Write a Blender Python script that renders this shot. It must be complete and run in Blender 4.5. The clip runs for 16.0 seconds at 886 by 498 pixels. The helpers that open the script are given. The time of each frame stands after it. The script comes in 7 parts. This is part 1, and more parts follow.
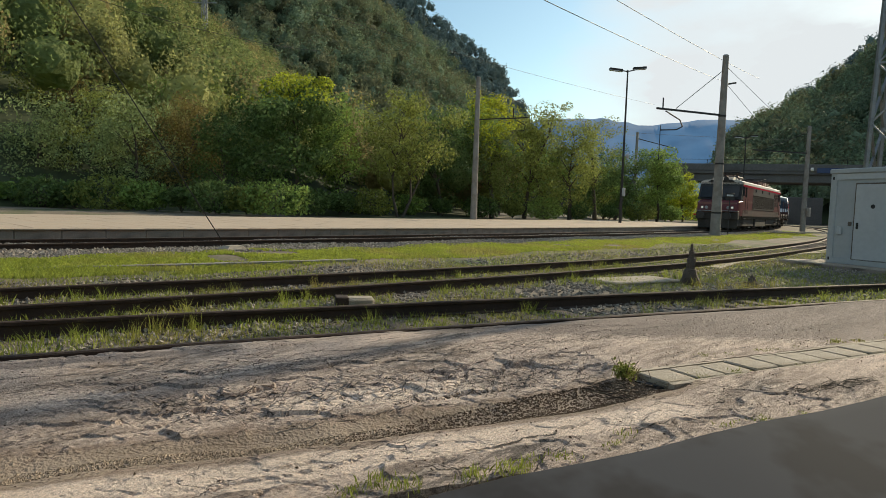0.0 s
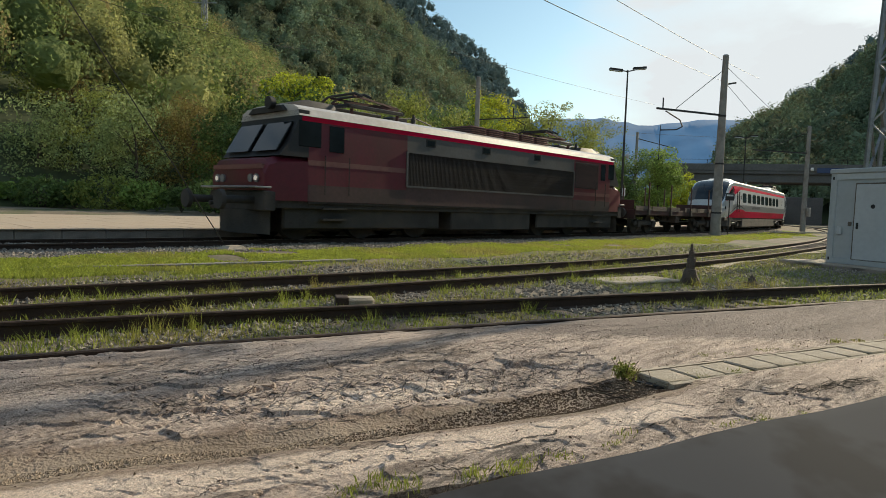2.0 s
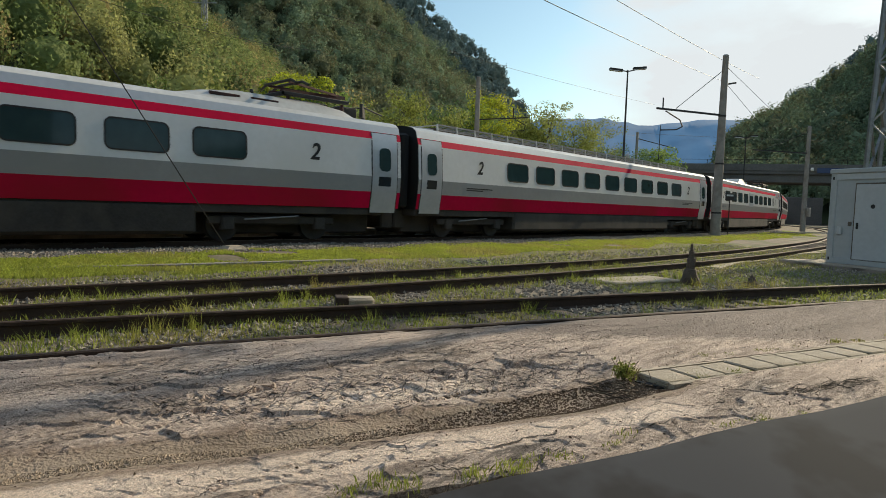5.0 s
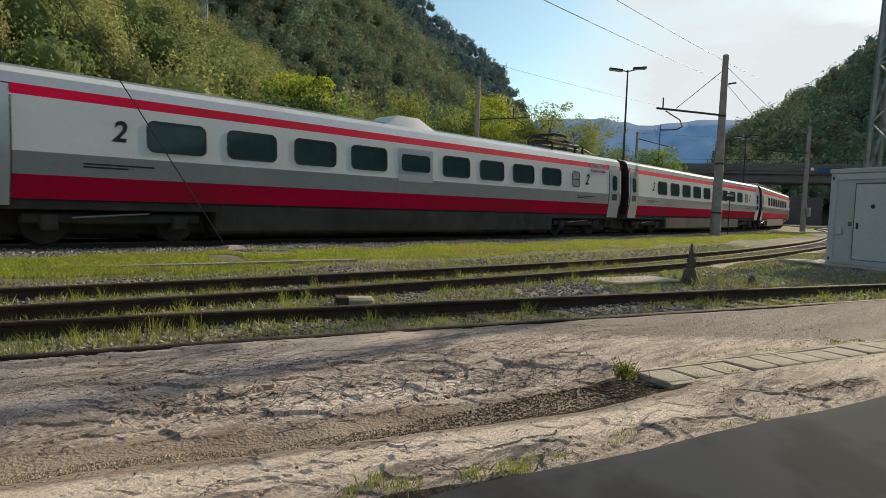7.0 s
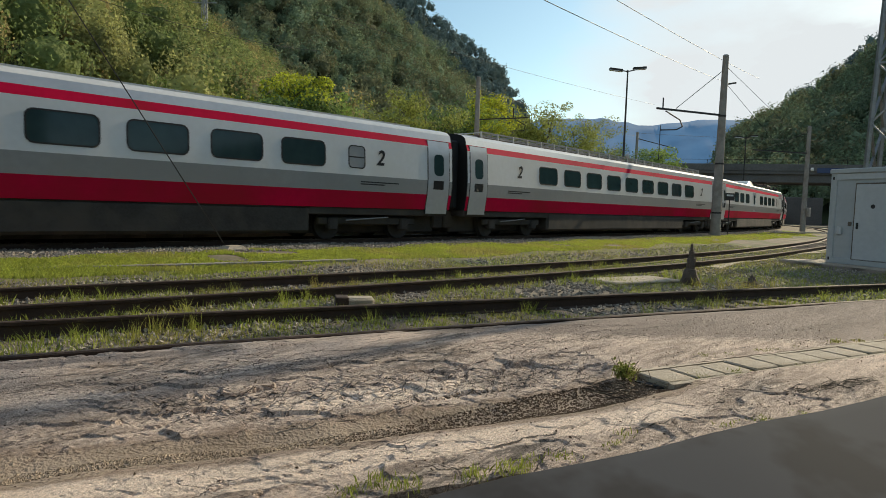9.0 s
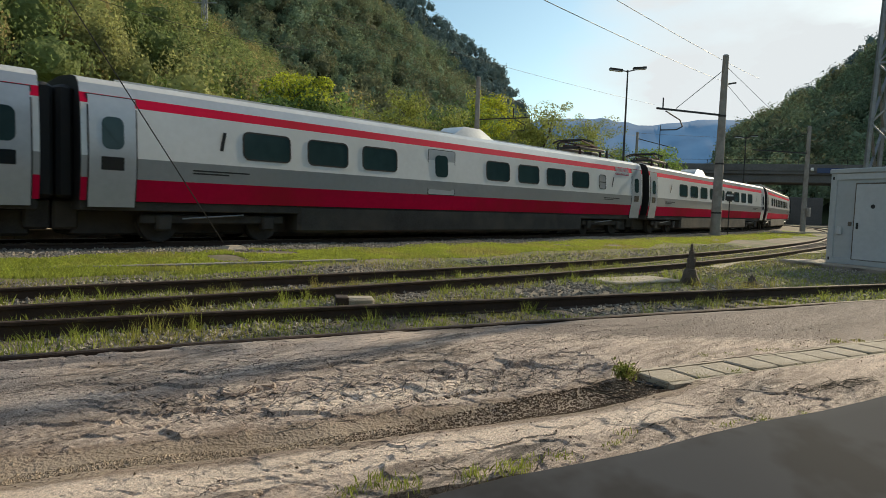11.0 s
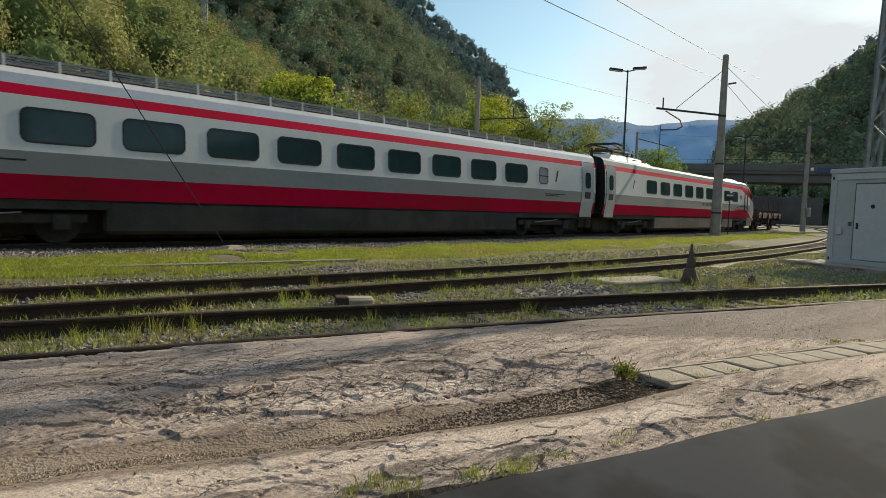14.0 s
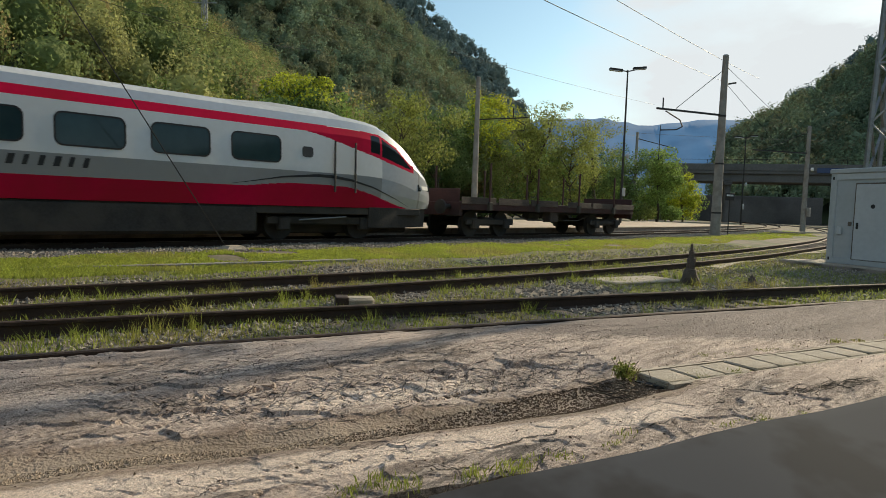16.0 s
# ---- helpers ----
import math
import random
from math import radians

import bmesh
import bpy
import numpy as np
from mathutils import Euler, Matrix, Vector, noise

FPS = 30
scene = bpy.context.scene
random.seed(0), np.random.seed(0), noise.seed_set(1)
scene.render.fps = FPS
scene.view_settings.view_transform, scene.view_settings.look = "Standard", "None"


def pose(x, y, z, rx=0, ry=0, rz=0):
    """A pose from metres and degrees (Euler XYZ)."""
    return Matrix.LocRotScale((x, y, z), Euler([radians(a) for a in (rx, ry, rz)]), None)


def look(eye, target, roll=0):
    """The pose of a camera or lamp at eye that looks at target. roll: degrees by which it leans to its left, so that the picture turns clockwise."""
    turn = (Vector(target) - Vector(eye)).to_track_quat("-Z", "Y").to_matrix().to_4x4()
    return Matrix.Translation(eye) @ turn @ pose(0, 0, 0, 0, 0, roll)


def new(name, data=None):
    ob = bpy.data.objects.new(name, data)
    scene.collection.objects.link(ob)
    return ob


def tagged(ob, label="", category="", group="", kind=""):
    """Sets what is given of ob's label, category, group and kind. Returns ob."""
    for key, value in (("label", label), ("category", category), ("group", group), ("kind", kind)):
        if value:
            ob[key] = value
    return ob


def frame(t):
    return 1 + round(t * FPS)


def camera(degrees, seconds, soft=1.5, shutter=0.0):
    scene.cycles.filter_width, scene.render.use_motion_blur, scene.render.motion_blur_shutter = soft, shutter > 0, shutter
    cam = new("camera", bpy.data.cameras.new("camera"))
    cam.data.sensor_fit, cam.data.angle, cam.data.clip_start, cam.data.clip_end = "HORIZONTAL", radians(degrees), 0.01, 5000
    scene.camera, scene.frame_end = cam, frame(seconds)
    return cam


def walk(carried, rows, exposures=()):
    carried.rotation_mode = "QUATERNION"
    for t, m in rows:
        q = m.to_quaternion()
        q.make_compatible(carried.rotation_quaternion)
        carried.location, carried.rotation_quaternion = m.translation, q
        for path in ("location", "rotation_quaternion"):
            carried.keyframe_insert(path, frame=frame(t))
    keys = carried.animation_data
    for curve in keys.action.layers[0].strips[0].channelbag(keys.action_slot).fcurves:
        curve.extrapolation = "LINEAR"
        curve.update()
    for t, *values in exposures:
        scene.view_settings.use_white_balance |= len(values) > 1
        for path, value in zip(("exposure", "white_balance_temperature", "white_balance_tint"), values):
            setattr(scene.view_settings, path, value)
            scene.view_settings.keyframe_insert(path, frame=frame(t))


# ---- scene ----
cam = camera(69.38, 16.0, soft=0.5, shutter=0.06)
EYE = Vector((0.0, 0.0, 1.0565))
YAW, PITCH = 0.78787, -0.06683
AIM = EYE + Vector((math.sin(YAW) * math.cos(PITCH), math.cos(YAW) * math.cos(PITCH), math.sin(PITCH)))
walk(cam, [(0.0, look(EYE, AIM, 1.925)), (16.0, look(EYE, AIM, 1.925))], exposures=[(0.0, 0.14, 6550, 10), (16.0, 0.14, 6550, 10)])

VIEW_FWD = (AIM - EYE).normalized()
_m = look(EYE, AIM, 1.925).to_3x3()
VIEW_RIGHT, VIEW_UP = _m @ Vector((1, 0, 0)), _m @ Vector((0, 1, 0))


def sight(px, py):
    """The unit direction from the eye through a place in the picture."""
    return (VIEW_FWD + (px - 784) / 1132.7 * VIEW_RIGHT - (py - 441) / 1132.7 * VIEW_UP).normalized()


# ---- light ----
SUN_AZ, SUN_EL = radians(90.0), radians(27)   # azimuth from +Y towards +X
sun_way = Vector((math.sin(SUN_AZ) * math.cos(SUN_EL), math.cos(SUN_AZ) * math.cos(SUN_EL), math.sin(SUN_EL)))
sun = new("sun", bpy.data.lights.new("sun", "SUN"))
sun.data.energy, sun.data.angle, sun.data.color = 4.3, radians(0.6), (1.0, 0.86, 0.61)
sun.matrix_world = look(sun_way * 50, (0, 0, 0))

world = bpy.data.worlds.new("world")
scene.world = world
world.use_nodes = True
wn, wl = world.node_tree.nodes, world.node_tree.links
wn.clear()
sky = wn.new("ShaderNodeTexSky")
sky.sky_type, sky.sun_disc, sky.sun_elevation, sky.sun_rotation = "NISHITA", False, SUN_EL, SUN_AZ
sky.air_density, sky.dust_density, sky.ozone_density = 1.0, 0.7, 0.5
wtc, wmap = wn.new("ShaderNodeTexCoord"), wn.new("ShaderNodeMapping")
wmap.inputs["Scale"].default_value = (1.0, 1.0, 2.6)
cloud, cramp, cmix = wn.new("ShaderNodeTexNoise"), wn.new("ShaderNodeValToRGB"), wn.new("ShaderNodeMix")
cloud.inputs["Scale"].default_value, cloud.inputs["Detail"].default_value, cloud.inputs["Roughness"].default_value = 2.1, 6.0, 0.52
cramp.color_ramp.elements[0].position, cramp.color_ramp.elements[1].position = 0.5, 0.7
cmix.data_type = "RGBA"
cmix.inputs["B"].default_value = (5.4, 5.75, 5.9, 1)
back, wout = wn.new("ShaderNodeBackground"), wn.new("ShaderNodeOutputWorld")
back.inputs["Strength"].default_value = 0.13
wl.new(wtc.outputs["Generated"], wmap.inputs["Vector"])
wl.new(wmap.outputs["Vector"], cloud.inputs["Vector"])
wl.new(cloud.outputs["Fac"], cramp.inputs["Fac"])
bank, bramp, bsum = wn.new("ShaderNodeVectorMath"), wn.new("ShaderNodeMapRange"), wn.new("ShaderNodeMath")
bank.operation, bsum.operation, bsum.use_clamp = "DOT_PRODUCT", "MULTIPLY_ADD", True
bank.inputs[1].default_value = sight(1330, 190)
bramp.inputs["From Min"].default_value, bramp.inputs["From Max"].default_value = 0.952, 0.993
bnoise = wn.new("ShaderNodeMath")
bnoise.operation, bnoise.inputs[1].default_value = "MULTIPLY_ADD", 0.12
wl.new(cloud.outputs["Fac"], bnoise.inputs[0])
wl.new(wtc.outputs["Generated"], bank.inputs[0])
wl.new(bank.outputs["Value"], bnoise.inputs[2])
boff = wn.new("ShaderNodeMath")
boff.operation, boff.inputs[1].default_value = "SUBTRACT", 0.06
wl.new(bnoise.outputs[0], boff.inputs[0])
wl.new(boff.outputs[0], bramp.inputs["Value"])
wl.new(bramp.outputs["Result"], bsum.inputs[0])
bsum.inputs[1].default_value = 0.97
wl.new(cramp.outputs["Color"], bsum.inputs[2])
wl.new(bsum.outputs[0], cmix.inputs["Factor"])
stint = wn.new("ShaderNodeMix")
stint.data_type, stint.blend_type = "RGBA", "MULTIPLY"
stint.inputs["Factor"].default_value, stint.inputs["B"].default_value = 1.0, (0.84, 1.0, 0.95, 1)
wl.new(sky.outputs["Color"], stint.inputs["A"])
wl.new(stint.outputs["Result"], cmix.inputs["A"])
wl.new(cmix.outputs["Result"], back.inputs["Color"])
wl.new(back.outputs["Background"], wout.inputs["Surface"])


# ---- materials ----
def mat(name, col, col2=None, rough=0.7, metal=0.0, scale=4.0, fine=40.0, bump=0.1, spread=0.0, trans=0.0, dirt=None, coat=0.0, lo=0.35, hi=0.65):
    """A surface with noise at two sizes between two colours; spread varies pieces, dirt is a third colour in patches."""
    m = bpy.data.materials.new(name)
    m.use_nodes = True
    nt = m.node_tree
    nd, lk = nt.nodes, nt.links
    b = nd["Principled BSDF"]
    b.inputs["Roughness"].default_value, b.inputs["Metallic"].default_value = rough, metal
    b.inputs["Coat Weight"].default_value = coat
    col2 = col2 or tuple(c * 0.75 for c in col)
    tc = nd.new("ShaderNodeTexCoord")
    big, small = nd.new("ShaderNodeTexNoise"), nd.new("ShaderNodeTexNoise")
    for n, s, d in ((big, scale, 5.0), (small, fine, 3.0)):
        n.inputs["Scale"].default_value, n.inputs["Detail"].default_value = s, d
        lk.new(tc.outputs["Object"], n.inputs["Vector"])
    add = nd.new("ShaderNodeMath")
    add.operation = "MULTIPLY_ADD"
    add.inputs[1].default_value = 0.45
    lk.new(small.outputs["Fac"], add.inputs[0])
    half = nd.new("ShaderNodeMath")
    half.operation = "MULTIPLY"
    half.inputs[1].default_value = 0.55
    lk.new(big.outputs["Fac"], half.inputs[0])
    lk.new(half.outputs[0], add.inputs[2])
    ramp = nd.new("ShaderNodeValToRGB")
    ramp.color_ramp.elements[0].position, ramp.color_ramp.elements[1].position = lo, hi
    ramp.color_ramp.elements[0].color, ramp.color_ramp.elements[1].color = (*col2, 1), (*col, 1)
    lk.new(add.outputs[0], ramp.inputs["Fac"])
    out = ramp.outputs["Color"]
    if dirt:
        dn, dr, dm = nd.new("ShaderNodeTexNoise"), nd.new("ShaderNodeValToRGB"), nd.new("ShaderNodeMix")
        dn.inputs["Scale"].default_value, dn.inputs["Detail"].default_value = scale * 0.45, 8.0
        lk.new(tc.outputs["Object"], dn.inputs["Vector"])
        dr.color_ramp.elements[0].position, dr.color_ramp.elements[1].position = 0.5, 0.66
        lk.new(dn.outputs["Fac"], dr.inputs["Fac"])
        dm.data_type = "RGBA"
        dm.inputs["B"].default_value = (*dirt, 1)
        lk.new(dr.outputs["Color"], dm.inputs["Factor"])
        lk.new(out, dm.inputs["A"])
        out = dm.outputs["Result"]
    if spread:
        geo, hs, mr = nd.new("ShaderNodeNewGeometry"), nd.new("ShaderNodeHueSaturation"), nd.new("ShaderNodeMapRange")
        mr.inputs["To Min"].default_value, mr.inputs["To Max"].default_value = 1 - spread, 1 + spread
        lk.new(geo.outputs["Random Per Island"], mr.inputs["Value"])
        lk.new(mr.outputs["Result"], hs.inputs["Value"])
        lk.new(out, hs.inputs["Color"])
        out = hs.outputs["Color"]
    lk.new(out, b.inputs["Base Color"])
    if bump:
        bp = nd.new("ShaderNodeBump")
        bp.inputs["Strength"].default_value, bp.inputs["Distance"].default_value = min(1.0, bump * 3), 0.02
        lk.new(small.outputs["Fac"], bp.inputs["Height"])
        lk.new(bp.outputs["Normal"], b.inputs["Normal"])
    if trans:
        tr, mx = nd.new("ShaderNodeBsdfTranslucent"), nd.new("ShaderNodeMixShader")
        mx.inputs["Fac"].default_value = trans
        lk.new(out, tr.inputs["Color"])
        lk.new(b.outputs[0], mx.inputs[1])
        lk.new(tr.outputs[0], mx.inputs[2])
        lk.new(mx.outputs[0], nd["Material Output"].inputs["Surface"])
    return m


def glow(name, col, power):
    m = bpy.data.materials.new(name)
    m.use_nodes = True
    b = m.node_tree.nodes["Principled BSDF"]
    b.inputs["Base Color"].default_value = (*col, 1)
    b.inputs["Emission Color"].default_value, b.inputs["Emission Strength"].default_value = (*col, 1), power
    return m


M = {
    "earth": mat("earth", (0.24, 0.195, 0.14), (0.12, 0.098, 0.068), 0.95, scale=0.7, fine=14, bump=0.5, dirt=(0.07, 0.1, 0.025)),
    "ballast": mat("ballast", (0.38, 0.335, 0.28), (0.17, 0.145, 0.118), 0.9, scale=9, fine=60, bump=0.25, spread=0.45),
    "grass": mat("grass", (0.36, 0.4, 0.085), (0.23, 0.27, 0.062), 0.6, scale=1.2, fine=8, bump=0, spread=0.35, trans=0.5, dirt=(0.34, 0.3, 0.1)),
    "verge": mat("verge", (0.42, 0.47, 0.075), (0.27, 0.32, 0.055), 0.6, scale=1.2, fine=8, bump=0, spread=0.3, trans=0.5, dirt=(0.38, 0.36, 0.1)),
    "slab": mat("slab", (0.48, 0.41, 0.325), (0.34, 0.29, 0.23), 0.9, scale=5, fine=50, bump=0.3, dirt=(0.3, 0.255, 0.185)),
    "block": mat("block", (0.37, 0.305, 0.25), (0.26, 0.21, 0.17), 0.9, scale=2, fine=30, bump=0.2, dirt=(0.1, 0.085, 0.07)),
    "paving": mat("paving", (0.54, 0.43, 0.32), (0.4, 0.31, 0.23), 0.9, scale=0.8, fine=12, bump=0.15, dirt=(0.42, 0.36, 0.28)),
    "joint": mat("joint", (0.16, 0.13, 0.1), rough=0.95),
    "rail": mat("rail", (0.08, 0.05, 0.035), (0.045, 0.03, 0.022), 0.75, 0.3, scale=5, fine=60),
    "railtop": mat("railtop", (0.3, 0.25, 0.2), (0.16, 0.12, 0.09), 0.38, 0.8, scale=3, fine=40, bump=0.05),
    "sleeper": mat("sleeper", (0.15, 0.12, 0.095), (0.08, 0.06, 0.045), 0.95, scale=4, fine=40, bump=0.4),
    "dirt": mat("dirt", (0.15, 0.1, 0.064), (0.085, 0.057, 0.037), 0.95, scale=4, fine=30, bump=0.5, spread=0.15),
    "pebble": mat("pebble", (0.42, 0.33, 0.24), (0.23, 0.175, 0.125), 0.9, scale=9, fine=60, bump=0.2, spread=0.4),
    "sand": mat("sand", (0.34, 0.262, 0.195), (0.22, 0.168, 0.125), 0.95, scale=3, fine=45, bump=0.4, dirt=(0.2, 0.15, 0.11)),
    "crack": mat("crack", (0.07, 0.058, 0.048), rough=0.95),
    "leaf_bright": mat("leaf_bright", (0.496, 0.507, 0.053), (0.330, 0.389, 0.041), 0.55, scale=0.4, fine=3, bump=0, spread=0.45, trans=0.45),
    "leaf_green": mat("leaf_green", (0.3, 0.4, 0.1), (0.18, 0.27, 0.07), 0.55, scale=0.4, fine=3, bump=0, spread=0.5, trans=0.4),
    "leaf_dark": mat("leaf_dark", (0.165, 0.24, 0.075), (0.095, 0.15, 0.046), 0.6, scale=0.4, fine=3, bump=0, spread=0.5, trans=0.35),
    "leaf_olive": mat("leaf_olive", (0.33, 0.36, 0.09), (0.2, 0.235, 0.06), 0.55, scale=0.4, fine=3, bump=0, spread=0.45, trans=0.42),
    "leaf_rust": mat("leaf_rust", (0.295, 0.224, 0.077), (0.189, 0.165, 0.053), 0.6, scale=0.4, fine=3, bump=0, spread=0.45, trans=0.4),
    "forest_floor": mat("forest_floor", (0.045, 0.06, 0.018), (0.025, 0.035, 0.012), 0.95, scale=0.2, fine=1.2, bump=0.3),
    "leaf_willow": mat("leaf_willow", (0.37, 0.43, 0.18), (0.25, 0.31, 0.125), 0.55, scale=0.4, fine=3, bump=0, spread=0.45, trans=0.45),
    "wood_green": mat("wood_green", (0.28, 0.335, 0.12), (0.15, 0.195, 0.068), 0.7, scale=0.06, fine=2.6, bump=0.33, spread=0.4, trans=0.45, lo=0.38, hi=0.62),
    "wood_olive": mat("wood_olive", (0.38, 0.385, 0.145), (0.22, 0.23, 0.086), 0.7, scale=0.06, fine=2.6, bump=0.33, spread=0.4, trans=0.45, lo=0.38, hi=0.62),
    "wood_rust": mat("wood_rust", (0.42, 0.355, 0.155), (0.26, 0.22, 0.095), 0.7, scale=0.06, fine=2.6, bump=0.33, spread=0.35, trans=0.45, lo=0.38, hi=0.62),
    # haze of distance is put into the far woods' colours, paler and bluer
    "far_green": mat("far_green", (0.26, 0.325, 0.185), (0.14, 0.19, 0.118), 0.8, scale=0.02, fine=0.9, bump=0.33, spread=0.3, trans=0.25, lo=0.38, hi=0.62),
    "far_olive": mat("far_olive", (0.28, 0.285, 0.15), (0.14, 0.15, 0.09), 0.8, scale=0.02, fine=0.9, bump=0.33, spread=0.3, trans=0.25, lo=0.38, hi=0.62),
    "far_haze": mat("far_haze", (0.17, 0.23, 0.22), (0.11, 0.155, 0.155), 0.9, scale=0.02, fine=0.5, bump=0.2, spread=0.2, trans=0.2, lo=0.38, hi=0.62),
    "bark": mat("bark", (0.12, 0.095, 0.07), (0.06, 0.05, 0.038), 0.95, scale=6, fine=40, bump=0.5),
    "pole_concrete": mat("pole_concrete", (0.31, 0.285, 0.255), (0.21, 0.195, 0.175), 0.9, scale=3, fine=30, bump=0.15, dirt=(0.19, 0.165, 0.14)),
    "steel": mat("steel", (0.3, 0.31, 0.32), (0.2, 0.205, 0.21), 0.5, 0.6, scale=4, fine=30, bump=0.05),
    "dark_steel": mat("dark_steel", (0.05, 0.047, 0.045), (0.028, 0.026, 0.025), 0.6, 0.4, scale=4, fine=30, bump=0.08),
    "wire": mat("wire", (0.045, 0.042, 0.04), rough=0.6, metal=0.5, bump=0),
    "cabinet": mat("cabinet", (0.46, 0.48, 0.485), (0.4, 0.42, 0.425), 0.5, scale=0.8, fine=9, bump=0.03, dirt=(0.37, 0.385, 0.38)),
    "cabinet_door": mat("cabinet_door", (0.55, 0.565, 0.57), (0.48, 0.495, 0.5), 0.45, scale=0.8, fine=9, bump=0.03),
    "black": mat("black", (0.02, 0.02, 0.021), rough=0.6, bump=0.03),
    "bridge": mat("bridge", (0.16, 0.15, 0.145), (0.1, 0.095, 0.09), 0.95, scale=0.3, fine=4, bump=0.2, dirt=(0.075, 0.07, 0.068)),
    "white_paint": mat("white_paint", (0.74, 0.74, 0.735), (0.67, 0.67, 0.66), 0.3, scale=0.7, fine=7, bump=0.01, coat=0.3, dirt=(0.68, 0.67, 0.64)),
    "grey_paint": mat("grey_paint", (0.33, 0.333, 0.335), (0.28, 0.283, 0.286), 0.3, scale=0.7, fine=7, bump=0.01, coat=0.4, dirt=(0.29, 0.29, 0.285)),
    "red_paint": mat("red_paint", (0.6, 0.008, 0.055), (0.5, 0.007, 0.046), 0.6, scale=0.7, fine=7, bump=0.01, dirt=(0.4, 0.015, 0.035)),
    "roof_paint": mat("roof_paint", (0.55, 0.55, 0.54), (0.44, 0.44, 0.43), 0.3, scale=0.9, fine=8, bump=0.02, coat=0.3, dirt=(0.42, 0.4, 0.37)),
    "silver": mat("silver", (0.5, 0.52, 0.55), (0.43, 0.45, 0.48), 0.28, 0.25, scale=0.9, fine=8, bump=0.01, coat=0.4),
    "glass": mat("glass", (0.03, 0.06, 0.064), (0.02, 0.042, 0.046), 0.07, scale=0.6, fine=3, bump=0),
    "screen": mat("screen", (0.02, 0.028, 0.034), (0.012, 0.016, 0.02), 0.05, scale=0.6, fine=3, bump=0),
    "rubber": mat("rubber", (0.014, 0.014, 0.015), rough=0.7, bump=0.02),
    "under": mat("under", (0.055, 0.05, 0.045), (0.03, 0.027, 0.024), 0.85, scale=2, fine=20, bump=0.15, dirt=(0.07, 0.06, 0.05)),
    "step_paint": mat("step_paint", (0.85, 0.84, 0.82), rough=0.4),
    "loco_red": mat("loco_red", (0.14, 0.012, 0.024), (0.1, 0.01, 0.018), 0.45, scale=0.9, fine=9, bump=0.03, dirt=(0.09, 0.02, 0.019)),
    "loco_grey": mat("loco_grey", (0.11, 0.108, 0.105), (0.075, 0.072, 0.07), 0.5, scale=0.9, fine=9, bump=0.03, dirt=(0.1, 0.085, 0.075)),
    "loco_dirty": mat("loco_dirty", (0.1, 0.05, 0.045), (0.06, 0.032, 0.028), 0.6, scale=0.9, fine=9, bump=0.04, dirt=(0.045, 0.03, 0.026)),
    "loco_cream": mat("loco_cream", (0.2, 0.085, 0.07), (0.15, 0.05, 0.045), 0.5, scale=0.9, fine=9, bump=0.03),
    "loco_roof": mat("loco_roof", (0.62, 0.58, 0.54), (0.46, 0.42, 0.39), 0.4, scale=0.9, fine=9, bump=0.03, dirt=(0.4, 0.34, 0.3)),
    "grille": mat("grille", (0.05, 0.04, 0.036), (0.03, 0.024, 0.022), 0.6, 0.2, scale=2, fine=20, bump=0.05),
    "wagon_red": mat("wagon_red", (0.075, 0.026, 0.023), (0.042, 0.016, 0.014), 0.8, scale=1.6, fine=18, bump=0.15, dirt=(0.036, 0.02, 0.016)),
    "plank": mat("plank", (0.1, 0.075, 0.062), (0.055, 0.04, 0.033), 0.9, scale=2, fine=30, bump=0.3),
    "lamp_glow": glow("lamp_glow", (1.0, 0.85, 0.7), 0.25),
    "ledge": mat("ledge", (0.036, 0.040, 0.051), (0.013, 0.0145, 0.02), 0.95, scale=8, fine=14, bump=0.0, lo=0.455, hi=0.53),
    "plaster": mat("plaster", (0.32, 0.29, 0.24), (0.25, 0.22, 0.18), 0.95, scale=0.6, fine=8, bump=0.1),
    "sign_blue": mat("sign_blue", (0.03, 0.06, 0.16), rough=0.5),
    "print_dark": mat("print_dark", (0.03, 0.03, 0.033), rough=0.5, bump=0),
}

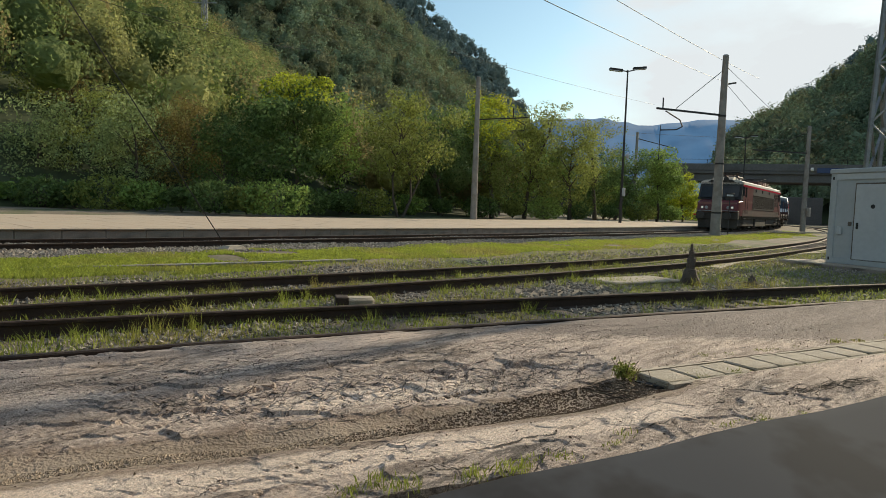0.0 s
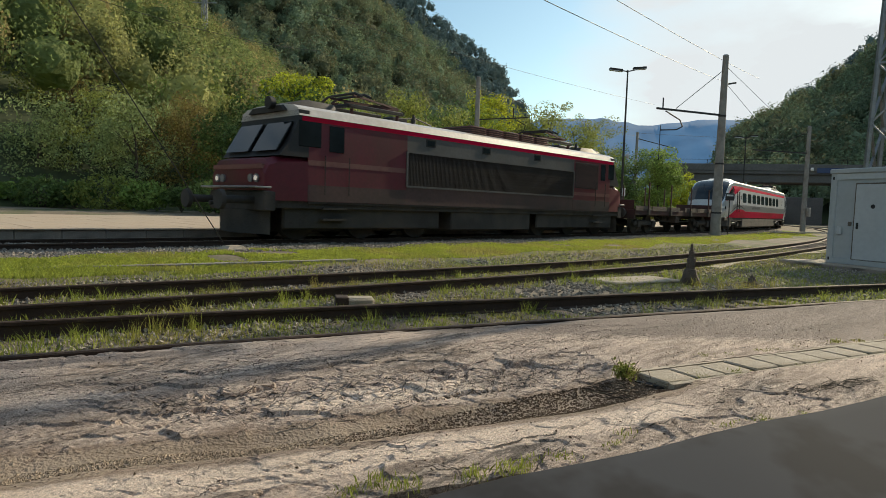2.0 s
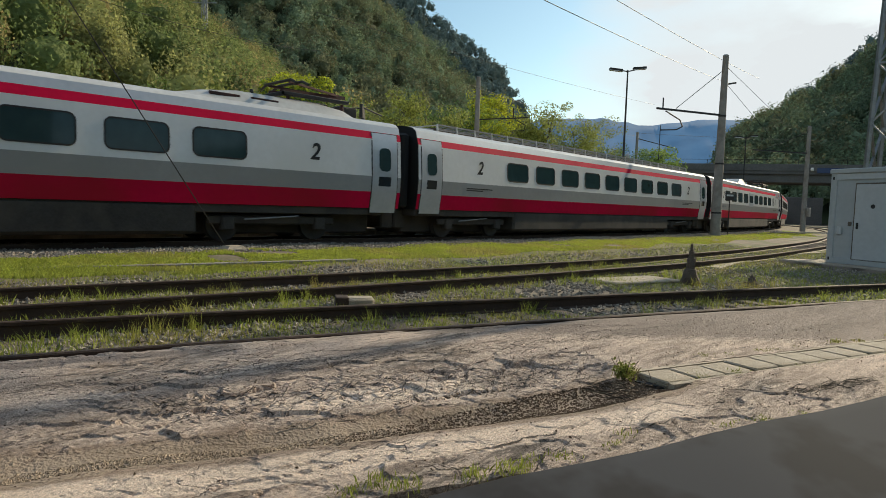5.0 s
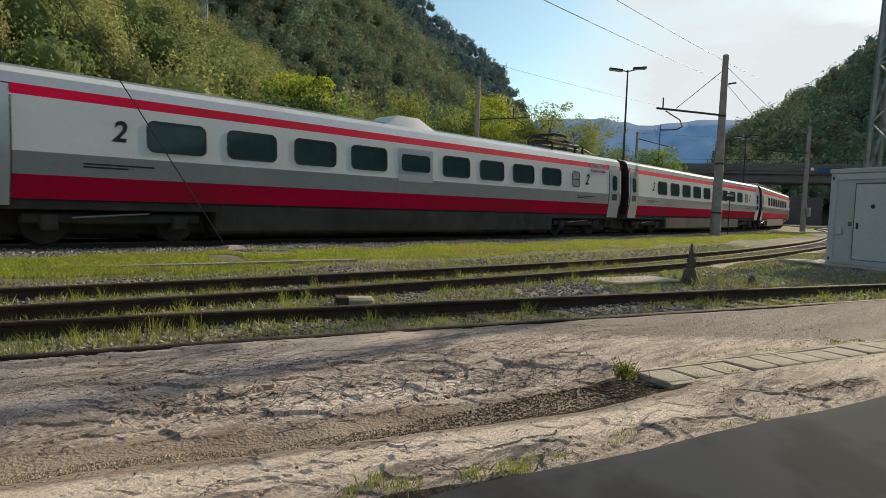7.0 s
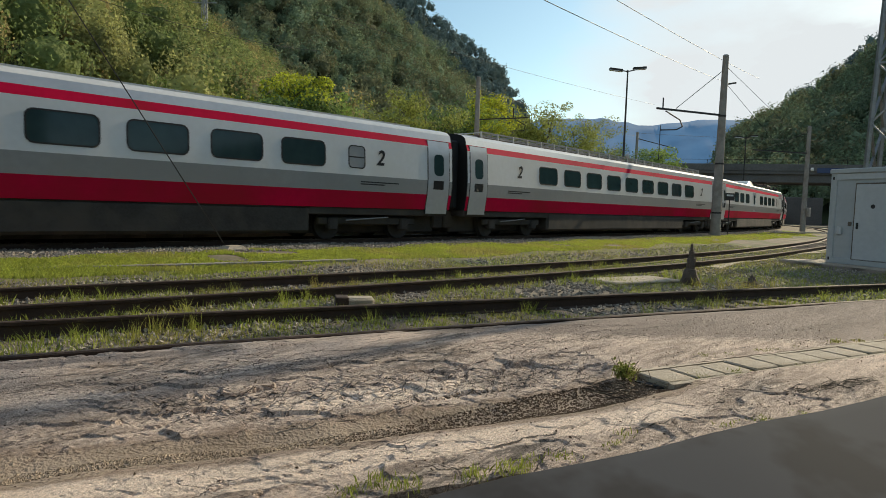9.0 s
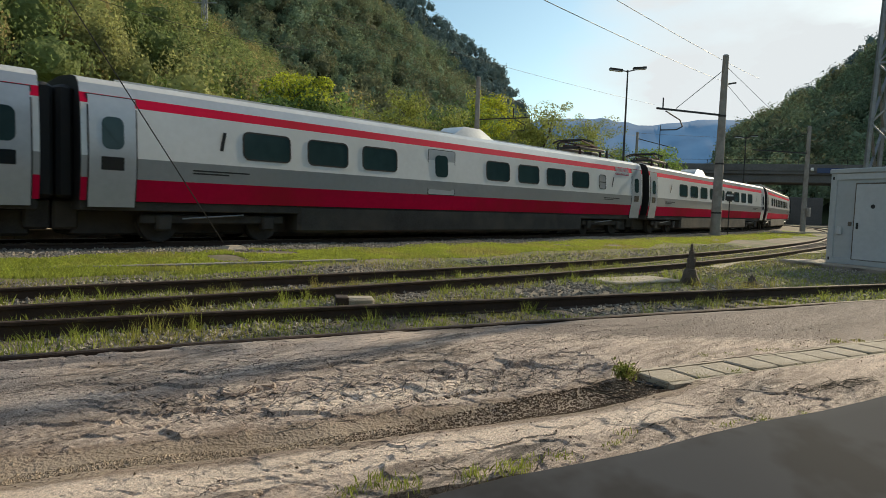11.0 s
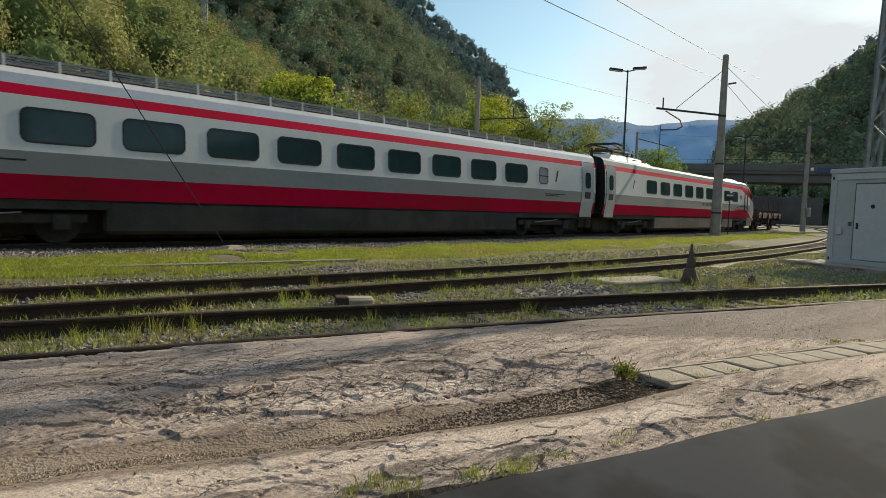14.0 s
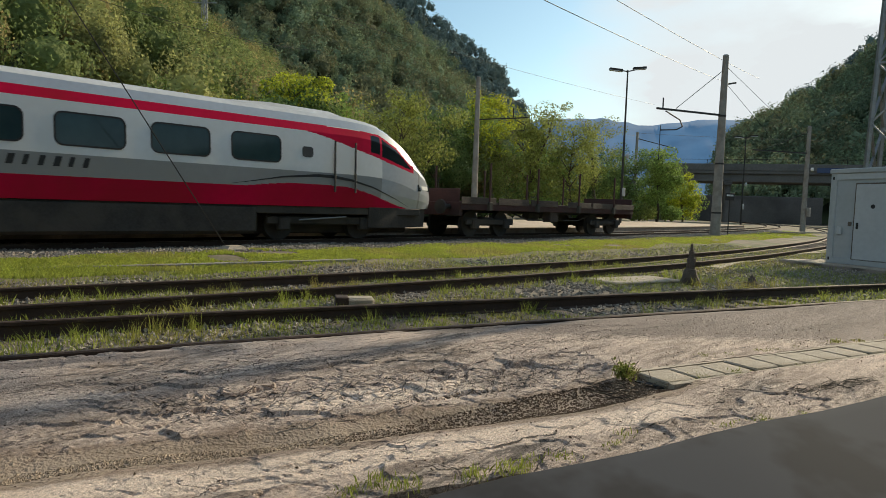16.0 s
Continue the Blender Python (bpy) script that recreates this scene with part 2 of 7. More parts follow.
def old_concrete():
    """Weathered concrete: stains drawn out along the track, pale scaling, web of cracks, pits."""
    m = bpy.data.materials.new("concrete")
    m.use_nodes = True
    nd, lk = m.node_tree.nodes, m.node_tree.links
    b = nd["Principled BSDF"]
    b.inputs["Roughness"].default_value = 0.92
    tc = nd.new("ShaderNodeTexCoord")

    def noise_(scale, detail, vec, rough=0.6):
        n = nd.new("ShaderNodeTexNoise")
        n.inputs["Scale"].default_value, n.inputs["Detail"].default_value, n.inputs["Roughness"].default_value = scale, detail, rough
        lk.new(vec, n.inputs["Vector"])
        return n.outputs["Fac"]

    def ramp(fac, stops):
        r = nd.new("ShaderNodeValToRGB")
        while len(r.color_ramp.elements) < len(stops):
            r.color_ramp.elements.new(0.5)
        for e, (p, c) in zip(r.color_ramp.elements, stops):
            e.position, e.color = p, (*c, 1)
        lk.new(fac, r.inputs["Fac"])
        return r.outputs["Color"]

    def mix(fac, a, c, mode="MIX"):
        n = nd.new("ShaderNodeMix")
        n.data_type, n.blend_type = "RGBA", mode
        for sock, val in (("Factor", fac), ("A", a), ("B", c)):
            if isinstance(val, (tuple, float)):
                n.inputs[sock].default_value = val
            else:
                lk.new(val, n.inputs[sock])
        return n.outputs["Result"]

    mp = nd.new("ShaderNodeMapping")
    mp.inputs["Rotation"].default_value, mp.inputs["Scale"].default_value = (0, 0, 0.3), (0.42, 1.7, 1)
    lk.new(tc.outputs["Object"], mp.inputs["Vector"])
    ob, st = tc.outputs["Object"], mp.outputs["Vector"]
    base = ramp(noise_(1.6, 8, st, 0.62), [(0.34, (0.12, 0.107, 0.093)), (0.43, (0.25, 0.21, 0.168)), (0.52, (0.32, 0.272, 0.222)), (0.67, (0.47, 0.405, 0.335))])
    def zone(name):
        """A zone of the slab, worn or painted as shadow, its border frayed by noise."""
        at = nd.new("ShaderNodeAttribute")
        at.attribute_name = name
        n = nd.new("ShaderNodeMath")
        n.operation = "MULTIPLY_ADD"
        n.inputs[1].default_value = 0.8
        lk.new(noise_(5.0, 10, st, 0.72), n.inputs[0])
        lk.new(at.outputs["Fac"], n.inputs[2])
        return n.outputs[0]

    plain = ramp(zone("plain"), [(0.72, (0, 0, 0)), (1.0, (0.9, 0.9, 0.9))])
    even = ramp(noise_(1.3, 9, st, 0.6), [(0.3, (0.132, 0.115, 0.098)), (0.5, (0.187, 0.163, 0.14)), (0.68, (0.235, 0.206, 0.177))])
    scal = ramp(noise_(5.5, 12, st, 0.8), [(0.48, (0, 0, 0)), (0.53, (1, 1, 1))])
    base = mix(scal, base, mix(0.5, base, (0.6, 0.53, 0.44, 1)))
    dark = ramp(noise_(7.5, 10, st, 0.72), [(0.37, (1, 1, 1)), (0.42, (0, 0, 0))])
    base = mix(dark, base, mix(0.7, base, (0.09, 0.08, 0.072, 1)))
    base = mix(plain, base, even)
    # the lattice mast's cast shadow, painted into the slab as a darker tone
    damp = ramp(zone("damp"), [(0.7, (0, 0, 0)), (1.1, (0.55, 0.55, 0.55))])
    base = mix(damp, base, mix(0.72, base, (0.085, 0.08, 0.077, 1)))
    pale = ramp(zone("pale"), [(0.7, (0, 0, 0)), (0.92, (1, 1, 1))])
    base = mix(pale, base, mix(0.75, base, (0.66, 0.585, 0.48, 1)))
    soil = ramp(zone("soil"), [(0.66, (0, 0, 0)), (0.9, (1, 1, 1))])
    base = mix(soil, base, ramp(noise_(9, 8, ob, 0.65), [(0.35, (0.17, 0.135, 0.1)), (0.62, (0.29, 0.235, 0.18))]))
    speck = ramp(noise_(55, 4, ob, 0.7), [(0.3, (0.45, 0.43, 0.41)), (0.5, (1, 1, 1)), (0.75, (1.18, 1.17, 1.15))])
    base = mix(0.9, base, speck, "MULTIPLY")
    grain = ramp(noise_(150, 3, ob, 0.8), [(0.32, (0.5, 0.48, 0.46)), (0.47, (0.97, 0.97, 0.97)), (0.68, (1.3, 1.29, 1.27))])
    base = mix(0.8, base, grain, "MULTIPLY")
    base = mix(1.0, base, (1.29, 1.195, 1.225, 1), "MULTIPLY")
    wv = nd.new("ShaderNodeVectorMath")
    wv.operation = "MULTIPLY_ADD"
    nz = nd.new("ShaderNodeTexNoise")
    nz.inputs["Scale"].default_value, nz.inputs["Detail"].default_value = 4.0, 6.0
    lk.new(ob, nz.inputs["Vector"])
    lk.new(nz.outputs["Color"], wv.inputs[0])
    wv.inputs[1].default_value = (0.5, 0.5, 0)
    lk.new(st, wv.inputs[2])
    vo = nd.new("ShaderNodeTexVoronoi")
    vo.feature = "DISTANCE_TO_EDGE"
    vo.inputs["Scale"].default_value = 2.4
    lk.new(wv.outputs[0], vo.inputs["Vector"])
    line = ramp(vo.outputs["Distance"], [(0.0, (0.85, 0.85, 0.85)), (0.014, (0, 0, 0))])
    mask = ramp(noise_(1.6, 4, ob), [(0.5, (0, 0, 0)), (0.6, (1, 1, 1))])
    sound = nd.new("ShaderNodeInvert")
    lk.new(plain, sound.inputs["Color"])
    crk = mix(1.0, mix(1.0, line, mask, "MULTIPLY"), sound.outputs["Color"], "MULTIPLY")
    base = mix(crk, base, (0.05, 0.043, 0.037, 1))
    fl = nd.new("ShaderNodeTexVoronoi")
    fl.feature = "DISTANCE_TO_EDGE"
    fl.inputs["Scale"].default_value = 7.0
    lk.new(wv.outputs[0], fl.inputs["Vector"])
    flake = ramp(fl.outputs["Distance"], [(0.0, (0.9, 0.9, 0.9)), (0.05, (0, 0, 0))])
    broken = ramp(zone("broken"), [(0.8, (0, 0, 0)), (1.05, (1, 1, 1))])
    flake = mix(1.0, flake, broken, "MULTIPLY")
    base = mix(flake, base, (0.06, 0.05, 0.042, 1))
    lk.new(base, b.inputs["Base Color"])
    h = nd.new("ShaderNodeMath")
    h.operation = "MULTIPLY_ADD"
    h.inputs[1].default_value = 0.8
    lk.new(noise_(70, 6, ob, 0.75), h.inputs[0])
    lk.new(noise_(28, 6, st, 0.7), h.inputs[2])
    h2 = nd.new("ShaderNodeMath")
    h2.operation = "SUBTRACT"
    lk.new(h.outputs[0], h2.inputs[0])
    lk.new(mix(1.0, crk, flake, "ADD"), h2.inputs[1])
    bp = nd.new("ShaderNodeBump")
    bp.inputs["Strength"].default_value, bp.inputs["Distance"].default_value = 0.9, 0.02
    lk.new(h2.outputs[0], bp.inputs["Height"])
    lk.new(bp.outputs["Normal"], b.inputs["Normal"])
    return m


for leafy in ("leaf_bright", "leaf_green", "leaf_dark", "leaf_olive", "leaf_rust", "leaf_willow", "wood_green", "wood_olive", "wood_rust", "far_green", "far_olive", "far_haze", "grass"):
    M[leafy].node_tree.nodes["Principled BSDF"].inputs["Specular IOR Level"].default_value = 0.15
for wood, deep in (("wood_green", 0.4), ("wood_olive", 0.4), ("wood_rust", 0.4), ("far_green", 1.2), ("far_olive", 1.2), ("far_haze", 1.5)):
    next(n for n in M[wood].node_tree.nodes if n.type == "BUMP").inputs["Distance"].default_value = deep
M["concrete"] = old_concrete()
M["red_paint"].node_tree.nodes["Principled BSDF"].inputs["Specular IOR Level"].default_value = 0.03
for glazed in ("screen", "glass"):
    M[glazed].node_tree.nodes["Principled BSDF"].inputs["Specular IOR Level"].default_value = 0.32
# distance haze over the mountain is put into a glowing blue colour
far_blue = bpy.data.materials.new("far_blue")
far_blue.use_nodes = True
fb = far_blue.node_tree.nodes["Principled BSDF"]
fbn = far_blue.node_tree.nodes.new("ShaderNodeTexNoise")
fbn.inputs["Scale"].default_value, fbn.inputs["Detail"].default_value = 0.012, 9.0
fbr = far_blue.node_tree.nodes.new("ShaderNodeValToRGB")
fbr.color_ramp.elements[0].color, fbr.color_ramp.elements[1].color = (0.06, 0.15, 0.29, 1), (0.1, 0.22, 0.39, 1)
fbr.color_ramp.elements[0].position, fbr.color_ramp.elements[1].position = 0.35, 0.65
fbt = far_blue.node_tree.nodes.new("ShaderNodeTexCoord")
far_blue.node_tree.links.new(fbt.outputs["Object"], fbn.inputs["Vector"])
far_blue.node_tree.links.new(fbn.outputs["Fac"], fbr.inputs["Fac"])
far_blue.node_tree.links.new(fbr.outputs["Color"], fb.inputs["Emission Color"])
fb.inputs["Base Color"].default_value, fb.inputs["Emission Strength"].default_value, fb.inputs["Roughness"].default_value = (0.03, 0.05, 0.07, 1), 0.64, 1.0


# ---- mesh tools ----
class Geo:
    """Vertices and faces gathered for one mesh."""

    def __init__(self):
        self.v, self.f = [], []

    def add(self, vs, fs):
        n = len(self.v)
        self.v += [tuple(p) for p in vs]
        self.f += [tuple(n + i for i in f) for f in fs]
        return self

    def box(self, x0, x1, y0, y1, z0, z1, bev=0.0, m=None):
        """A box, its upright and level edges cut by bev."""
        if bev <= 0:
            vs = [(x, y, z) for x in (x0, x1) for y in (y0, y1) for z in (z0, z1)]
            fs = [(0, 1, 3, 2), (4, 6, 7, 5), (0, 4, 5, 1), (2, 3, 7, 6), (0, 2, 6, 4), (1, 5, 7, 3)]
        else:
            b = min(bev, (x1 - x0) * 0.45, (y1 - y0) * 0.45, (z1 - z0) * 0.45)
            rings = []
            for z, i in ((z0, b), (z0 + b, 0), (z1 - b, 0), (z1, b)):
                rings.append([(x0 + i + b, y0 + i, z), (x1 - i - b, y0 + i, z), (x1 - i, y0 + i + b, z), (x1 - i, y1 - i - b, z),
                              (x1 - i - b, y1 - i, z), (x0 + i + b, y1 - i, z), (x0 + i, y1 - i - b, z), (x0 + i, y0 + i + b, z)])
            vs = sum(rings, [])
            fs = [tuple(range(7, -1, -1)), tuple(range(24, 32))]
            for r in range(3):
                fs += [(r * 8 + k, r * 8 + (k + 1) % 8, r * 8 + 8 + (k + 1) % 8, r * 8 + 8 + k) for k in range(8)]
        if m is not None:
            vs = [m @ Vector(p) for p in vs]
        return self.add(vs, fs)

    def tube(self, a, b, r0, r1=None, n=8, caps=True):
        a, b = Vector(a), Vector(b)
        r1 = r0 if r1 is None else r1
        q = (b - a).to_track_quat("Z", "Y")
        vs = [a + q @ Vector((r0 * math.cos(6.28318 * k / n), r0 * math.sin(6.28318 * k / n), 0)) for k in range(n)]
        vs += [b + q @ Vector((r1 * math.cos(6.28318 * k / n), r1 * math.sin(6.28318 * k / n), 0)) for k in range(n)]
        fs = [(k, (k + 1) % n, n + (k + 1) % n, n + k) for k in range(n)]
        if caps:
            fs += [tuple(range(n - 1, -1, -1)), tuple(range(n, 2 * n))]
        return self.add(vs, fs)

    def line(self, pts, r, n=6):
        for a, b in zip(pts, pts[1:]):
            self.tube(a, b, r, r, n)
        return self

    def bar(self, a, b, w, h):
        """A flat bar from a to b, w wide and h thick."""
        a, b = Vector(a), Vector(b)
        q = (b - a).to_track_quat("X", "Z").to_matrix().to_4x4()
        return self.box(0, (b - a).length, -w / 2, w / 2, -h / 2, h / 2, 0, Matrix.Translation(a) @ q)

    def loft(self, rings, closed=True, caps=True):
        n = len(rings[0])
        vs = [p for r in rings for p in r]
        fs = []
        for i in range(len(rings) - 1):
            for k in range(n if closed else n - 1):
                fs.append((i * n + k, i * n + (k + 1) % n, (i + 1) * n + (k + 1) % n, (i + 1) * n + k))
        if caps and closed:
            fs += [tuple(range(n - 1, -1, -1)), tuple(range((len(rings) - 1) * n, len(rings) * n))]
        return self.add(vs, fs)

    def mesh(self, name, material, smooth=0.0):
        me = bpy.data.meshes.new(name)
        me.from_pydata(self.v, [], self.f)
        me.materials.append(material)
        if smooth:
            me.polygons.foreach_set("use_smooth", [True] * len(me.polygons))
            me.set_sharp_from_angle(angle=radians(smooth))
        me.update()
        return me


def thing(name, label, category, m=None, group="", kind=""):
    ob = new(name)
    ob.empty_display_size = 0.2
    if m is not None:
        ob.matrix_world = m
    return tagged(ob, label, category, group, kind)


def part(name, geo, material, parent=None, label="", smooth=35):
    ob = new(name, geo.mesh(name, material, smooth) if isinstance(geo, Geo) else geo)
    ob.parent = parent
    if label:
        tagged(ob, label)
    return ob


def np_mesh(name, verts, faces, material, smooth=False):
    me = bpy.data.meshes.new(name)
    n, (f, k) = len(verts), faces.shape
    me.vertices.add(n)
    me.vertices.foreach_set("co", np.asarray(verts, np.float32).ravel())
    me.loops.add(f * k)
    me.loops.foreach_set("vertex_index", np.asarray(faces, np.int32).ravel())
    me.polygons.add(f)
    me.polygons.foreach_set("loop_start", np.arange(0, f * k, k, dtype=np.int32))
    me.polygons.foreach_set("use_smooth", np.full(f, smooth))
    me.materials.append(material)
    me.update(calc_edges=True)
    return me


def cards(rng, centres, size, out=None):
    """Small bent leaf cards at the centres, turned at random or loosely facing out; size is one number or one each."""
    n = len(centres)
    w = rng.normal(size=(n, 3)) if out is None else out + np.array([0, 0, 0.25]) + 0.8 * rng.normal(size=(n, 3))
    a = np.cross(w, rng.normal(size=(n, 3)))
    a /= np.linalg.norm(a, axis=1)[:, None]
    b = np.cross(w, a)
    b /= np.linalg.norm(b, axis=1)[:, None]
    c = np.cross(a, b)
    s = (np.ones(n) * size * rng.uniform(0.6, 1.3, n))[:, None]
    v = np.stack([centres - a * s * 0.6, centres + b * s * 0.36 + c * s * 0.1, centres + a * s * 0.6, centres - b * s * 0.36 + c * s * 0.1], 1)
    return v.reshape(-1, 3), np.arange(4 * n).reshape(n, 4)


def chips(rng, centres, size, out):
    """Single leaf-spray triangles for far woods, facing loosely outwards."""
    n = len(centres)
    w = out + 0.75 * rng.normal(size=(n, 3))
    a = np.cross(w, rng.normal(size=(n, 3)))
    a /= np.linalg.norm(a, axis=1)[:, None]
    b = np.cross(w, a)
    b /= np.linalg.norm(b, axis=1)[:, None]
    s = (size * rng.uniform(0.6, 1.4, n))[:, None]
    v = np.stack([centres - a * s * 0.6, centres + a * s * 0.55 + b * s * 0.35, centres + b * s * -0.5 + a * s * 0.15], 1)
    return v.reshape(-1, 3), np.arange(3 * n).reshape(n, 3)[:, ::-1]


def rocks(rng, centres, size):
    """Small uneven stones (octahedra with cut shapes) at the centres."""
    n = len(centres)
    base = np.array([(1, 0, 0), (0, 1, 0), (-1, 0, 0), (0, -1, 0), (0, 0, 0.8), (0, 0, -0.8)], float)
    s = (np.ones(n) * size * rng.uniform(0.55, 1.25, n))[:, None, None]
    ang = rng.uniform(0, 6.283, n)
    v = base[None] * rng.uniform(0.55, 1.1, (n, 6, 3)) * s + rng.normal(0, 0.14, (n, 6, 3)) * s
    x, y = v[..., 0].copy(), v[..., 1].copy()
    v[..., 0], v[..., 1] = x * np.cos(ang)[:, None] - y * np.sin(ang)[:, None], x * np.sin(ang)[:, None] + y * np.cos(ang)[:, None]
    v += centres[:, None]
    f = np.array([(0, 1, 4), (1, 2, 4), (2, 3, 4), (3, 0, 4), (1, 0, 5), (2, 1, 5), (3, 2, 5), (0, 3, 5)])
    return v.reshape(-1, 3), (np.arange(n)[:, None, None] * 6 + f[None]).reshape(-1, 3)


def blades(rng, centres, height, lean=0.5, width=0.012):
    """Grass blades: narrow two-piece triangles that lean over."""
    n = len(centres)
    h = np.ones(n) * height * rng.uniform(0.4, 1.3, n)
    an, wa = rng.uniform(0, 6.283, n), rng.uniform(0, 6.283, n)
    le = rng.uniform(0.1, 1, n) * lean * h
    w = np.ones(n) * width
    side = np.stack([np.cos(wa) * w, np.sin(wa) * w, np.zeros(n)], 1)
    tip = np.stack([np.cos(an) * le, np.sin(an) * le, h], 1)
    mid = tip * np.array([0.35, 0.35, 0.6])
    v = np.stack([centres - side, centres + side, centres + mid + side * 0.7, centres + tip, centres + mid - side * 0.7], 1)
    return v.reshape(-1, 3), np.arange(5 * n).reshape(n, 5)


# ---- lines of the tracks ----
def main_line():
    """Points, headings each metre of the main track's middle from s = -340 to 340."""
    out = {0: (0.0, 16.02, 0.0)}
    for step in (1, -1):
        x, y, th = out[0]
        for i in range(0, 340 * step, step):
            s = i + step / 2
            k = min(0.0064, max(0.0, 0.00166 + 4.42e-5 * s + 5e-8 * s * s)) if s > -38 else 0.0
            tm = th + k * step / 2
            x, y, th = x + math.cos(tm) * step, y + math.sin(tm) * step, th + k * step
            out[i + step] = (x, y, th)
    return out


MAIN = main_line()


def on_main(s, lat=0.0, z=0.0):
    i = math.floor(s)
    f = s - i
    a, b = MAIN[i], MAIN[i + 1]
    x, y, th = (p + (q - p) * f for p, q in zip(a, b))
    return Vector((x + math.sin(th) * lat, y - math.cos(th) * lat, z))


def spline(ctrl, step=0.5):
    """Smooth polyline through control points (Catmull-Rom)."""
    p = [Vector(c) for c in ctrl]
    p = [p[0] * 2 - p[1]] + p + [p[-1] * 2 - p[-2]]
    out = []
    for a, b, c, d in zip(p, p[1:], p[2:], p[3:]):
        n = max(2, int((c - b).length / step))
        for i in range(n):
            t = i / n
            out.append(0.5 * (2 * b + (c - a) * t + (2 * a - 5 * b + 4 * c - d) * t * t + (3 * b - a - 3 * c + d) * t ** 3))
    return out + [p[-2]]


SIDE = spline([(-30, 14.0), (-14, 11.05), (1.6, 8.73), (7.5, 8.1), (12.6, 7.8), (16.8, 7.72), (26.5, 8.25), (42.2, 10.15), (60, 14.0), (80, 20.0), (100, 28.2), (125, 42)])
NEAR = spline([(-9, 9.1), (-4, 7.75), (1.15, 6.27), (4.0, 5.42), (7.8, 4.2), (12.2, 2.7), (17, 0.9), (24, -2.0), (40, -9.5), (70, -26)])
MID = [on_main(s).xy for s in np.arange(-60, 160, 0.5)]
ZR = -0.15   # rail top of the side tracks


def offset(line, d):
    """The polyline moved d to its right."""
    out = []
    for i, p in enumerate(line):
        e = (line[min(i + 1, len(line) - 1)] - line[max(i - 1, 0)]).normalized()
        out.append(Vector((p.x + e.y * d, p.y - e.x * d)))
    return out


def near_of(line):
    """A quick distance to a polyline, signed to its right, for arrays of x and y (line ordered by x)."""
    xs, ys = np.array([p.x for p in line]), np.array([p.y for p in line])
    sl = np.gradient(ys, xs)

    def dist(x, y):
        yy, s = np.interp(x, xs, ys), np.interp(x, xs, sl)
        return (yy - y) / np.sqrt(1 + s * s)
    return dist


d_main, d_side, d_near = near_of(MID), near_of(SIDE), near_of(NEAR)


# ---- ground ----
def wob(x, y, s, seed=0.0):
    """Cheap smooth unevenness for arrays."""
    return (np.sin(x * s + seed + 1.7 * np.sin(y * s * 0.7 + seed)) + np.sin(y * s * 1.3 - seed * 2 + 1.3 * np.sin(x * s * 0.9))) * 0.5


def ground_z(x, y):
    dm, ds, dn = d_main(x, y), d_side(x, y), d_near(x, y)
    z = -0.33 + 0.025 * wob(x, y, 0.9) + 0.012 * wob(x, y, 3.1, 2.0)
    z = z + np.clip((6.4 - np.abs(dm)) / 3.6, 0, 1) * 0.2
    z = np.where(dn > 0.7, -0.5, z)
    back = np.clip((-dm - 15) / 6, 0, 1)
    return z + back * 0.5


def graded(a, b, fine0, fine1, step, far):
    """Coordinates from a to b, close together between fine0 and fine1."""
    mid = list(np.arange(fine0, fine1, step))
    hi, d = [], step
    while (hi[-1] if hi else fine1) < b:
        hi.append((hi[-1] if hi else fine1) + d)
        d = min(far, d * 1.25)
    lo, d = [], step
    while (lo[-1] if lo else fine0) > a:
        lo.append((lo[-1] if lo else fine0) - d)
        d = min(far, d * 1.25)
    return np.array(lo[::-1] + mid + hi)


def make_ground():
    gx, gy = graded(-2500, 2500, -2, 34, 0.14, 400), graded(-2500, 2500, 0, 17, 0.14, 400)
    X, Y = np.meshgrid(gx, gy, indexing="ij")
    Z = ground_z(X, Y)
    nx, ny = X.shape
    i = np.arange(nx * ny).reshape(nx, ny)
    F = np.stack([i[:-1, :-1], i[1:, :-1], i[1:, 1:], i[:-1, 1:]], -1).reshape(-1, 4)
    tagged(new("ground", np_mesh("ground", np.stack([X, Y, Z], -1).reshape(-1, 3), F, M["earth"], True)),
           "dusty brown railway ground with patches of grass", "ground", kind="structure")


APRON_SOUTH = spline([(-6, 4.75), (-1, 3.02), (1.6, 2.05), (3.0, 1.5), (4.9, 0.88), (8, -0.2), (14, -2.4), (30, -9.0)], 0.25)
DITCH = spline([(-3, 4.6), (0.0, 3.57), (0.7, 3.3), (1.2, 3.12), (2.0, 2.83), (2.7, 2.6), (3.4, 2.33), (4.2, 2.14), (4.62, 2.05)], 0.1)
d_south, d_ditch = near_of(APRON_SOUTH), near_of(DITCH)


def value_noise(x, y, s, seed):
    """Smooth random unevenness from 0 to 1 for arrays, cells 1/s wide."""
    tab = np.random.default_rng(seed).uniform(0, 1, (257, 257))
    u, v = x * s + 511.3, y * s + 387.7
    i, j = np.floor(u).astype(int), np.floor(v).astype(int)
    fu, fv = u - i, v - j
    fu, fv = fu * fu * (3 - 2 * fu), fv * fv * (3 - 2 * fv)
    g = lambda a, b: tab[a % 256, b % 256]
    return (g(i, j) * (1 - fu) + g(i + 1, j) * fu) * (1 - fv) + (g(i, j + 1) * (1 - fu) + g(i + 1, j + 1) * fu) * fv


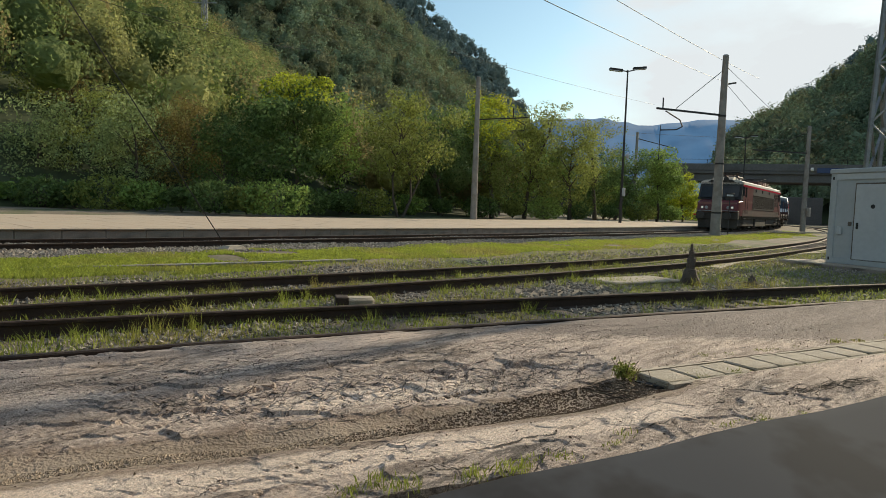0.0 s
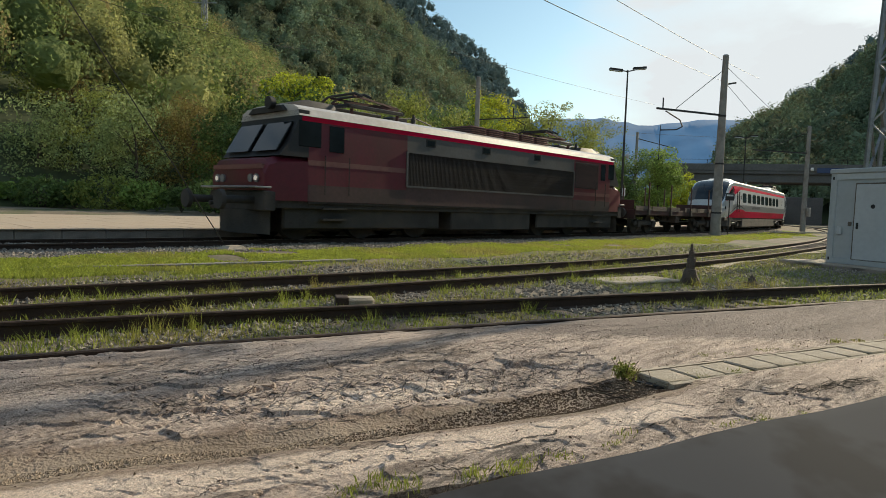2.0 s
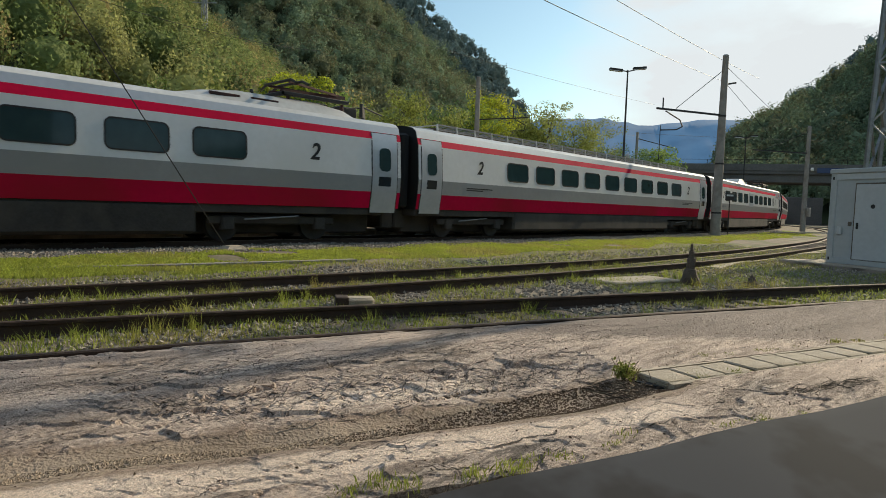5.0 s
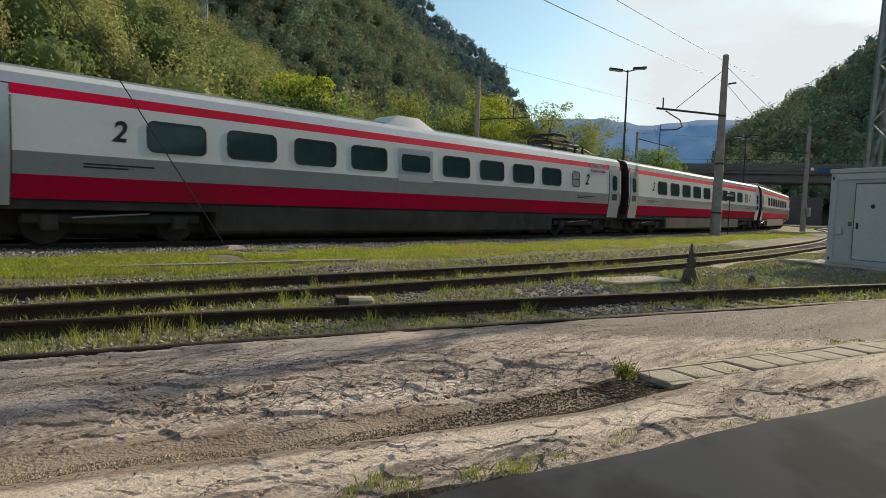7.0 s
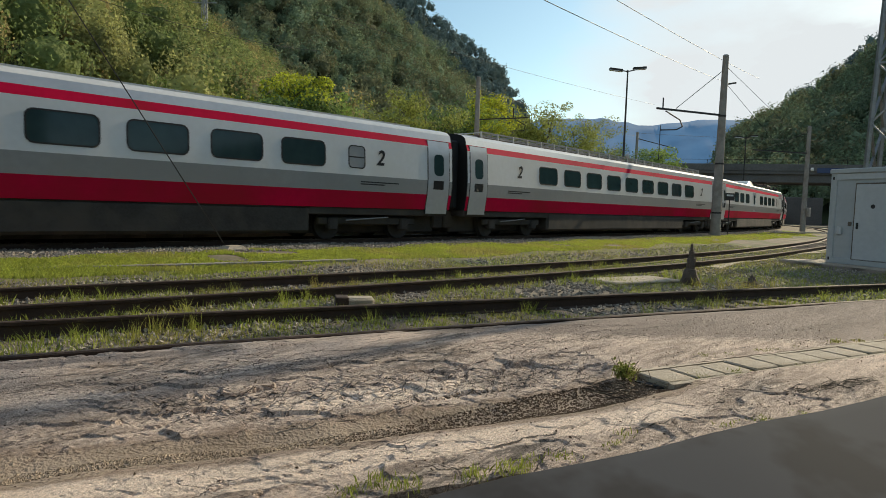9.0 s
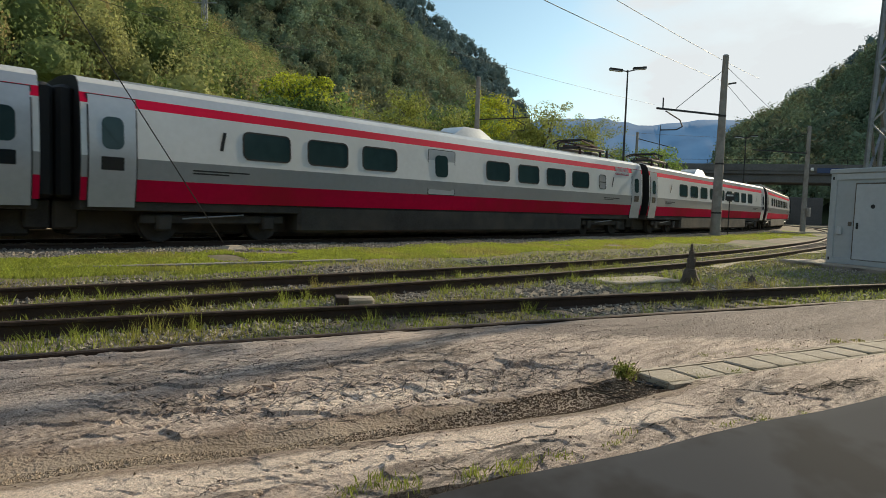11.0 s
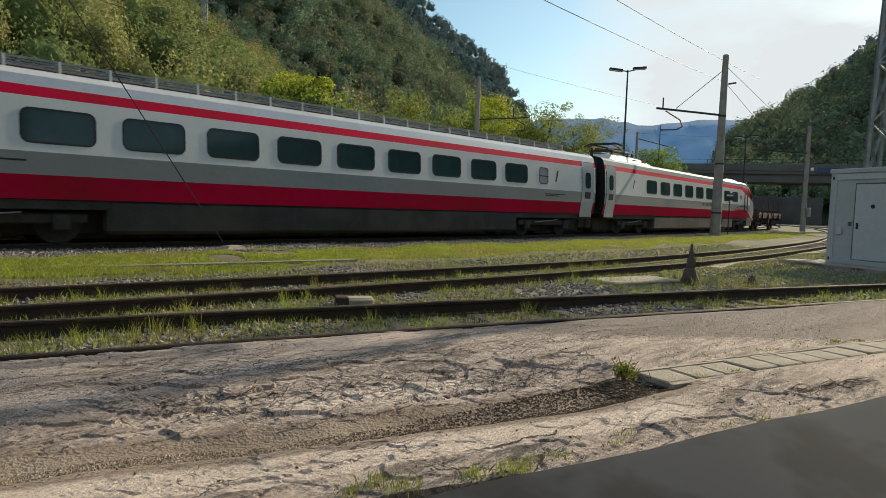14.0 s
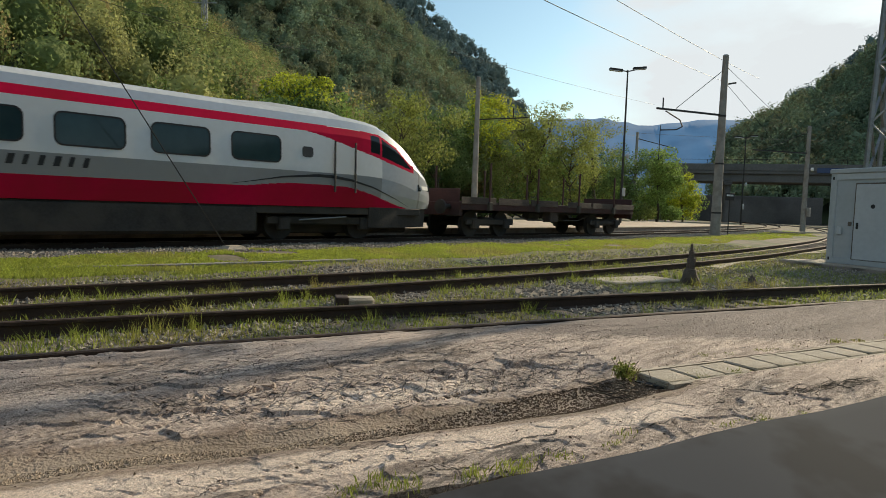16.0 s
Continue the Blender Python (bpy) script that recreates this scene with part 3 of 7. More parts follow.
def plates(u, v):
    """Irregular broken plates: a random level for each, and the nearness to its edge."""
    jit = np.random.default_rng(31).uniform(0, 1, (64, 64, 3))
    i, j = np.floor(u).astype(int), np.floor(v).astype(int)
    d1, d2, lev = np.full(u.shape, 9.0), np.full(u.shape, 9.0), np.zeros(u.shape)
    for a in (-1, 0, 1):
        for b in (-1, 0, 1):
            c = jit[(i + a) % 64, (j + b) % 64]
            d = np.hypot(i + a + c[..., 0] - u, j + b + c[..., 1] - v)
            near = d < d1
            d2 = np.where(near, d1, np.minimum(d2, d))
            lev = np.where(near, c[..., 2], lev)
            d1 = np.where(near, d, d1)
    return lev, d2 - d1


def apron_z(x, y):
    z = -0.16 + 0.012 * wob(x, y, 1.1, 3.0) + 0.004 * wob(x, y, 7.0, 1.0)
    dd = d_ditch(x, y)
    end = np.clip((4.6 - x) / 0.25, 0, 1)
    w = np.clip(1 - np.abs(dd + 0.02) / 0.34, 0, 1)
    z = z - end * 0.1 * w * w * (3 - 2 * w) * (0.8 + 0.3 * wob(x, y, 5, 1))
    # broken scaling concrete, in steps, on the far flank of the ditch and in worn bands beyond it
    al, ac = x * 0.956 - y * 0.294, x * 0.294 + y * 0.956
    plate, edge = plates(al / 0.3 + 0.7 * (value_noise(x, y, 7, 1) - 0.5), ac / 0.15 + 1.1 * (value_noise(x, y, 6, 2) - 0.5))
    worn = np.clip(1.25 - np.abs(dd + 0.75) / 0.62, 0, 1) * np.clip((x - 0.7) / 0.6, 0, 1) * np.clip((5.2 - x) / 1.0, 0, 1)
    worn = np.maximum(worn, 0.55 * np.clip(value_noise(al * 0.5, ac, 1.6, 7) * 3 - 1.4, 0, 1) * np.clip((6.5 - x) / 1.5, 0, 1))
    z = z + worn * (0.045 * (plate - 0.85) - 0.016 * np.clip(1 - edge / 0.06, 0, 1) + 0.015 * (value_noise(x, y, 38, 5) - 0.5))
    z = z - 0.005 * np.clip(1 - edge / 0.05, 0, 1) * (plate > 0.72) * np.clip((5.4 - x) / 0.8, 0, 1)
    z = z + 0.003 * (value_noise(al * 0.5, ac, 9, 6) - 0.5) + 0.003 * (value_noise(x, y, 30, 8) - 0.5) + (0.002 + 0.003 * worn) * (value_noise(x, y, 62, 9) - 0.5)
    dl = np.abs((x - 4.42) * 0.289 + (y - 2.18) * 0.957)
    z = np.where((dl < 0.19) & (x > 4.45), -0.21, np.where(x > 4.3, np.minimum(z, -0.15), z))
    # the patched flank slopes down to the ditch
    z = z - end * 0.05 * np.clip(1 - np.abs(dd + 0.5) / 0.5, 0, 1)
    return z


def make_apron():
    xs = np.concatenate([np.arange(-5, -0.2, 0.12), np.arange(-0.2, 5.6, 0.016), np.arange(5.6, 30, 0.2)])
    n = 230
    top = np.interp(xs, [p.x for p in NEAR], [p.y for p in NEAR]) - np.interp(xs, [-9, 40], [0.82, 0.86]) * 1.03
    bot = np.interp(xs, [p.x for p in APRON_SOUTH], [p.y for p in APRON_SOUTH])
    T = np.linspace(0, 1, n)
    X = np.repeat(xs[:, None], n, 1)
    Y = top[:, None] + (bot - top)[:, None] * T[None]
    Z = apron_z(X, Y)
    i = np.arange(X.size).reshape(X.shape)
    F = np.stack([i[:-1, :-1], i[:-1, 1:], i[1:, 1:], i[1:, :-1]], -1).reshape(-1, 4)
    V = np.stack([X, Y, Z], -1).reshape(-1, 3)
    # skirts on both long edges give it thickness
    for col, flip in ((0, False), (n - 1, True)):
        k = len(V)
        e = np.stack([X[:, col], Y[:, col], Z[:, col] * 0 - 0.5], -1)
        V = np.concatenate([V, e])
        a, b = i[:-1, col], i[1:, col]
        c, d = k + np.arange(len(xs) - 1) + 1, k + np.arange(len(xs) - 1)
        q = np.stack([a, b, c, d], -1)
        F = np.concatenate([F, q[:, ::-1] if flip else q])
    ap = tagged(new("pavement", np_mesh("pavement", V, F, M["concrete"], False)), "cracked weathered concrete apron beside the siding", "pavement", kind="structure")
    # wear: an even floated part, a pale worn wheel strip, soil washed along the ditch; and two dark bands that paint
    # the lattice mast's shadow
    x, y = V[:, 0], V[:, 1]
    bands = {"plain": np.clip((x + 1.1 * y - 8.6) / 1.2, 0, 1) + np.clip(1 - np.abs(d_near(x, y) - 1.0) / 0.22, 0, 1) * np.clip((2.6 - x) / 0.8, 0, 1),
             "damp": np.maximum(band(x, y, [(-1.5, 4.6), (0.58, 4.05), (1.0, 3.98), (1.46, 3.92), (1.8, 3.8)], 0.17), band(x, y, [(1.2, 4.36), (1.9, 3.97), (2.45, 4.03), (2.7, 3.97), (3.35, 4.02), (3.9, 3.9)], 0.15)),
             "pale": np.maximum(band(x, y, [(-1.5, 3.8), (0.54, 2.96), (1.3, 2.58), (2.07, 2.33), (2.88, 2.06), (3.54, 1.82), (4.1, 1.62)], 0.14), 0.8 * band(x, y, [(1.9, 3.45), (2.5, 3.3), (3.1, 3.05), (3.6, 2.95)], 0.2)),
             "broken": np.maximum(band(x, y, [(1.3, 3.72), (2.0, 3.55), (2.6, 3.35), (3.2, 3.1), (3.8, 2.85), (4.5, 2.65)], 0.3), 0.75 * band(x, y, [(-0.5, 4.9), (0.9, 4.5), (2.2, 4.25), (3.6, 3.85), (5.0, 3.4), (6.2, 3.0)], 0.22)),
             "soil": band(x, y, [(-1.5, 4.1), (0.6, 3.34), (1.35, 3.04), (2.05, 2.8), (2.7, 2.6), (3.4, 2.33), (4.2, 2.14), (4.5, 2.08)], 0.3)}
    for nm, val in bands.items():
        ap.data.attributes.new(nm, "FLOAT", "POINT").data.foreach_set("value", np.asarray(val, np.float32))
    return ap


def band(x, y, line, w):
    """Nearness, from 0 to 1, to a line given by points in the order of x."""
    px, py = [p[0] for p in line], [p[1] for p in line]
    run_in = np.clip((x - px[0]) / 0.2, 0, 1) * np.clip((px[-1] - x) / 0.3, 0, 1)
    return np.clip(1.35 - np.abs(y - np.interp(x, px, py)) * 0.95 / w, 0, 1) * run_in


def poly_y(line, x):
    return float(np.interp(x, [p.x for p in line], [p.y for p in line]))


def rail_profile():
    return [(-0.065, -0.17), (0.065, -0.17), (0.065, -0.158), (0.012, -0.14), (0.01, -0.045), (0.035, -0.034), (0.036, -0.006), (0.028, 0.0),
            (-0.028, 0.0), (-0.036, -0.006), (-0.035, -0.034), (-0.01, -0.045), (-0.012, -0.14), (-0.065, -0.158)]


def sweep(line, prof, z):
    rings = []
    for i, p in enumerate(line):
        e = (line[min(i + 1, len(line) - 1)] - line[max(i - 1, 0)]).normalized()
        rings.append([(p.x + e.y * a, p.y - e.x * a, z + b) for a, b in prof])
    return Geo().loft(rings)


def make_track(name, line, z, label, polished, sleepers=True, near_len=60):
    t = thing(name, label, "railway track", kind="structure")
    for side in (-1, 1):
        r = offset(line, side * 0.752)
        rail = part("rail", sweep(r, rail_profile(), z), M["rail"], t)
        part("running_surface", sweep(r, [(-0.026, 0.0005), (0.026, 0.0005), (0.026, 0.003), (-0.026, 0.003)], z), M["railtop"] if polished else M["rail"], rail)
    if sleepers:
        me = Geo().box(-0.12, 0.12, -1.25, 1.25, -0.14, 0.0, 0.02).mesh("sleeper", M["sleeper"], 30)
        run, want = 0.0, 0.0
        for a, b in zip(line, line[1:]):
            L = (b - a).length
            while want < run + L:
                p = a + (b - a) * ((want - run) / L)
                if -4 < p.x < near_len:
                    o = part("sleeper", me, None, t)
                    e = (b - a).normalized()
                    o.matrix_world = Matrix.Translation((p.x, p.y, z - 0.165)) @ Matrix.Rotation(math.atan2(e.y, e.x) + random.uniform(-.01, .01), 4, "Z")
                want += 0.62
            run += L
    return t


make_ground()
apron = make_apron()
make_track("track_main", MID, 0.0, "worn steel main track on grey ballast", True)
make_track("track_side", SIDE, ZR, "rusty siding track sunk in grass and stones", False)
make_track("track_near", NEAR, ZR, "rusty overgrown siding track along the concrete apron", False, near_len=30)


# ---- platform ----
PLAT_Z, PLAT_LAT, PLAT_W, PLAT_END = 0.19, -1.66, 13.0, 66.0


def make_platform():
    p = thing("platform", "low pale paved station platform with dark concrete edge", "platform", kind="structure")
    ss = list(np.arange(-44, PLAT_END + 0.1, 1.0))
    rings = []
    for s in ss:
        a, b = on_main(s, PLAT_LAT - 0.1), on_main(s, PLAT_LAT - PLAT_W)
        rings.append([(a.x, a.y, -0.4), (a.x, a.y, PLAT_Z - 0.03), (b.x, b.y, PLAT_Z - 0.03), (b.x, b.y, -0.4)])
    part("deck", Geo().loft(rings), M["paving"], p)
    # edge blocks of the platform wall
    blk = Geo().box(-0.494, 0.494, -0.1, 0.12, -0.36, PLAT_Z - 0.035, 0.015).mesh("edge_block", M["block"], 30)
    hole = Geo().tube((0, -0.104, -0.09), (0, -0.09, -0.09), 0.03).mesh("drain_hole", M["black"], 30)
    cap = Geo().box(-0.495, 0.495, -0.16, 0.3, PLAT_Z - 0.032, PLAT_Z + 0.012, 0.01).mesh("edge_slab", M["paving"], 30)
    s = -14.0
    while s < PLAT_END:
        q = on_main(s, PLAT_LAT)
        i = math.floor(s)
        m = Matrix.Translation((q.x, q.y, 0)) @ Matrix.Rotation(MAIN[i][2], 4, "Z")
        o = part("edge_block", blk, None, p)
        o.matrix_world = m @ Matrix.Translation((0, random.uniform(-.008, .008), 0))
        h = part("drain_hole", hole, None, o)
        for k in (0.0,):
            c = part("edge_slab", cap, None, p)
            c.matrix_world = m @ Matrix.Translation((k, 0, random.uniform(-.004, .004)))
        s += 1.0
    # paving slabs in rows behind the edge
    slab = Geo().box(-0.49, 0.49, -0.49, 0.49, -0.05, 0.0, 0.008).mesh("paving_slab", M["paving"], 30)
    n = 0
    for s in np.arange(-1, 28, 1.0):
        for row in range(10):
            q = on_main(s + 0.5, PLAT_LAT - 0.85 - row * 1.0)
            o = part("paving_slab", slab, None, p)
            o.matrix_world = Matrix.Translation((q.x, q.y, PLAT_Z + 0.006 + random.uniform(-.004, .004))) @ Matrix.Rotation(MAIN[int(s + 40) - 40][2], 4, "Z")
    return p


make_platform()


def wall_behind():
    """A plain unseen wall, added behind the camera to cut sky light on the train."""
    t = thing("wall_behind", "plain unseen wall added behind the camera to cut sky light", "wall", kind="structure")
    part("wall", Geo().box(-45, 9, -7.4, -7.0, -0.6, 9.5, 0.02), M["plaster"], t)


wall_behind()


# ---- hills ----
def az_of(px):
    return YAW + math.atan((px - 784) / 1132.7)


def hill(name, label, ridge, r0, r1, z0, material, power=1.0, rows=14, step=1.0, rough=2.0):
    """A wooded slope: ridge gives (bearing, elevation) in degrees of its crest, which lies r1 away; the foot lies r0 away."""
    b = np.array([r[0] for r in ridge])
    e = np.array([r[1] for r in ridge])
    az = np.arange(b[0], b[-1] + 0.01, step)
    el = np.interp(az, b, e)
    T = np.linspace(0, 1.25, rows)
    A, TT = np.meshgrid(np.radians(az), T, indexing="ij")
    R = r0 + (r1 - r0) * TT
    top = np.tan(np.radians(el))[:, None] * r1
    H = z0 + (top - z0) * np.where(TT <= 1, TT ** power, 1 - (TT - 1) * 1.2)
    X, Y = np.sin(A) * R, np.cos(A) * R
    H = H + rough * wob(X, Y, 0.06, 1.0) * np.clip(TT * 3, 0, 1)
    i = np.arange(X.size).reshape(X.shape)
    F = np.stack([i[:-1, :-1], i[1:, :-1], i[1:, 1:], i[:-1, 1:]], -1).reshape(-1, 4)
    ob = tagged(new(name, np_mesh(name, np.stack([X, Y, H], -1).reshape(-1, 3), F[:, ::-1], material, True)), label, "hill", kind="structure")

    def at(bearing, t):
        rr = r0 + (r1 - r0) * t
        x, y = np.sin(np.radians(bearing)) * rr, np.cos(np.radians(bearing)) * rr
        tp = np.tan(np.radians(np.interp(bearing, b, e))) * r1
        return np.stack([x, y, z0 + (tp - z0) * t ** power + rough * wob(x, y, 0.06, 1.0) * np.clip(t * 3, 0, 1)], -1)
    return ob, at


def ball(level):
    """Points and faces of a unit sphere of even triangles."""
    bm = bmesh.new()
    bmesh.ops.create_icosphere(bm, subdivisions=level, radius=1.0)
    v = np.array([tuple(p.co) for p in bm.verts])
    f = np.array([[p.index for p in t.verts] for t in bm.faces])
    bm.free()
    return v, f


def woods(name, label, at, b0, b1, count, height, leaf, per, kinds, seed, level=2, tmin=0.0, tmax=1.0):
    """Tree crowns on a slope: each a lumpy leafy dome with loose sprays standing out of it; one object for each kind of tree."""
    rng = np.random.default_rng(seed)
    t = rng.uniform(tmin, tmax, count) ** 0.7
    base = at(rng.uniform(b0, b1, count), t)
    h = height * rng.uniform(0.55, 1.3, count)
    shape = np.stack([rng.uniform(0.3, 0.44, count), rng.uniform(0.3, 0.44, count), rng.uniform(0.42, 0.62, count)], -1) * h[:, None]
    ph = rng.uniform(0, 6.283, (count, 6))
    kind = np.digitize(rng.uniform(0, 1, count), np.cumsum([w for _m, w in kinds])[:-1])

    def lump(d, k):
        p = ph[k][:, None]
        return (1 + 0.16 * np.sin(d[..., 0] * 4 + p[..., 0]) * np.sin(d[..., 1] * 4 + p[..., 1]) + 0.13 * np.sin(d[..., 2] * 7 + p[..., 2]) * np.sin(d[..., 0] * 7 + p[..., 3])
                + 0.09 * np.sin(d[..., 1] * 12 + p[..., 4]) * np.sin(d[..., 2] * 11 + p[..., 5]))
    bv, bf = ball(level)
    nb = 24
    bunch = rng.normal(size=(count, nb, 3))
    bunch[..., 2] = np.abs(bunch[..., 2]) - 0.3
    bunch /= np.linalg.norm(bunch, axis=2)[..., None]
    for j, (material, _w) in enumerate(kinds):
        k = np.nonzero(kind == j)[0]
        n = len(k)
        core = np.repeat(bv[None], n, 0)
        cv = core * (0.56 * lump(core, k))[..., None] * shape[k][:, None] + base[k][:, None]
        cv[..., 2] += (h[k] * 0.5)[:, None]
        cf = (np.arange(n)[:, None, None] * len(bv) + bf[None]).reshape(-1, 3)
        pick = bunch[k][np.arange(n)[:, None], rng.integers(0, nb, (n, per))]
        d = rng.normal(size=(n, per, 3))
        d /= np.linalg.norm(d, axis=2)[..., None]
        c = pick * (0.74 * lump(pick, k))[..., None] + d * 0.36 * rng.uniform(0.5, 1.1, (n, per, 1))
        c = base[k][:, None] + c * shape[k][:, None]
        c[..., 2] += (h[k] * 0.5)[:, None]
        v, f = chips(rng, c.reshape(-1, 3), leaf, (d + 0.5 * pick).reshape(-1, 3))
        V = np.concatenate([cv.reshape(-1, 3), v])
        tagged(new(name, np_mesh(name, V, np.concatenate([cf, f + n * len(bv)]), M[material])), label, "woods", kind="stuff")


D = math.degrees
B = lambda px: D(az_of(px))


def crest(points, r1, tall):
    """A hill's crest as (bearing, elevation) in degrees, from places on the skyline, less the height of the trees on it."""
    out = []
    for px, py in points:
        d = sight(px, py)
        out.append((D(math.atan2(d.x, d.y)), D(math.atan(d.z / math.hypot(d.x, d.y) - tall / r1))))
    return out


ridge_near = [(-60, 20.4), (B(-300), 24.4), (B(0), 22.4), (B(200), 17.4), (B(330), 13.6), (B(430), 10.6), (B(520), 8.4), (B(620), 4.9), (B(740), 1.4), (B(860), 0.5)]
hill_near, at_near = hill("hill_near", "steep wooded hillside behind the station", ridge_near, 46, 170, 0, M["forest_floor"], 1.0)
woods("forest_near", "sunlit mixed green and olive woodland on the slope", at_near, 2, B(860), 800, 7.4, 0.3, 780, [("wood_green", 0.5), ("wood_olive", 0.32), ("wood_rust", 0.18)], 3, 2, tmin=0.03)
ridge_mid = [(-10, 22.5), (B(300), 23.0)] + crest([(560, -120), (690, 5), (740, 52), (786, 100), (845, 160), (880, 205), (915, 260), (950, 330), (980, 380)], 420, 7)
hill_mid, at_mid = hill("hill_mid", "wooded mountain flank above the valley", ridge_mid, 180, 420, 0, M["forest_floor"], 1.0, rough=5)
woods("forest_mid", "dull green woodland on the mountain flank", at_mid, B(250), B(975), 2000, 11, 0.85, 170, [("far_green", 0.6), ("far_olive", 0.4)], 5, 1)
ridge_dark = [(10, 26.0), (B(600), 25.0)] + crest([(700, -50), (765, 8), (800, 45), (830, 70), (862, 98), (890, 132), (912, 158), (930, 195), (945, 240), (985, 320), (1010, 385)], 700, 9)
hill_dark, at_dark = hill("hill_dark", "dark wooded mountain ridge behind the flank", ridge_dark, 460, 700, 0, M["forest_floor"], 1.0, rough=6)
woods("forest_dark", "dark woodland on the far ridge, coloured bluish for haze", at_dark, B(640), B(1000), 900, 15, 1.7, 70, [("far_haze", 1.0)], 15, 1, tmin=0.2)
ridge_right = crest([(1262, 300), (1285, 250), (1312, 222), (1340, 201), (1378, 180), (1419, 160), (1460, 139), (1500, 116), (1534, 96), (1575, 76)], 330, 6) + [(B(1800), 17.4), (B(2600), 19.4), (130, 13.4), (190, 7.4)]
hill_right, at_right = hill("hill_right", "steep wooded hill across the valley", ridge_right, 165, 330, 0, M["forest_floor"], 1.0, rough=3)
woods("forest_right", "dark backlit woodland on the steep hill", at_right, B(1262), B(1680), 1200, 9, 0.75, 190, [("far_green", 0.75), ("far_olive", 0.25)], 7, 1)
ridge_behind = crest([(1380, 190), (1412, 161), (1440, 141), (1470, 120), (1500, 96), (1541, 72), (1570, 60)], 700, 9) + [(B(1800), 19.6), (B(2500), 18.6)]
hill_behind, at_behind = hill("hill_behind", "hazy wooded ridge behind the hill", ridge_behind, 420, 700, 0, M["forest_floor"], 1.0, rough=6)
woods("forest_behind", "distant woodland on the ridge, haze put into its colour", at_behind, B(1385), B(1750), 700, 15, 1.7, 60, [("far_haze", 1.0)], 8, 1)
# the mountain wears the blue haze as its own faint glow
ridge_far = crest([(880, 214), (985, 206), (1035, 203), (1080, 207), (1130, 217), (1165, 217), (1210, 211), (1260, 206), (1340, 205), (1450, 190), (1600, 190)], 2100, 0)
hill("backdrop_mountain", "distant forested mountain, its blue haze painted as a glowing colour", ridge_far, 1500, 2100, -10, far_blue, 1.0, rough=4, step=0.4)


# ---- trees ----
def tree(x, y, z, height, spread, material, seed, label, leaf=0.24, count=5000, low=0.12, trunks=1, open_=0.0, top=None, top_from=0.84):
    height *= 1.14
    if math.hypot(x, y) > 75:
        count, leaf = int(count * 1.4), leaf * 1.2
    rng = np.random.default_rng(seed)
    t = thing("tree", label, "tree", Matrix.Translation((x, y, z)), "trees behind the platform")
    g = Geo()
    tips = []
    for k in range(trunks):
        a = rng.uniform(0, 6.28)
        p = Vector((0.25 * math.cos(a), 0.25 * math.sin(a), 0)) if trunks > 1 else Vector((0, 0, 0))
        d = Vector((rng.normal(0, 0.12), rng.normal(0, 0.12), 1)) if trunks == 1 else Vector((0.4 * math.cos(a), 0.4 * math.sin(a), 1))
        r = 0.022 * height / math.sqrt(trunks)
        for i in range(5):
            q = p + d.normalized() * height * 0.16
            g.tube(p, q, r, r * 0.75, 7)
            if i > 0:
                for _ in range(3):
                    an, out = rng.uniform(0, 6.28), rng.uniform(0.35, 0.8) * spread
                    tip = q + Vector((math.cos(an) * out, math.sin(an) * out, rng.uniform(0.06, 0.2) * height))
                    m = q.lerp(tip, 0.5) + Vector((0, 0, 0.03 * height))
                    g.tube(q, m, r * 0.5, r * 0.3, 5)
                    g.tube(m, tip, r * 0.3, r * 0.1, 5)
                    tips += [tip, m]
            p, r = q, r * 0.75
            d = d + Vector((rng.normal(0, 0.15), rng.normal(0, 0.15), 0))
    part("trunk", g, M["bark"], t)
    # clumps over an uneven crown
    nc = 46
    u = rng.normal(size=(nc, 3))
    u /= np.linalg.norm(u, axis=1)[:, None]
    rr = rng.uniform(0.35, 1.0, nc) ** 0.5
    cz = low * height + (1 - low) * height * 0.5
    cl = u * rr[:, None] * np.array([spread, spread, (1 - low) * height * 0.47]) * (1 + 0.18 * rng.normal(size=(nc, 1)))
    cl[:, 2] += cz
    cl = np.concatenate([cl, np.array([tuple(v) for v in tips])])
    size = rng.uniform(0.5, 1.0, len(cl)) * spread * (0.42 - 0.15 * open_)
    pick = rng.integers(0, len(cl), count)
    w = rng.normal(size=(count, 3))
    w /= np.linalg.norm(w, axis=1)[:, None]
    c = cl[pick] + w * (size[pick] * rng.uniform(0.45, 1.0, count) ** 0.4)[:, None] * np.array([1, 1, 0.8])
    out = w + 0.6 * (c - np.array([0, 0, cz])) / np.array([spread, spread, 0.5 * height])
    keep = (c[:, 2] > 0.25) & (c[:, 2] < height * (1.03 + 0.05 * np.sin(c[:, 0] * 2.3) * np.sin(c[:, 1] * 3.1)))
    c, out = c[keep], out[keep]
    # sunlight on the crown's top is put into a brighter leaf colour
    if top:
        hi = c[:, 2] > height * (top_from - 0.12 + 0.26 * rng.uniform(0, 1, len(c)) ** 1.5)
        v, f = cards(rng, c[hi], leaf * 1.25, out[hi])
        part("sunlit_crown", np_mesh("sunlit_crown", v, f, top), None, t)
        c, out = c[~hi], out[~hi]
    v, f = cards(rng, c, leaf, out)
    part("crown", np_mesh("crown", v, f, material), None, t)
    return t


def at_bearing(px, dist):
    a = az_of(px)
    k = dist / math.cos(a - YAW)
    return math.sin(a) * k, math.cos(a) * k


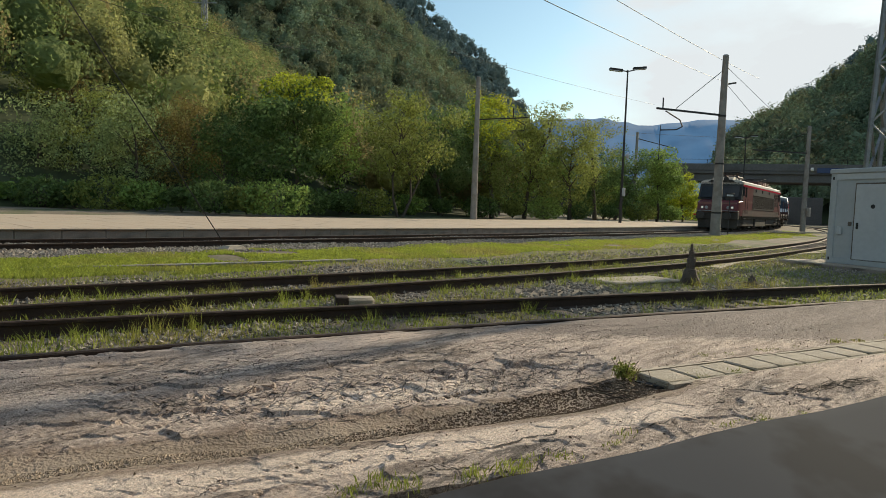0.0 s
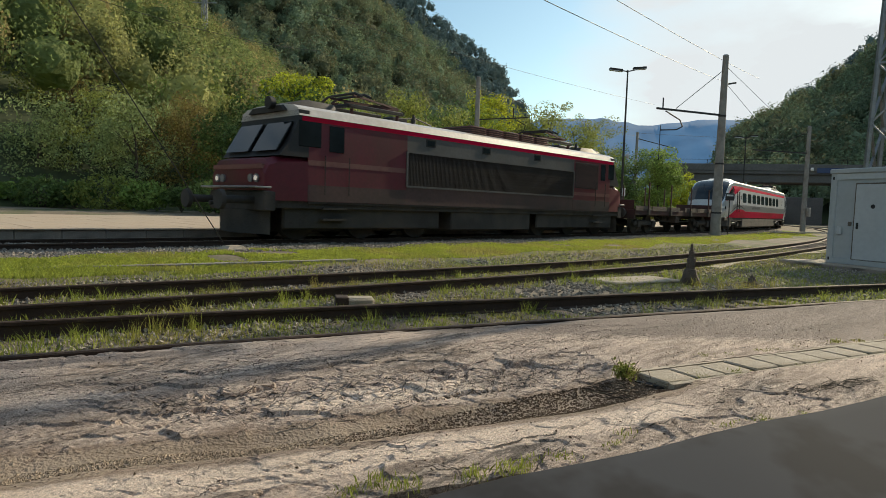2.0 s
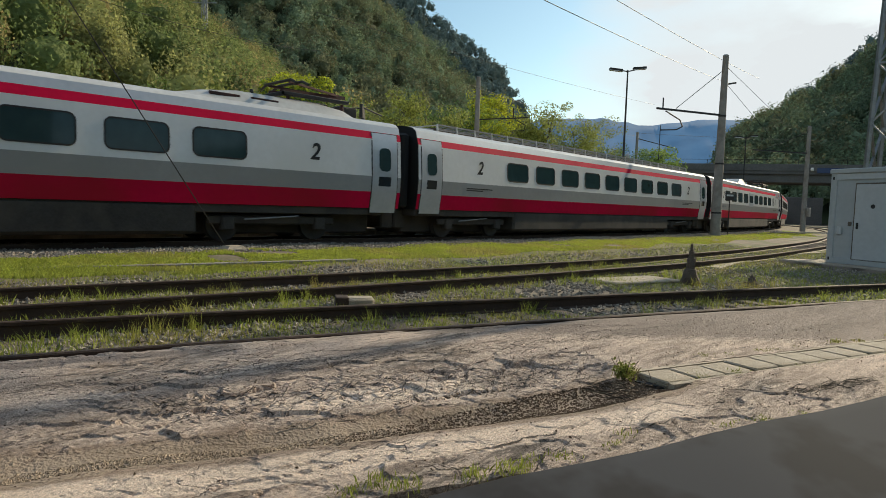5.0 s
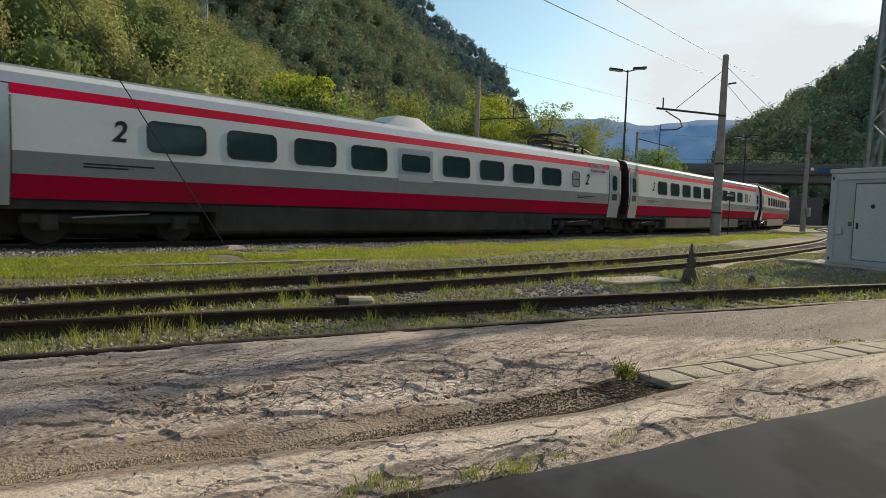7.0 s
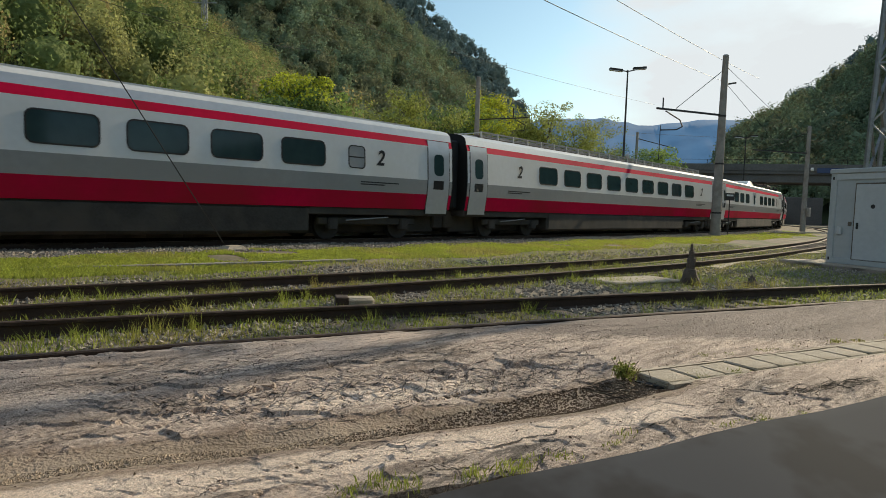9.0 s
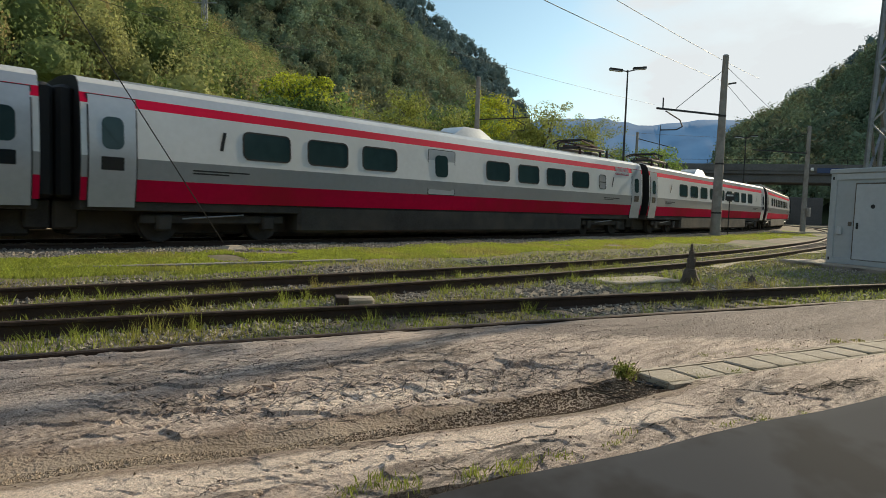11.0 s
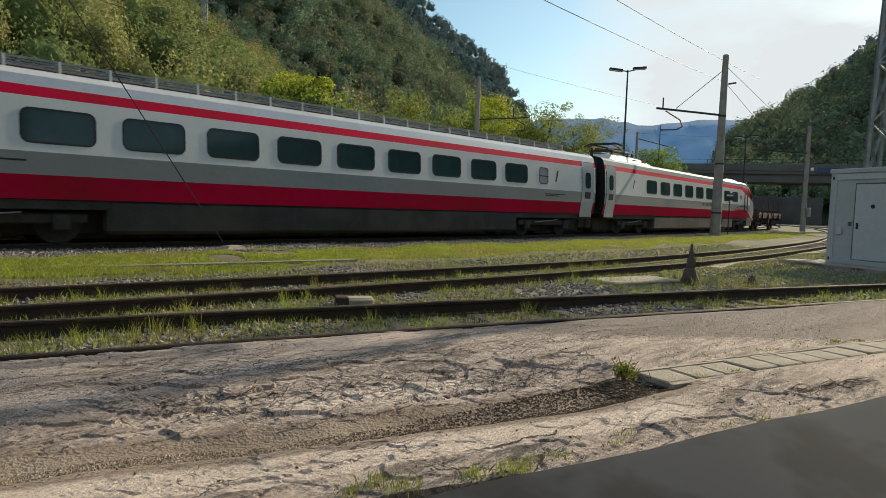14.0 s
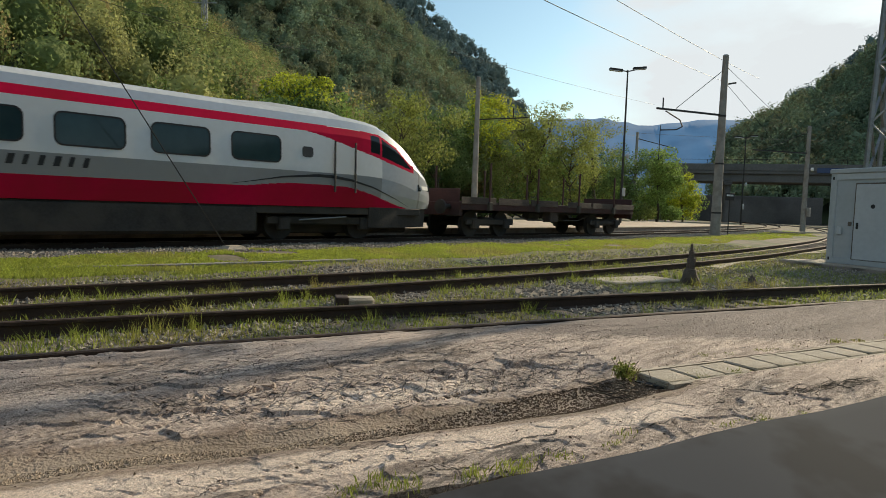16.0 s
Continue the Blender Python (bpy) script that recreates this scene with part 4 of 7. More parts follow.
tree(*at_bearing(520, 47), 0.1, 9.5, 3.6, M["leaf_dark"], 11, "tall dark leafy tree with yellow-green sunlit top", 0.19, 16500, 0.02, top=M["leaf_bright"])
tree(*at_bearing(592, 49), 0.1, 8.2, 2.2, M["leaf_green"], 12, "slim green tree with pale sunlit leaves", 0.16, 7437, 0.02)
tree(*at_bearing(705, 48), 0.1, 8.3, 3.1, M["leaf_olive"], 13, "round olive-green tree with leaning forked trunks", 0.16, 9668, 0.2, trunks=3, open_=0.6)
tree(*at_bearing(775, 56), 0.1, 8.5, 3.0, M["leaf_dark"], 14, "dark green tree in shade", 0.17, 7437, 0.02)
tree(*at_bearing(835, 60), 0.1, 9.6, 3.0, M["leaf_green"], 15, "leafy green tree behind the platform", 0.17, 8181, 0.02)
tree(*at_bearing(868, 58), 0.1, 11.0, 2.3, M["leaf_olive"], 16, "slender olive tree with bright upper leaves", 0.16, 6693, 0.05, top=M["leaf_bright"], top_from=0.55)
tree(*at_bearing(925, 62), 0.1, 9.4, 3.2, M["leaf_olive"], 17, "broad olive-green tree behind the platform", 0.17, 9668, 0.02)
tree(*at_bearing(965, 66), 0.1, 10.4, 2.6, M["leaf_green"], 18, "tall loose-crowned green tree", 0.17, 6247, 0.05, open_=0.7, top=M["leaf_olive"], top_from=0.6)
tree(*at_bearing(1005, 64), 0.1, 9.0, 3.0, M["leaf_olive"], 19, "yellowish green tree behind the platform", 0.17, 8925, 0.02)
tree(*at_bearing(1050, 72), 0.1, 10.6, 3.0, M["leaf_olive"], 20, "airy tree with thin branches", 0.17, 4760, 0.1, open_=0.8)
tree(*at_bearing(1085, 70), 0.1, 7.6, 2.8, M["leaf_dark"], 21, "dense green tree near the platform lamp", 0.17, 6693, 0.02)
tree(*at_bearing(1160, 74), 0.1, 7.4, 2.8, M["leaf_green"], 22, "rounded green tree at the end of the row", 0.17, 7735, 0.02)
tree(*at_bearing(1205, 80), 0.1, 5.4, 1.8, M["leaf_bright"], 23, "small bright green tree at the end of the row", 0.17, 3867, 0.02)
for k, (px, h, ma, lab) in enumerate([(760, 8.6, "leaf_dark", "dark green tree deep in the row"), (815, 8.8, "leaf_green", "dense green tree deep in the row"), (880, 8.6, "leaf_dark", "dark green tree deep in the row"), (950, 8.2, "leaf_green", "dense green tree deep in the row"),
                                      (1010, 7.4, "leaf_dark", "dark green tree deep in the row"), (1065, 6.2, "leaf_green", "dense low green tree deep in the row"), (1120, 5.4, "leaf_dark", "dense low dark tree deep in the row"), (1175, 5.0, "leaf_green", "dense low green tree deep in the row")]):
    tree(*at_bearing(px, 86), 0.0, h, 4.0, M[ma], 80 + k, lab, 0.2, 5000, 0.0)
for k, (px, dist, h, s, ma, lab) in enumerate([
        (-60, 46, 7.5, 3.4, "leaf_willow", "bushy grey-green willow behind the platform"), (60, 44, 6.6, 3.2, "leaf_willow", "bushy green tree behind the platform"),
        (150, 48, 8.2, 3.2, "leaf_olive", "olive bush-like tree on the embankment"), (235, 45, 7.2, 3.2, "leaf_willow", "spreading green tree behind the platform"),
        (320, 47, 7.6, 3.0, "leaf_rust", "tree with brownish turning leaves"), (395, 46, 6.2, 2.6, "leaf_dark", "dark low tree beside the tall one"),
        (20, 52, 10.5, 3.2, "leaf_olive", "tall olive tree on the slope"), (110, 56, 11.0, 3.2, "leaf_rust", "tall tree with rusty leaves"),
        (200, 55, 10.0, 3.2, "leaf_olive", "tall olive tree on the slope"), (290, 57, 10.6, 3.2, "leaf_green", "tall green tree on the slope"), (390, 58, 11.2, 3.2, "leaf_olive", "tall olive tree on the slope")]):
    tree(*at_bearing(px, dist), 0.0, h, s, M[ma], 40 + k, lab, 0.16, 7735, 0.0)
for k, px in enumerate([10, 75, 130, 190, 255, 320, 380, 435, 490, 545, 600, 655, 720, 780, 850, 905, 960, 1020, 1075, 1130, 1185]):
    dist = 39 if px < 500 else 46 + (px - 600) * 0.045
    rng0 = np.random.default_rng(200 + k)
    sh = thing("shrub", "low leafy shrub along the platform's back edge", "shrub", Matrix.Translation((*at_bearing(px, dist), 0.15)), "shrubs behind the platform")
    gs = Geo()
    for a in range(5):
        gs.tube((0, 0, 0), (math.cos(a * 1.3) * 0.7, math.sin(a * 1.3) * 0.7, 1.2), 0.03, 0.012, 5)
    part("stem", gs, M["bark"], sh)
    u = rng0.normal(size=(1500, 3))
    u /= np.linalg.norm(u, axis=1)[:, None]
    c = u * rng0.uniform(0.4, 1.05, (1500, 1)) ** 0.5 * np.array([1.9, 1.4, 1.0]) * (0.5 + 0.75 * ((k * 0.618) % 1.0)) * (1 + 0.2 * np.sin(u[:, :1] * 7 + k) * np.cos(u[:, 1:2] * 6)) + np.array([0, 0, 0.95])
    v, f = cards(rng0, c[c[:, 2] > 0.05], 0.2)
    part("leaves", np_mesh("leaves", v, f, M[("leaf_green", "leaf_dark", "leaf_dark", "leaf_olive")[k % 4]]), None, sh)


# ---- trains ----
SPEED, PHASE = 18.849, 27.287
moving = []


def run(ob, q, half):
    """Remember a vehicle whose middle lies q metres along the train; half is half its bogie distance."""
    moving.append((ob, q, half))


def car_pose(q, half, t):
    s = q + PHASE - SPEED * (t - 7)
    a, b = on_main(s - half), on_main(s + half)
    c, d = (a + b) / 2, b - a
    return Matrix.Translation(c) @ Matrix.Rotation(math.atan2(d.y, d.x), 4, "Z")


SIDE_PROF = [(1.29, 0.93), (1.37, 1.41), (1.40, 1.86), (1.335, 2.94), (1.275, 3.15), (1.215, 3.36), (1.08, 3.47), (0.78, 3.54), (0.0, 3.6)]
BANDS = [("lower_band", "red_paint"), ("waist_band", "grey_paint"), ("side_wall", "white_paint"), ("upper_band", "red_paint"), ("cantrail", "silver")] + [("roof", "roof_paint")] * 3


def prof_y(z):
    return float(np.interp(z, [p[1] for p in SIDE_PROF], [p[0] for p in SIDE_PROF]))


def on_side(u, z, out=0.0, side=-1):
    return (u, side * (prof_y(z) + out), z)


def panel(g, u0, u1, z0, z1, out, r=0.0, depth=0.03, side=-1, nz=1):
    """A plate on the car's side, its corners rounded by r, that stands out by out."""
    pts = []
    for cu, cz, a0 in ((u1 - r, z1 - r, 0), (u0 + r, z1 - r, 90), (u0 + r, z0 + r, 180), (u1 - r, z0 + r, 270)):
        if r:
            pts += [(cu + r * math.cos(radians(a0 + k * 22.5)), cz + r * math.sin(radians(a0 + k * 22.5))) for k in range(5)]
        else:
            pts.append((cu, cz))
    if not r and nz > 1:
        zs = np.linspace(z0, z1, nz)
        pts = [(u1, z) for z in zs] + [(u0, z) for z in zs[::-1]]
    front = [on_side(u, z, out, side) for u, z in pts]
    rear = [on_side(u, z, out - depth, side) for u, z in pts]
    n = len(pts)
    if not r and nz > 1:
        fs = [(i, i + 1, 2 * nz - 2 - i, 2 * nz - 1 - i) for i in range(nz - 1)]
        fs = [f if side < 0 else f[::-1] for f in fs]
    else:
        fs = [tuple(range(n)) if side < 0 else tuple(range(n - 1, -1, -1))]
    fs += [(i, (i + 1) % n, n + (i + 1) % n, n + i) for i in range(n)]
    g.add(front + rear, fs)
    return g


def ring_frame(g, u0, u1, z0, z1, r, w, out, side=-1):
    """A window's rubber frame, w wide."""
    def loop(i, o):
        q = []
        for cu, cz, a0 in ((u1 - r, z1 - r, 0), (u0 + r, z1 - r, 90), (u0 + r, z0 + r, 180), (u1 - r, z0 + r, 270)):
            q += [on_side(cu + (r + i) * math.cos(radians(a0 + k * 22.5)), cz + (r + i) * math.sin(radians(a0 + k * 22.5)), o, side) for k in range(5)]
        return q
    rings = [loop(w, -0.01), loop(w, out), loop(0, out), loop(0, -0.01)]
    if side > 0:
        rings = rings[::-1]
    return g.loft(rings, True, False)


def bogie(parent, u, base, wheel_r=0.445, axles=2):
    bo = part("bogie", Geo().box(u - base / 2 - 0.5, u + base / 2 + 0.5, -1.08, -0.98, 0.42, 0.66, 0.04).box(u - base / 2 - 0.5, u + base / 2 + 0.5, 0.98, 1.08, 0.42, 0.66, 0.04)
              .box(u - 0.3, u + 0.3, -1.0, 1.0, 0.4, 0.7, 0.04), M["under"], parent)
    for k in range(axles):
        ax = u - base / 2 + base * k / (axles - 1)
        part("axle", Geo().tube((ax, -1.12, wheel_r), (ax, 1.12, wheel_r), 0.09, n=10), M["under"], bo)
        for sy in (-1, 1):
            part("wheel", Geo().tube((ax, sy * 0.69, wheel_r), (ax, sy * 0.83, wheel_r), wheel_r, n=24).tube((ax, sy * 0.67, wheel_r), (ax, sy * 0.7, wheel_r), wheel_r + 0.03, n=24), M["under"], bo)
            part("axle_box", Geo().box(ax - 0.17, ax + 0.17, sy * 1.05 - 0.12, sy * 1.05 + 0.12, wheel_r - 0.17, wheel_r + 0.2, 0.04), M["under"], bo)
    return bo


def digits(parent, text, u, z, h, side=-1):
    """A painted number on the side."""
    c = bpy.data.curves.new("number", "FONT")
    c.body, c.size, c.align_x, c.shear = text, h * 1.45, "CENTER", 0.15
    c.offset = 0.014
    tmp = new("number", c)
    bpy.context.view_layer.update()
    me = bpy.data.meshes.new_from_object(tmp.evaluated_get(bpy.context.evaluated_depsgraph_get()))
    bpy.data.objects.remove(tmp)
    me.materials.append(M["print_dark"])
    o = part("number", me, None, parent)
    lean = math.atan2(prof_y(z + h) - prof_y(z), h)
    o.matrix_basis = Matrix.Translation((u, -prof_y(z) - 0.012, z)) @ Matrix.Rotation(math.pi / 2 - lean, 4, "X")
    return o


def band_shell(parent, u0, u1, step=1.0):
    """The straight body from u0 to u1 as bands that run its whole length, on both sides."""
    us = np.linspace(u0, u1, max(2, int((u1 - u0) / step)))
    groups = {}
    for k, (nm, ma) in enumerate(BANDS):
        groups.setdefault((nm, ma), []).append(k)
    for (nm, ma), ks in groups.items():
        for side in (-1, 1):
            idx = list(range(ks[0], ks[-1] + 2))
            rows = [[(u, side * SIDE_PROF[i][0], SIDE_PROF[i][1]) for i in idx] for u in us]
            part(nm, Geo().loft(rows[::-1] if side < 0 else rows, False), M[ma], parent, smooth=60)
    return parent


def ends(parent, u, s):
    """Closed end wall at u with a bellows that reaches s further."""
    loop = [(u, -y, z) for y, z in SIDE_PROF] + [(u, y, z) for y, z in SIDE_PROF[-2::-1]]
    part("end_wall", Geo().add(loop, [tuple(range(len(loop))), tuple(range(len(loop) - 1, -1, -1))]), M["black"], parent)
    part("bellows", Geo().box(min(u, u + s), max(u, u + s), -1.0, 1.0, 0.95, 3.3, 0.08), M["rubber"], parent)
    part("coupler_housing", Geo().box(min(u - s * 0.5, u + s), max(u - s * 0.5, u + s), -0.7, 0.7, 0.3, 0.94, 0.05), M["under"], parent)


def windows(parent, us, z0=2.06, z1=2.69, w=1.306):
    for u in us:
        for side in (-1, 1):
            p = part("window", panel(Geo(), u, u + w, z0, z1, 0.004, 0.13, 0.02, side), M["glass"], parent, "dark green tinted window")
            part("frame", ring_frame(Geo(), u, u + w, z0, z1, 0.13, 0.035, 0.012, side), M["rubber"], p)


def door(parent, u, side):
    d = part("door", panel(Geo(), u - 0.47, u + 0.47, 0.8, 3.12, 0.016, 0, 0.05, side, 9), M["silver"], parent, "pale grey passenger door with small window")
    part("door_seal", panel(Geo(), u - 0.5, u + 0.5, 0.79, 3.14, 0.009, 0, 0.03, side, 9), M["rubber"], d)
    part("door_window", panel(Geo(), u - 0.22, u + 0.22, 2.02, 2.7, 0.022, 0.15, 0.01, side), M["glass"], d)
    part("display", panel(Geo(), u - 0.24, u + 0.22, 1.58, 1.86, 0.022, 0.02, 0.01, side), M["screen"], d)
    return d


def under_car(c, half_len, bo):
    part("skirt", Geo().box(-bo + 2.2, bo - 2.2, -1.27, 1.27, 0.2, 0.95, 0.08), M["under"], c)
    part("underframe", Geo().box(-half_len, half_len, -1.24, 1.24, 0.72, 0.94, 0.02), M["under"], c)
    part("equipment_bay", Geo().box(-half_len, half_len, -0.6, 0.6, 0.16, 0.74, 0.05), M["under"], c)
    for u in (-bo, bo):
        b = bogie(c, u, 2.7)
        part("yaw_damper", Geo().tube((u - 0.75, -1.18, 0.90), (u + 0.75, -1.18, 0.88), 0.035, n=8), M["step_paint"], b, "white damper strut")
        part("link_rod", Geo().tube((u - 0.95, -1.2, 0.56), (u + 0.6, -1.2, 0.66), 0.02, n=8), M["steel"], b)


def roof_kit(c, kind, u0=0.0, flip=1):
    h0 = u0
    if kind == "truss":
        part("roof_rail", Geo().bar((-11, -0.62, 3.78), (11, -0.62, 3.78), 0.05, 0.05).bar((-11, 0.62, 3.78), (11, 0.62, 3.78), 0.05, 0.05).bar((-11, -0.62, 3.62), (11, -0.62, 3.62), 0.04, 0.04).bar((-11, -0.62, 3.67), (11, -0.62, 3.67), 0.03, 0.022).bar((-11, -0.62, 3.72), (11, -0.62, 3.72), 0.03, 0.022), M["steel"], c)
        part("roof_duct", Geo().box(-10.9, 10.9, -0.45, 0.45, 3.56, 3.7, 0.03), M["plank"], c)
        for k in range(23):
            u = -11 + k
            part("roof_bracket", Geo().bar((u, -0.66, 3.5), (u, -0.62, 3.8), 0.05, 0.05).bar((u, 0.62, 3.5), (u, 0.62, 3.8), 0.05, 0.05).bar((u, -0.62, 3.76), (u, 0.62, 3.76), 0.05, 0.03), M["roof_paint"], c)
    if kind == "pantograph":
        pantograph(c, -9.3 * flip, 3.66)
        part("roof_hatch", Geo().loft([[(u, y, z) for y, z in ((-0.8, 3.45), (-0.5, h), (0.5, h), (0.8, 3.45))] for u, h in ((-2.9, 3.55), (-2.3, 3.92), (-1.3, 3.92), (-0.4, 3.55))]), M["roof_paint"], c)
    if kind == "hatch":
        part("roof_hatch", Geo().loft([[(u, y, z) for y, z in ((-0.8, 3.45), (-0.5, h), (0.5, h), (0.8, 3.45))] for u, h in ((h0 - 1.2, 3.55), (h0 - 0.6, 3.92), (h0 + 0.3, 3.92), (h0 + 1.2, 3.55))]), M["roof_paint"], c)
        pantograph(c, 9.0, 3.66)
    # loose conduits and boxes along every roof
    part("roof_conduit", Geo().bar((-11.6, -0.35, 3.63), (11.6, -0.35, 3.63), 0.05, 0.04), M["roof_paint"], c)


def pantograph(c, u, z):
    p = part("pantograph", Geo().box(u - 1.1, u + 1.1, -0.6, -0.48, z + 0.16, z + 0.27, 0.02).box(u - 1.1, u + 1.1, 0.48, 0.6, z + 0.16, z + 0.27, 0.02).box(u - 1.1, u - 0.98, -0.6, 0.6, z + 0.16, z + 0.27, 0.02), M["dark_steel"], c, "folded dark pantograph")
    part("lower_arm", Geo().bar((u - 1.0, -0.3, z + 0.32), (u + 1.25, -0.12, z + 0.42), 0.09, 0.09).bar((u - 1.0, 0.3, z + 0.32), (u + 1.25, 0.12, z + 0.42), 0.09, 0.09), M["wagon_red"], p)
    part("upper_arm", Geo().bar((u + 1.25, -0.1, z + 0.44), (u - 0.9, -0.55, z + 0.54), 0.06, 0.06).bar((u + 1.25, 0.1, z + 0.44), (u - 0.9, 0.55, z + 0.54), 0.06, 0.06), M["wagon_red"], p)
    part("collector_head", Geo().line([(u - 0.9, -0.95, z + 0.46), (u - 0.9, -0.65, z + 0.58), (u - 0.9, 0.65, z + 0.58), (u - 0.9, 0.95, z + 0.46)], 0.04).line([(u - 0.55, -0.95, z + 0.46), (u - 0.55, -0.65, z + 0.58), (u - 0.55, 0.65, z + 0.58), (u - 0.55, 0.95, z + 0.46)], 0.04), M["dark_steel"], p)
    for du in (-0.9, 0.9):
        for y in (-0.5, 0.5):
            part("insulator", Geo().tube((u + du, y, z - 0.12), (u + du, y, z + 0.15), 0.07, 0.05, 8), M["wagon_red"], p)
    for du, y in ((1.7, -0.4), (2.3, 0.3), (-1.6, 0.2)):
        part("post_insulator", Geo().tube((u + du, y, z - 0.12), (u + du, y, z + 0.2), 0.08, 0.06, 8).tube((u + du, y, z + 0.2), (u + du, y, z + 0.3), 0.05, 0.05, 8), M["dark_steel"], p)
    part("switch_box", Geo().box(u + 1.3, u + 2.0, 0.2, 0.7, z - 0.1, z + 0.25, 0.04), M["dark_steel"], p)
    part("bus_bar", Geo().line([(u + 1.2, -0.3, z + 0.1), (u + 1.9, -0.25, z + 0.22), (u + 2.6, -0.3, z + 0.05)], 0.025), M["dark_steel"], p)


def middle_car(q, first, number, kit, small_right=True, flip=1, odd=(), places=None, hatch=-0.1, vent=False):
    c = thing("passenger_car", "white and grey express railcar with red bands and dark windows", "railway car", group="cars of the express train")
    band_shell(c, -12.62, 12.62)
    for u, s in ((-12.62, -0.33), (12.62, 0.33)):
        ends(c, u, s)
    us = [-12.95 + first + 1.896 * k for k in range(9)]
    windows(c, places or [u for k, u in enumerate(us) if k not in odd])
    if places:
        d = part("service_door", panel(Geo(), -2.45, -1.2, 1.43, 2.86, 0.012, 0.05, 0.03), M["silver"], c, "flush grey service door with rounded window")
        part("door_seal", ring_frame(Geo(), -2.45, -1.2, 1.43, 2.86, 0.05, 0.02, 0.014), M["rubber"], d)
        part("door_window", panel(Geo(), -2.15, -1.55, 2.0, 2.7, 0.018, 0.15, 0.01), M["glass"], d)
    if vent:
        g = part("vent_grille", panel(Geo(), 9.9, 11.2, 2.78, 3.14, 0.01, 0.02, 0.02), M["red_paint"], c, "ventilation grille with pale bars")
        bar_me = panel(Geo(), -0.016, 0.016, 2.8, 3.12, 0.022, 0, 0.015).mesh("grille_bar", M["silver"])
        for k in range(16):
            o = part("grille_bar", bar_me, None, g)
            o.matrix_basis = Matrix.Translation((9.95 + k * 0.08, 0, 0))
    for k in odd:
        u = us[k]
        p = part("boarded_window", panel(Geo(), u - 0.1, u + 1.4, 1.78, 2.8, 0.014, 0.02, 0.02), M["silver"], c, "scuffed silver emergency panel around a window")
        part("window", panel(Geo(), u + 0.03, u + 1.27, 2.1, 2.62, 0.02, 0.12, 0.01), M["glass"], p)
    for u in (-12.0, 12.0):
        for side in (-1, 1):
            door(c, u, side)
    su = 8.7
    if small_right:
        w = part("small_window", panel(Geo(), su - 0.27, su + 0.27, 2.08, 2.67, 0.004, 0.1), M["grey_paint"], c, "small frosted toilet window")
        part("frame", ring_frame(Geo(), su - 0.27, su + 0.27, 2.08, 2.67, 0.1, 0.03, 0.012), M["rubber"], w)
        part("frame_bar", panel(Geo(), su - 0.27, su + 0.27, 2.35, 2.385, 0.012), M["rubber"], w)
    for u in (9.55, -9.55):
        digits(c, number, u, 2.2, 0.42)
        g = Geo()
        panel(g, u - 0.7, u + 0.75, 1.665, 1.70, 0.007, 0, 0.01)
        panel(g, u - 0.7, u + 0.2, 1.60, 1.635, 0.007, 0, 0.01)
        part("side_marking", g, M["print_dark"], c)
    under_car(c, 12.6, 9.45)
    roof_kit(c, kit, hatch, flip=flip)
    run(c, q, 9.45)
    return c


def eased(d, xs, ys):
    """Linear interpolation with its corners rounded."""
    r = min(0.32, d)
    return float(np.mean(np.interp(d + np.linspace(-r, r, 13), xs, ys)))


def nose_section(d):
    """Half-section factors of the cab at d metres from the tip: width, floor height, shoulder drop and top height."""
    w = eased(d, [0, 0.12, 0.45, 1.0, 2.0, 3.2, 4.6], [0.42, 0.62, 0.8, 0.9, 0.965, 0.99, 1.0])
    top = eased(d, [0, 0.1, 0.35, 1.0, 1.62, 2.36, 2.83, 3.66, 5.2], [1.45, 1.62, 1.92, 2.42, 2.97, 3.38, 3.53, 3.6, 3.6])
    bot = float(np.interp(d, [0, 0.4, 1.2], [1.0, 0.94, 0.93]))
    return w, bot, top


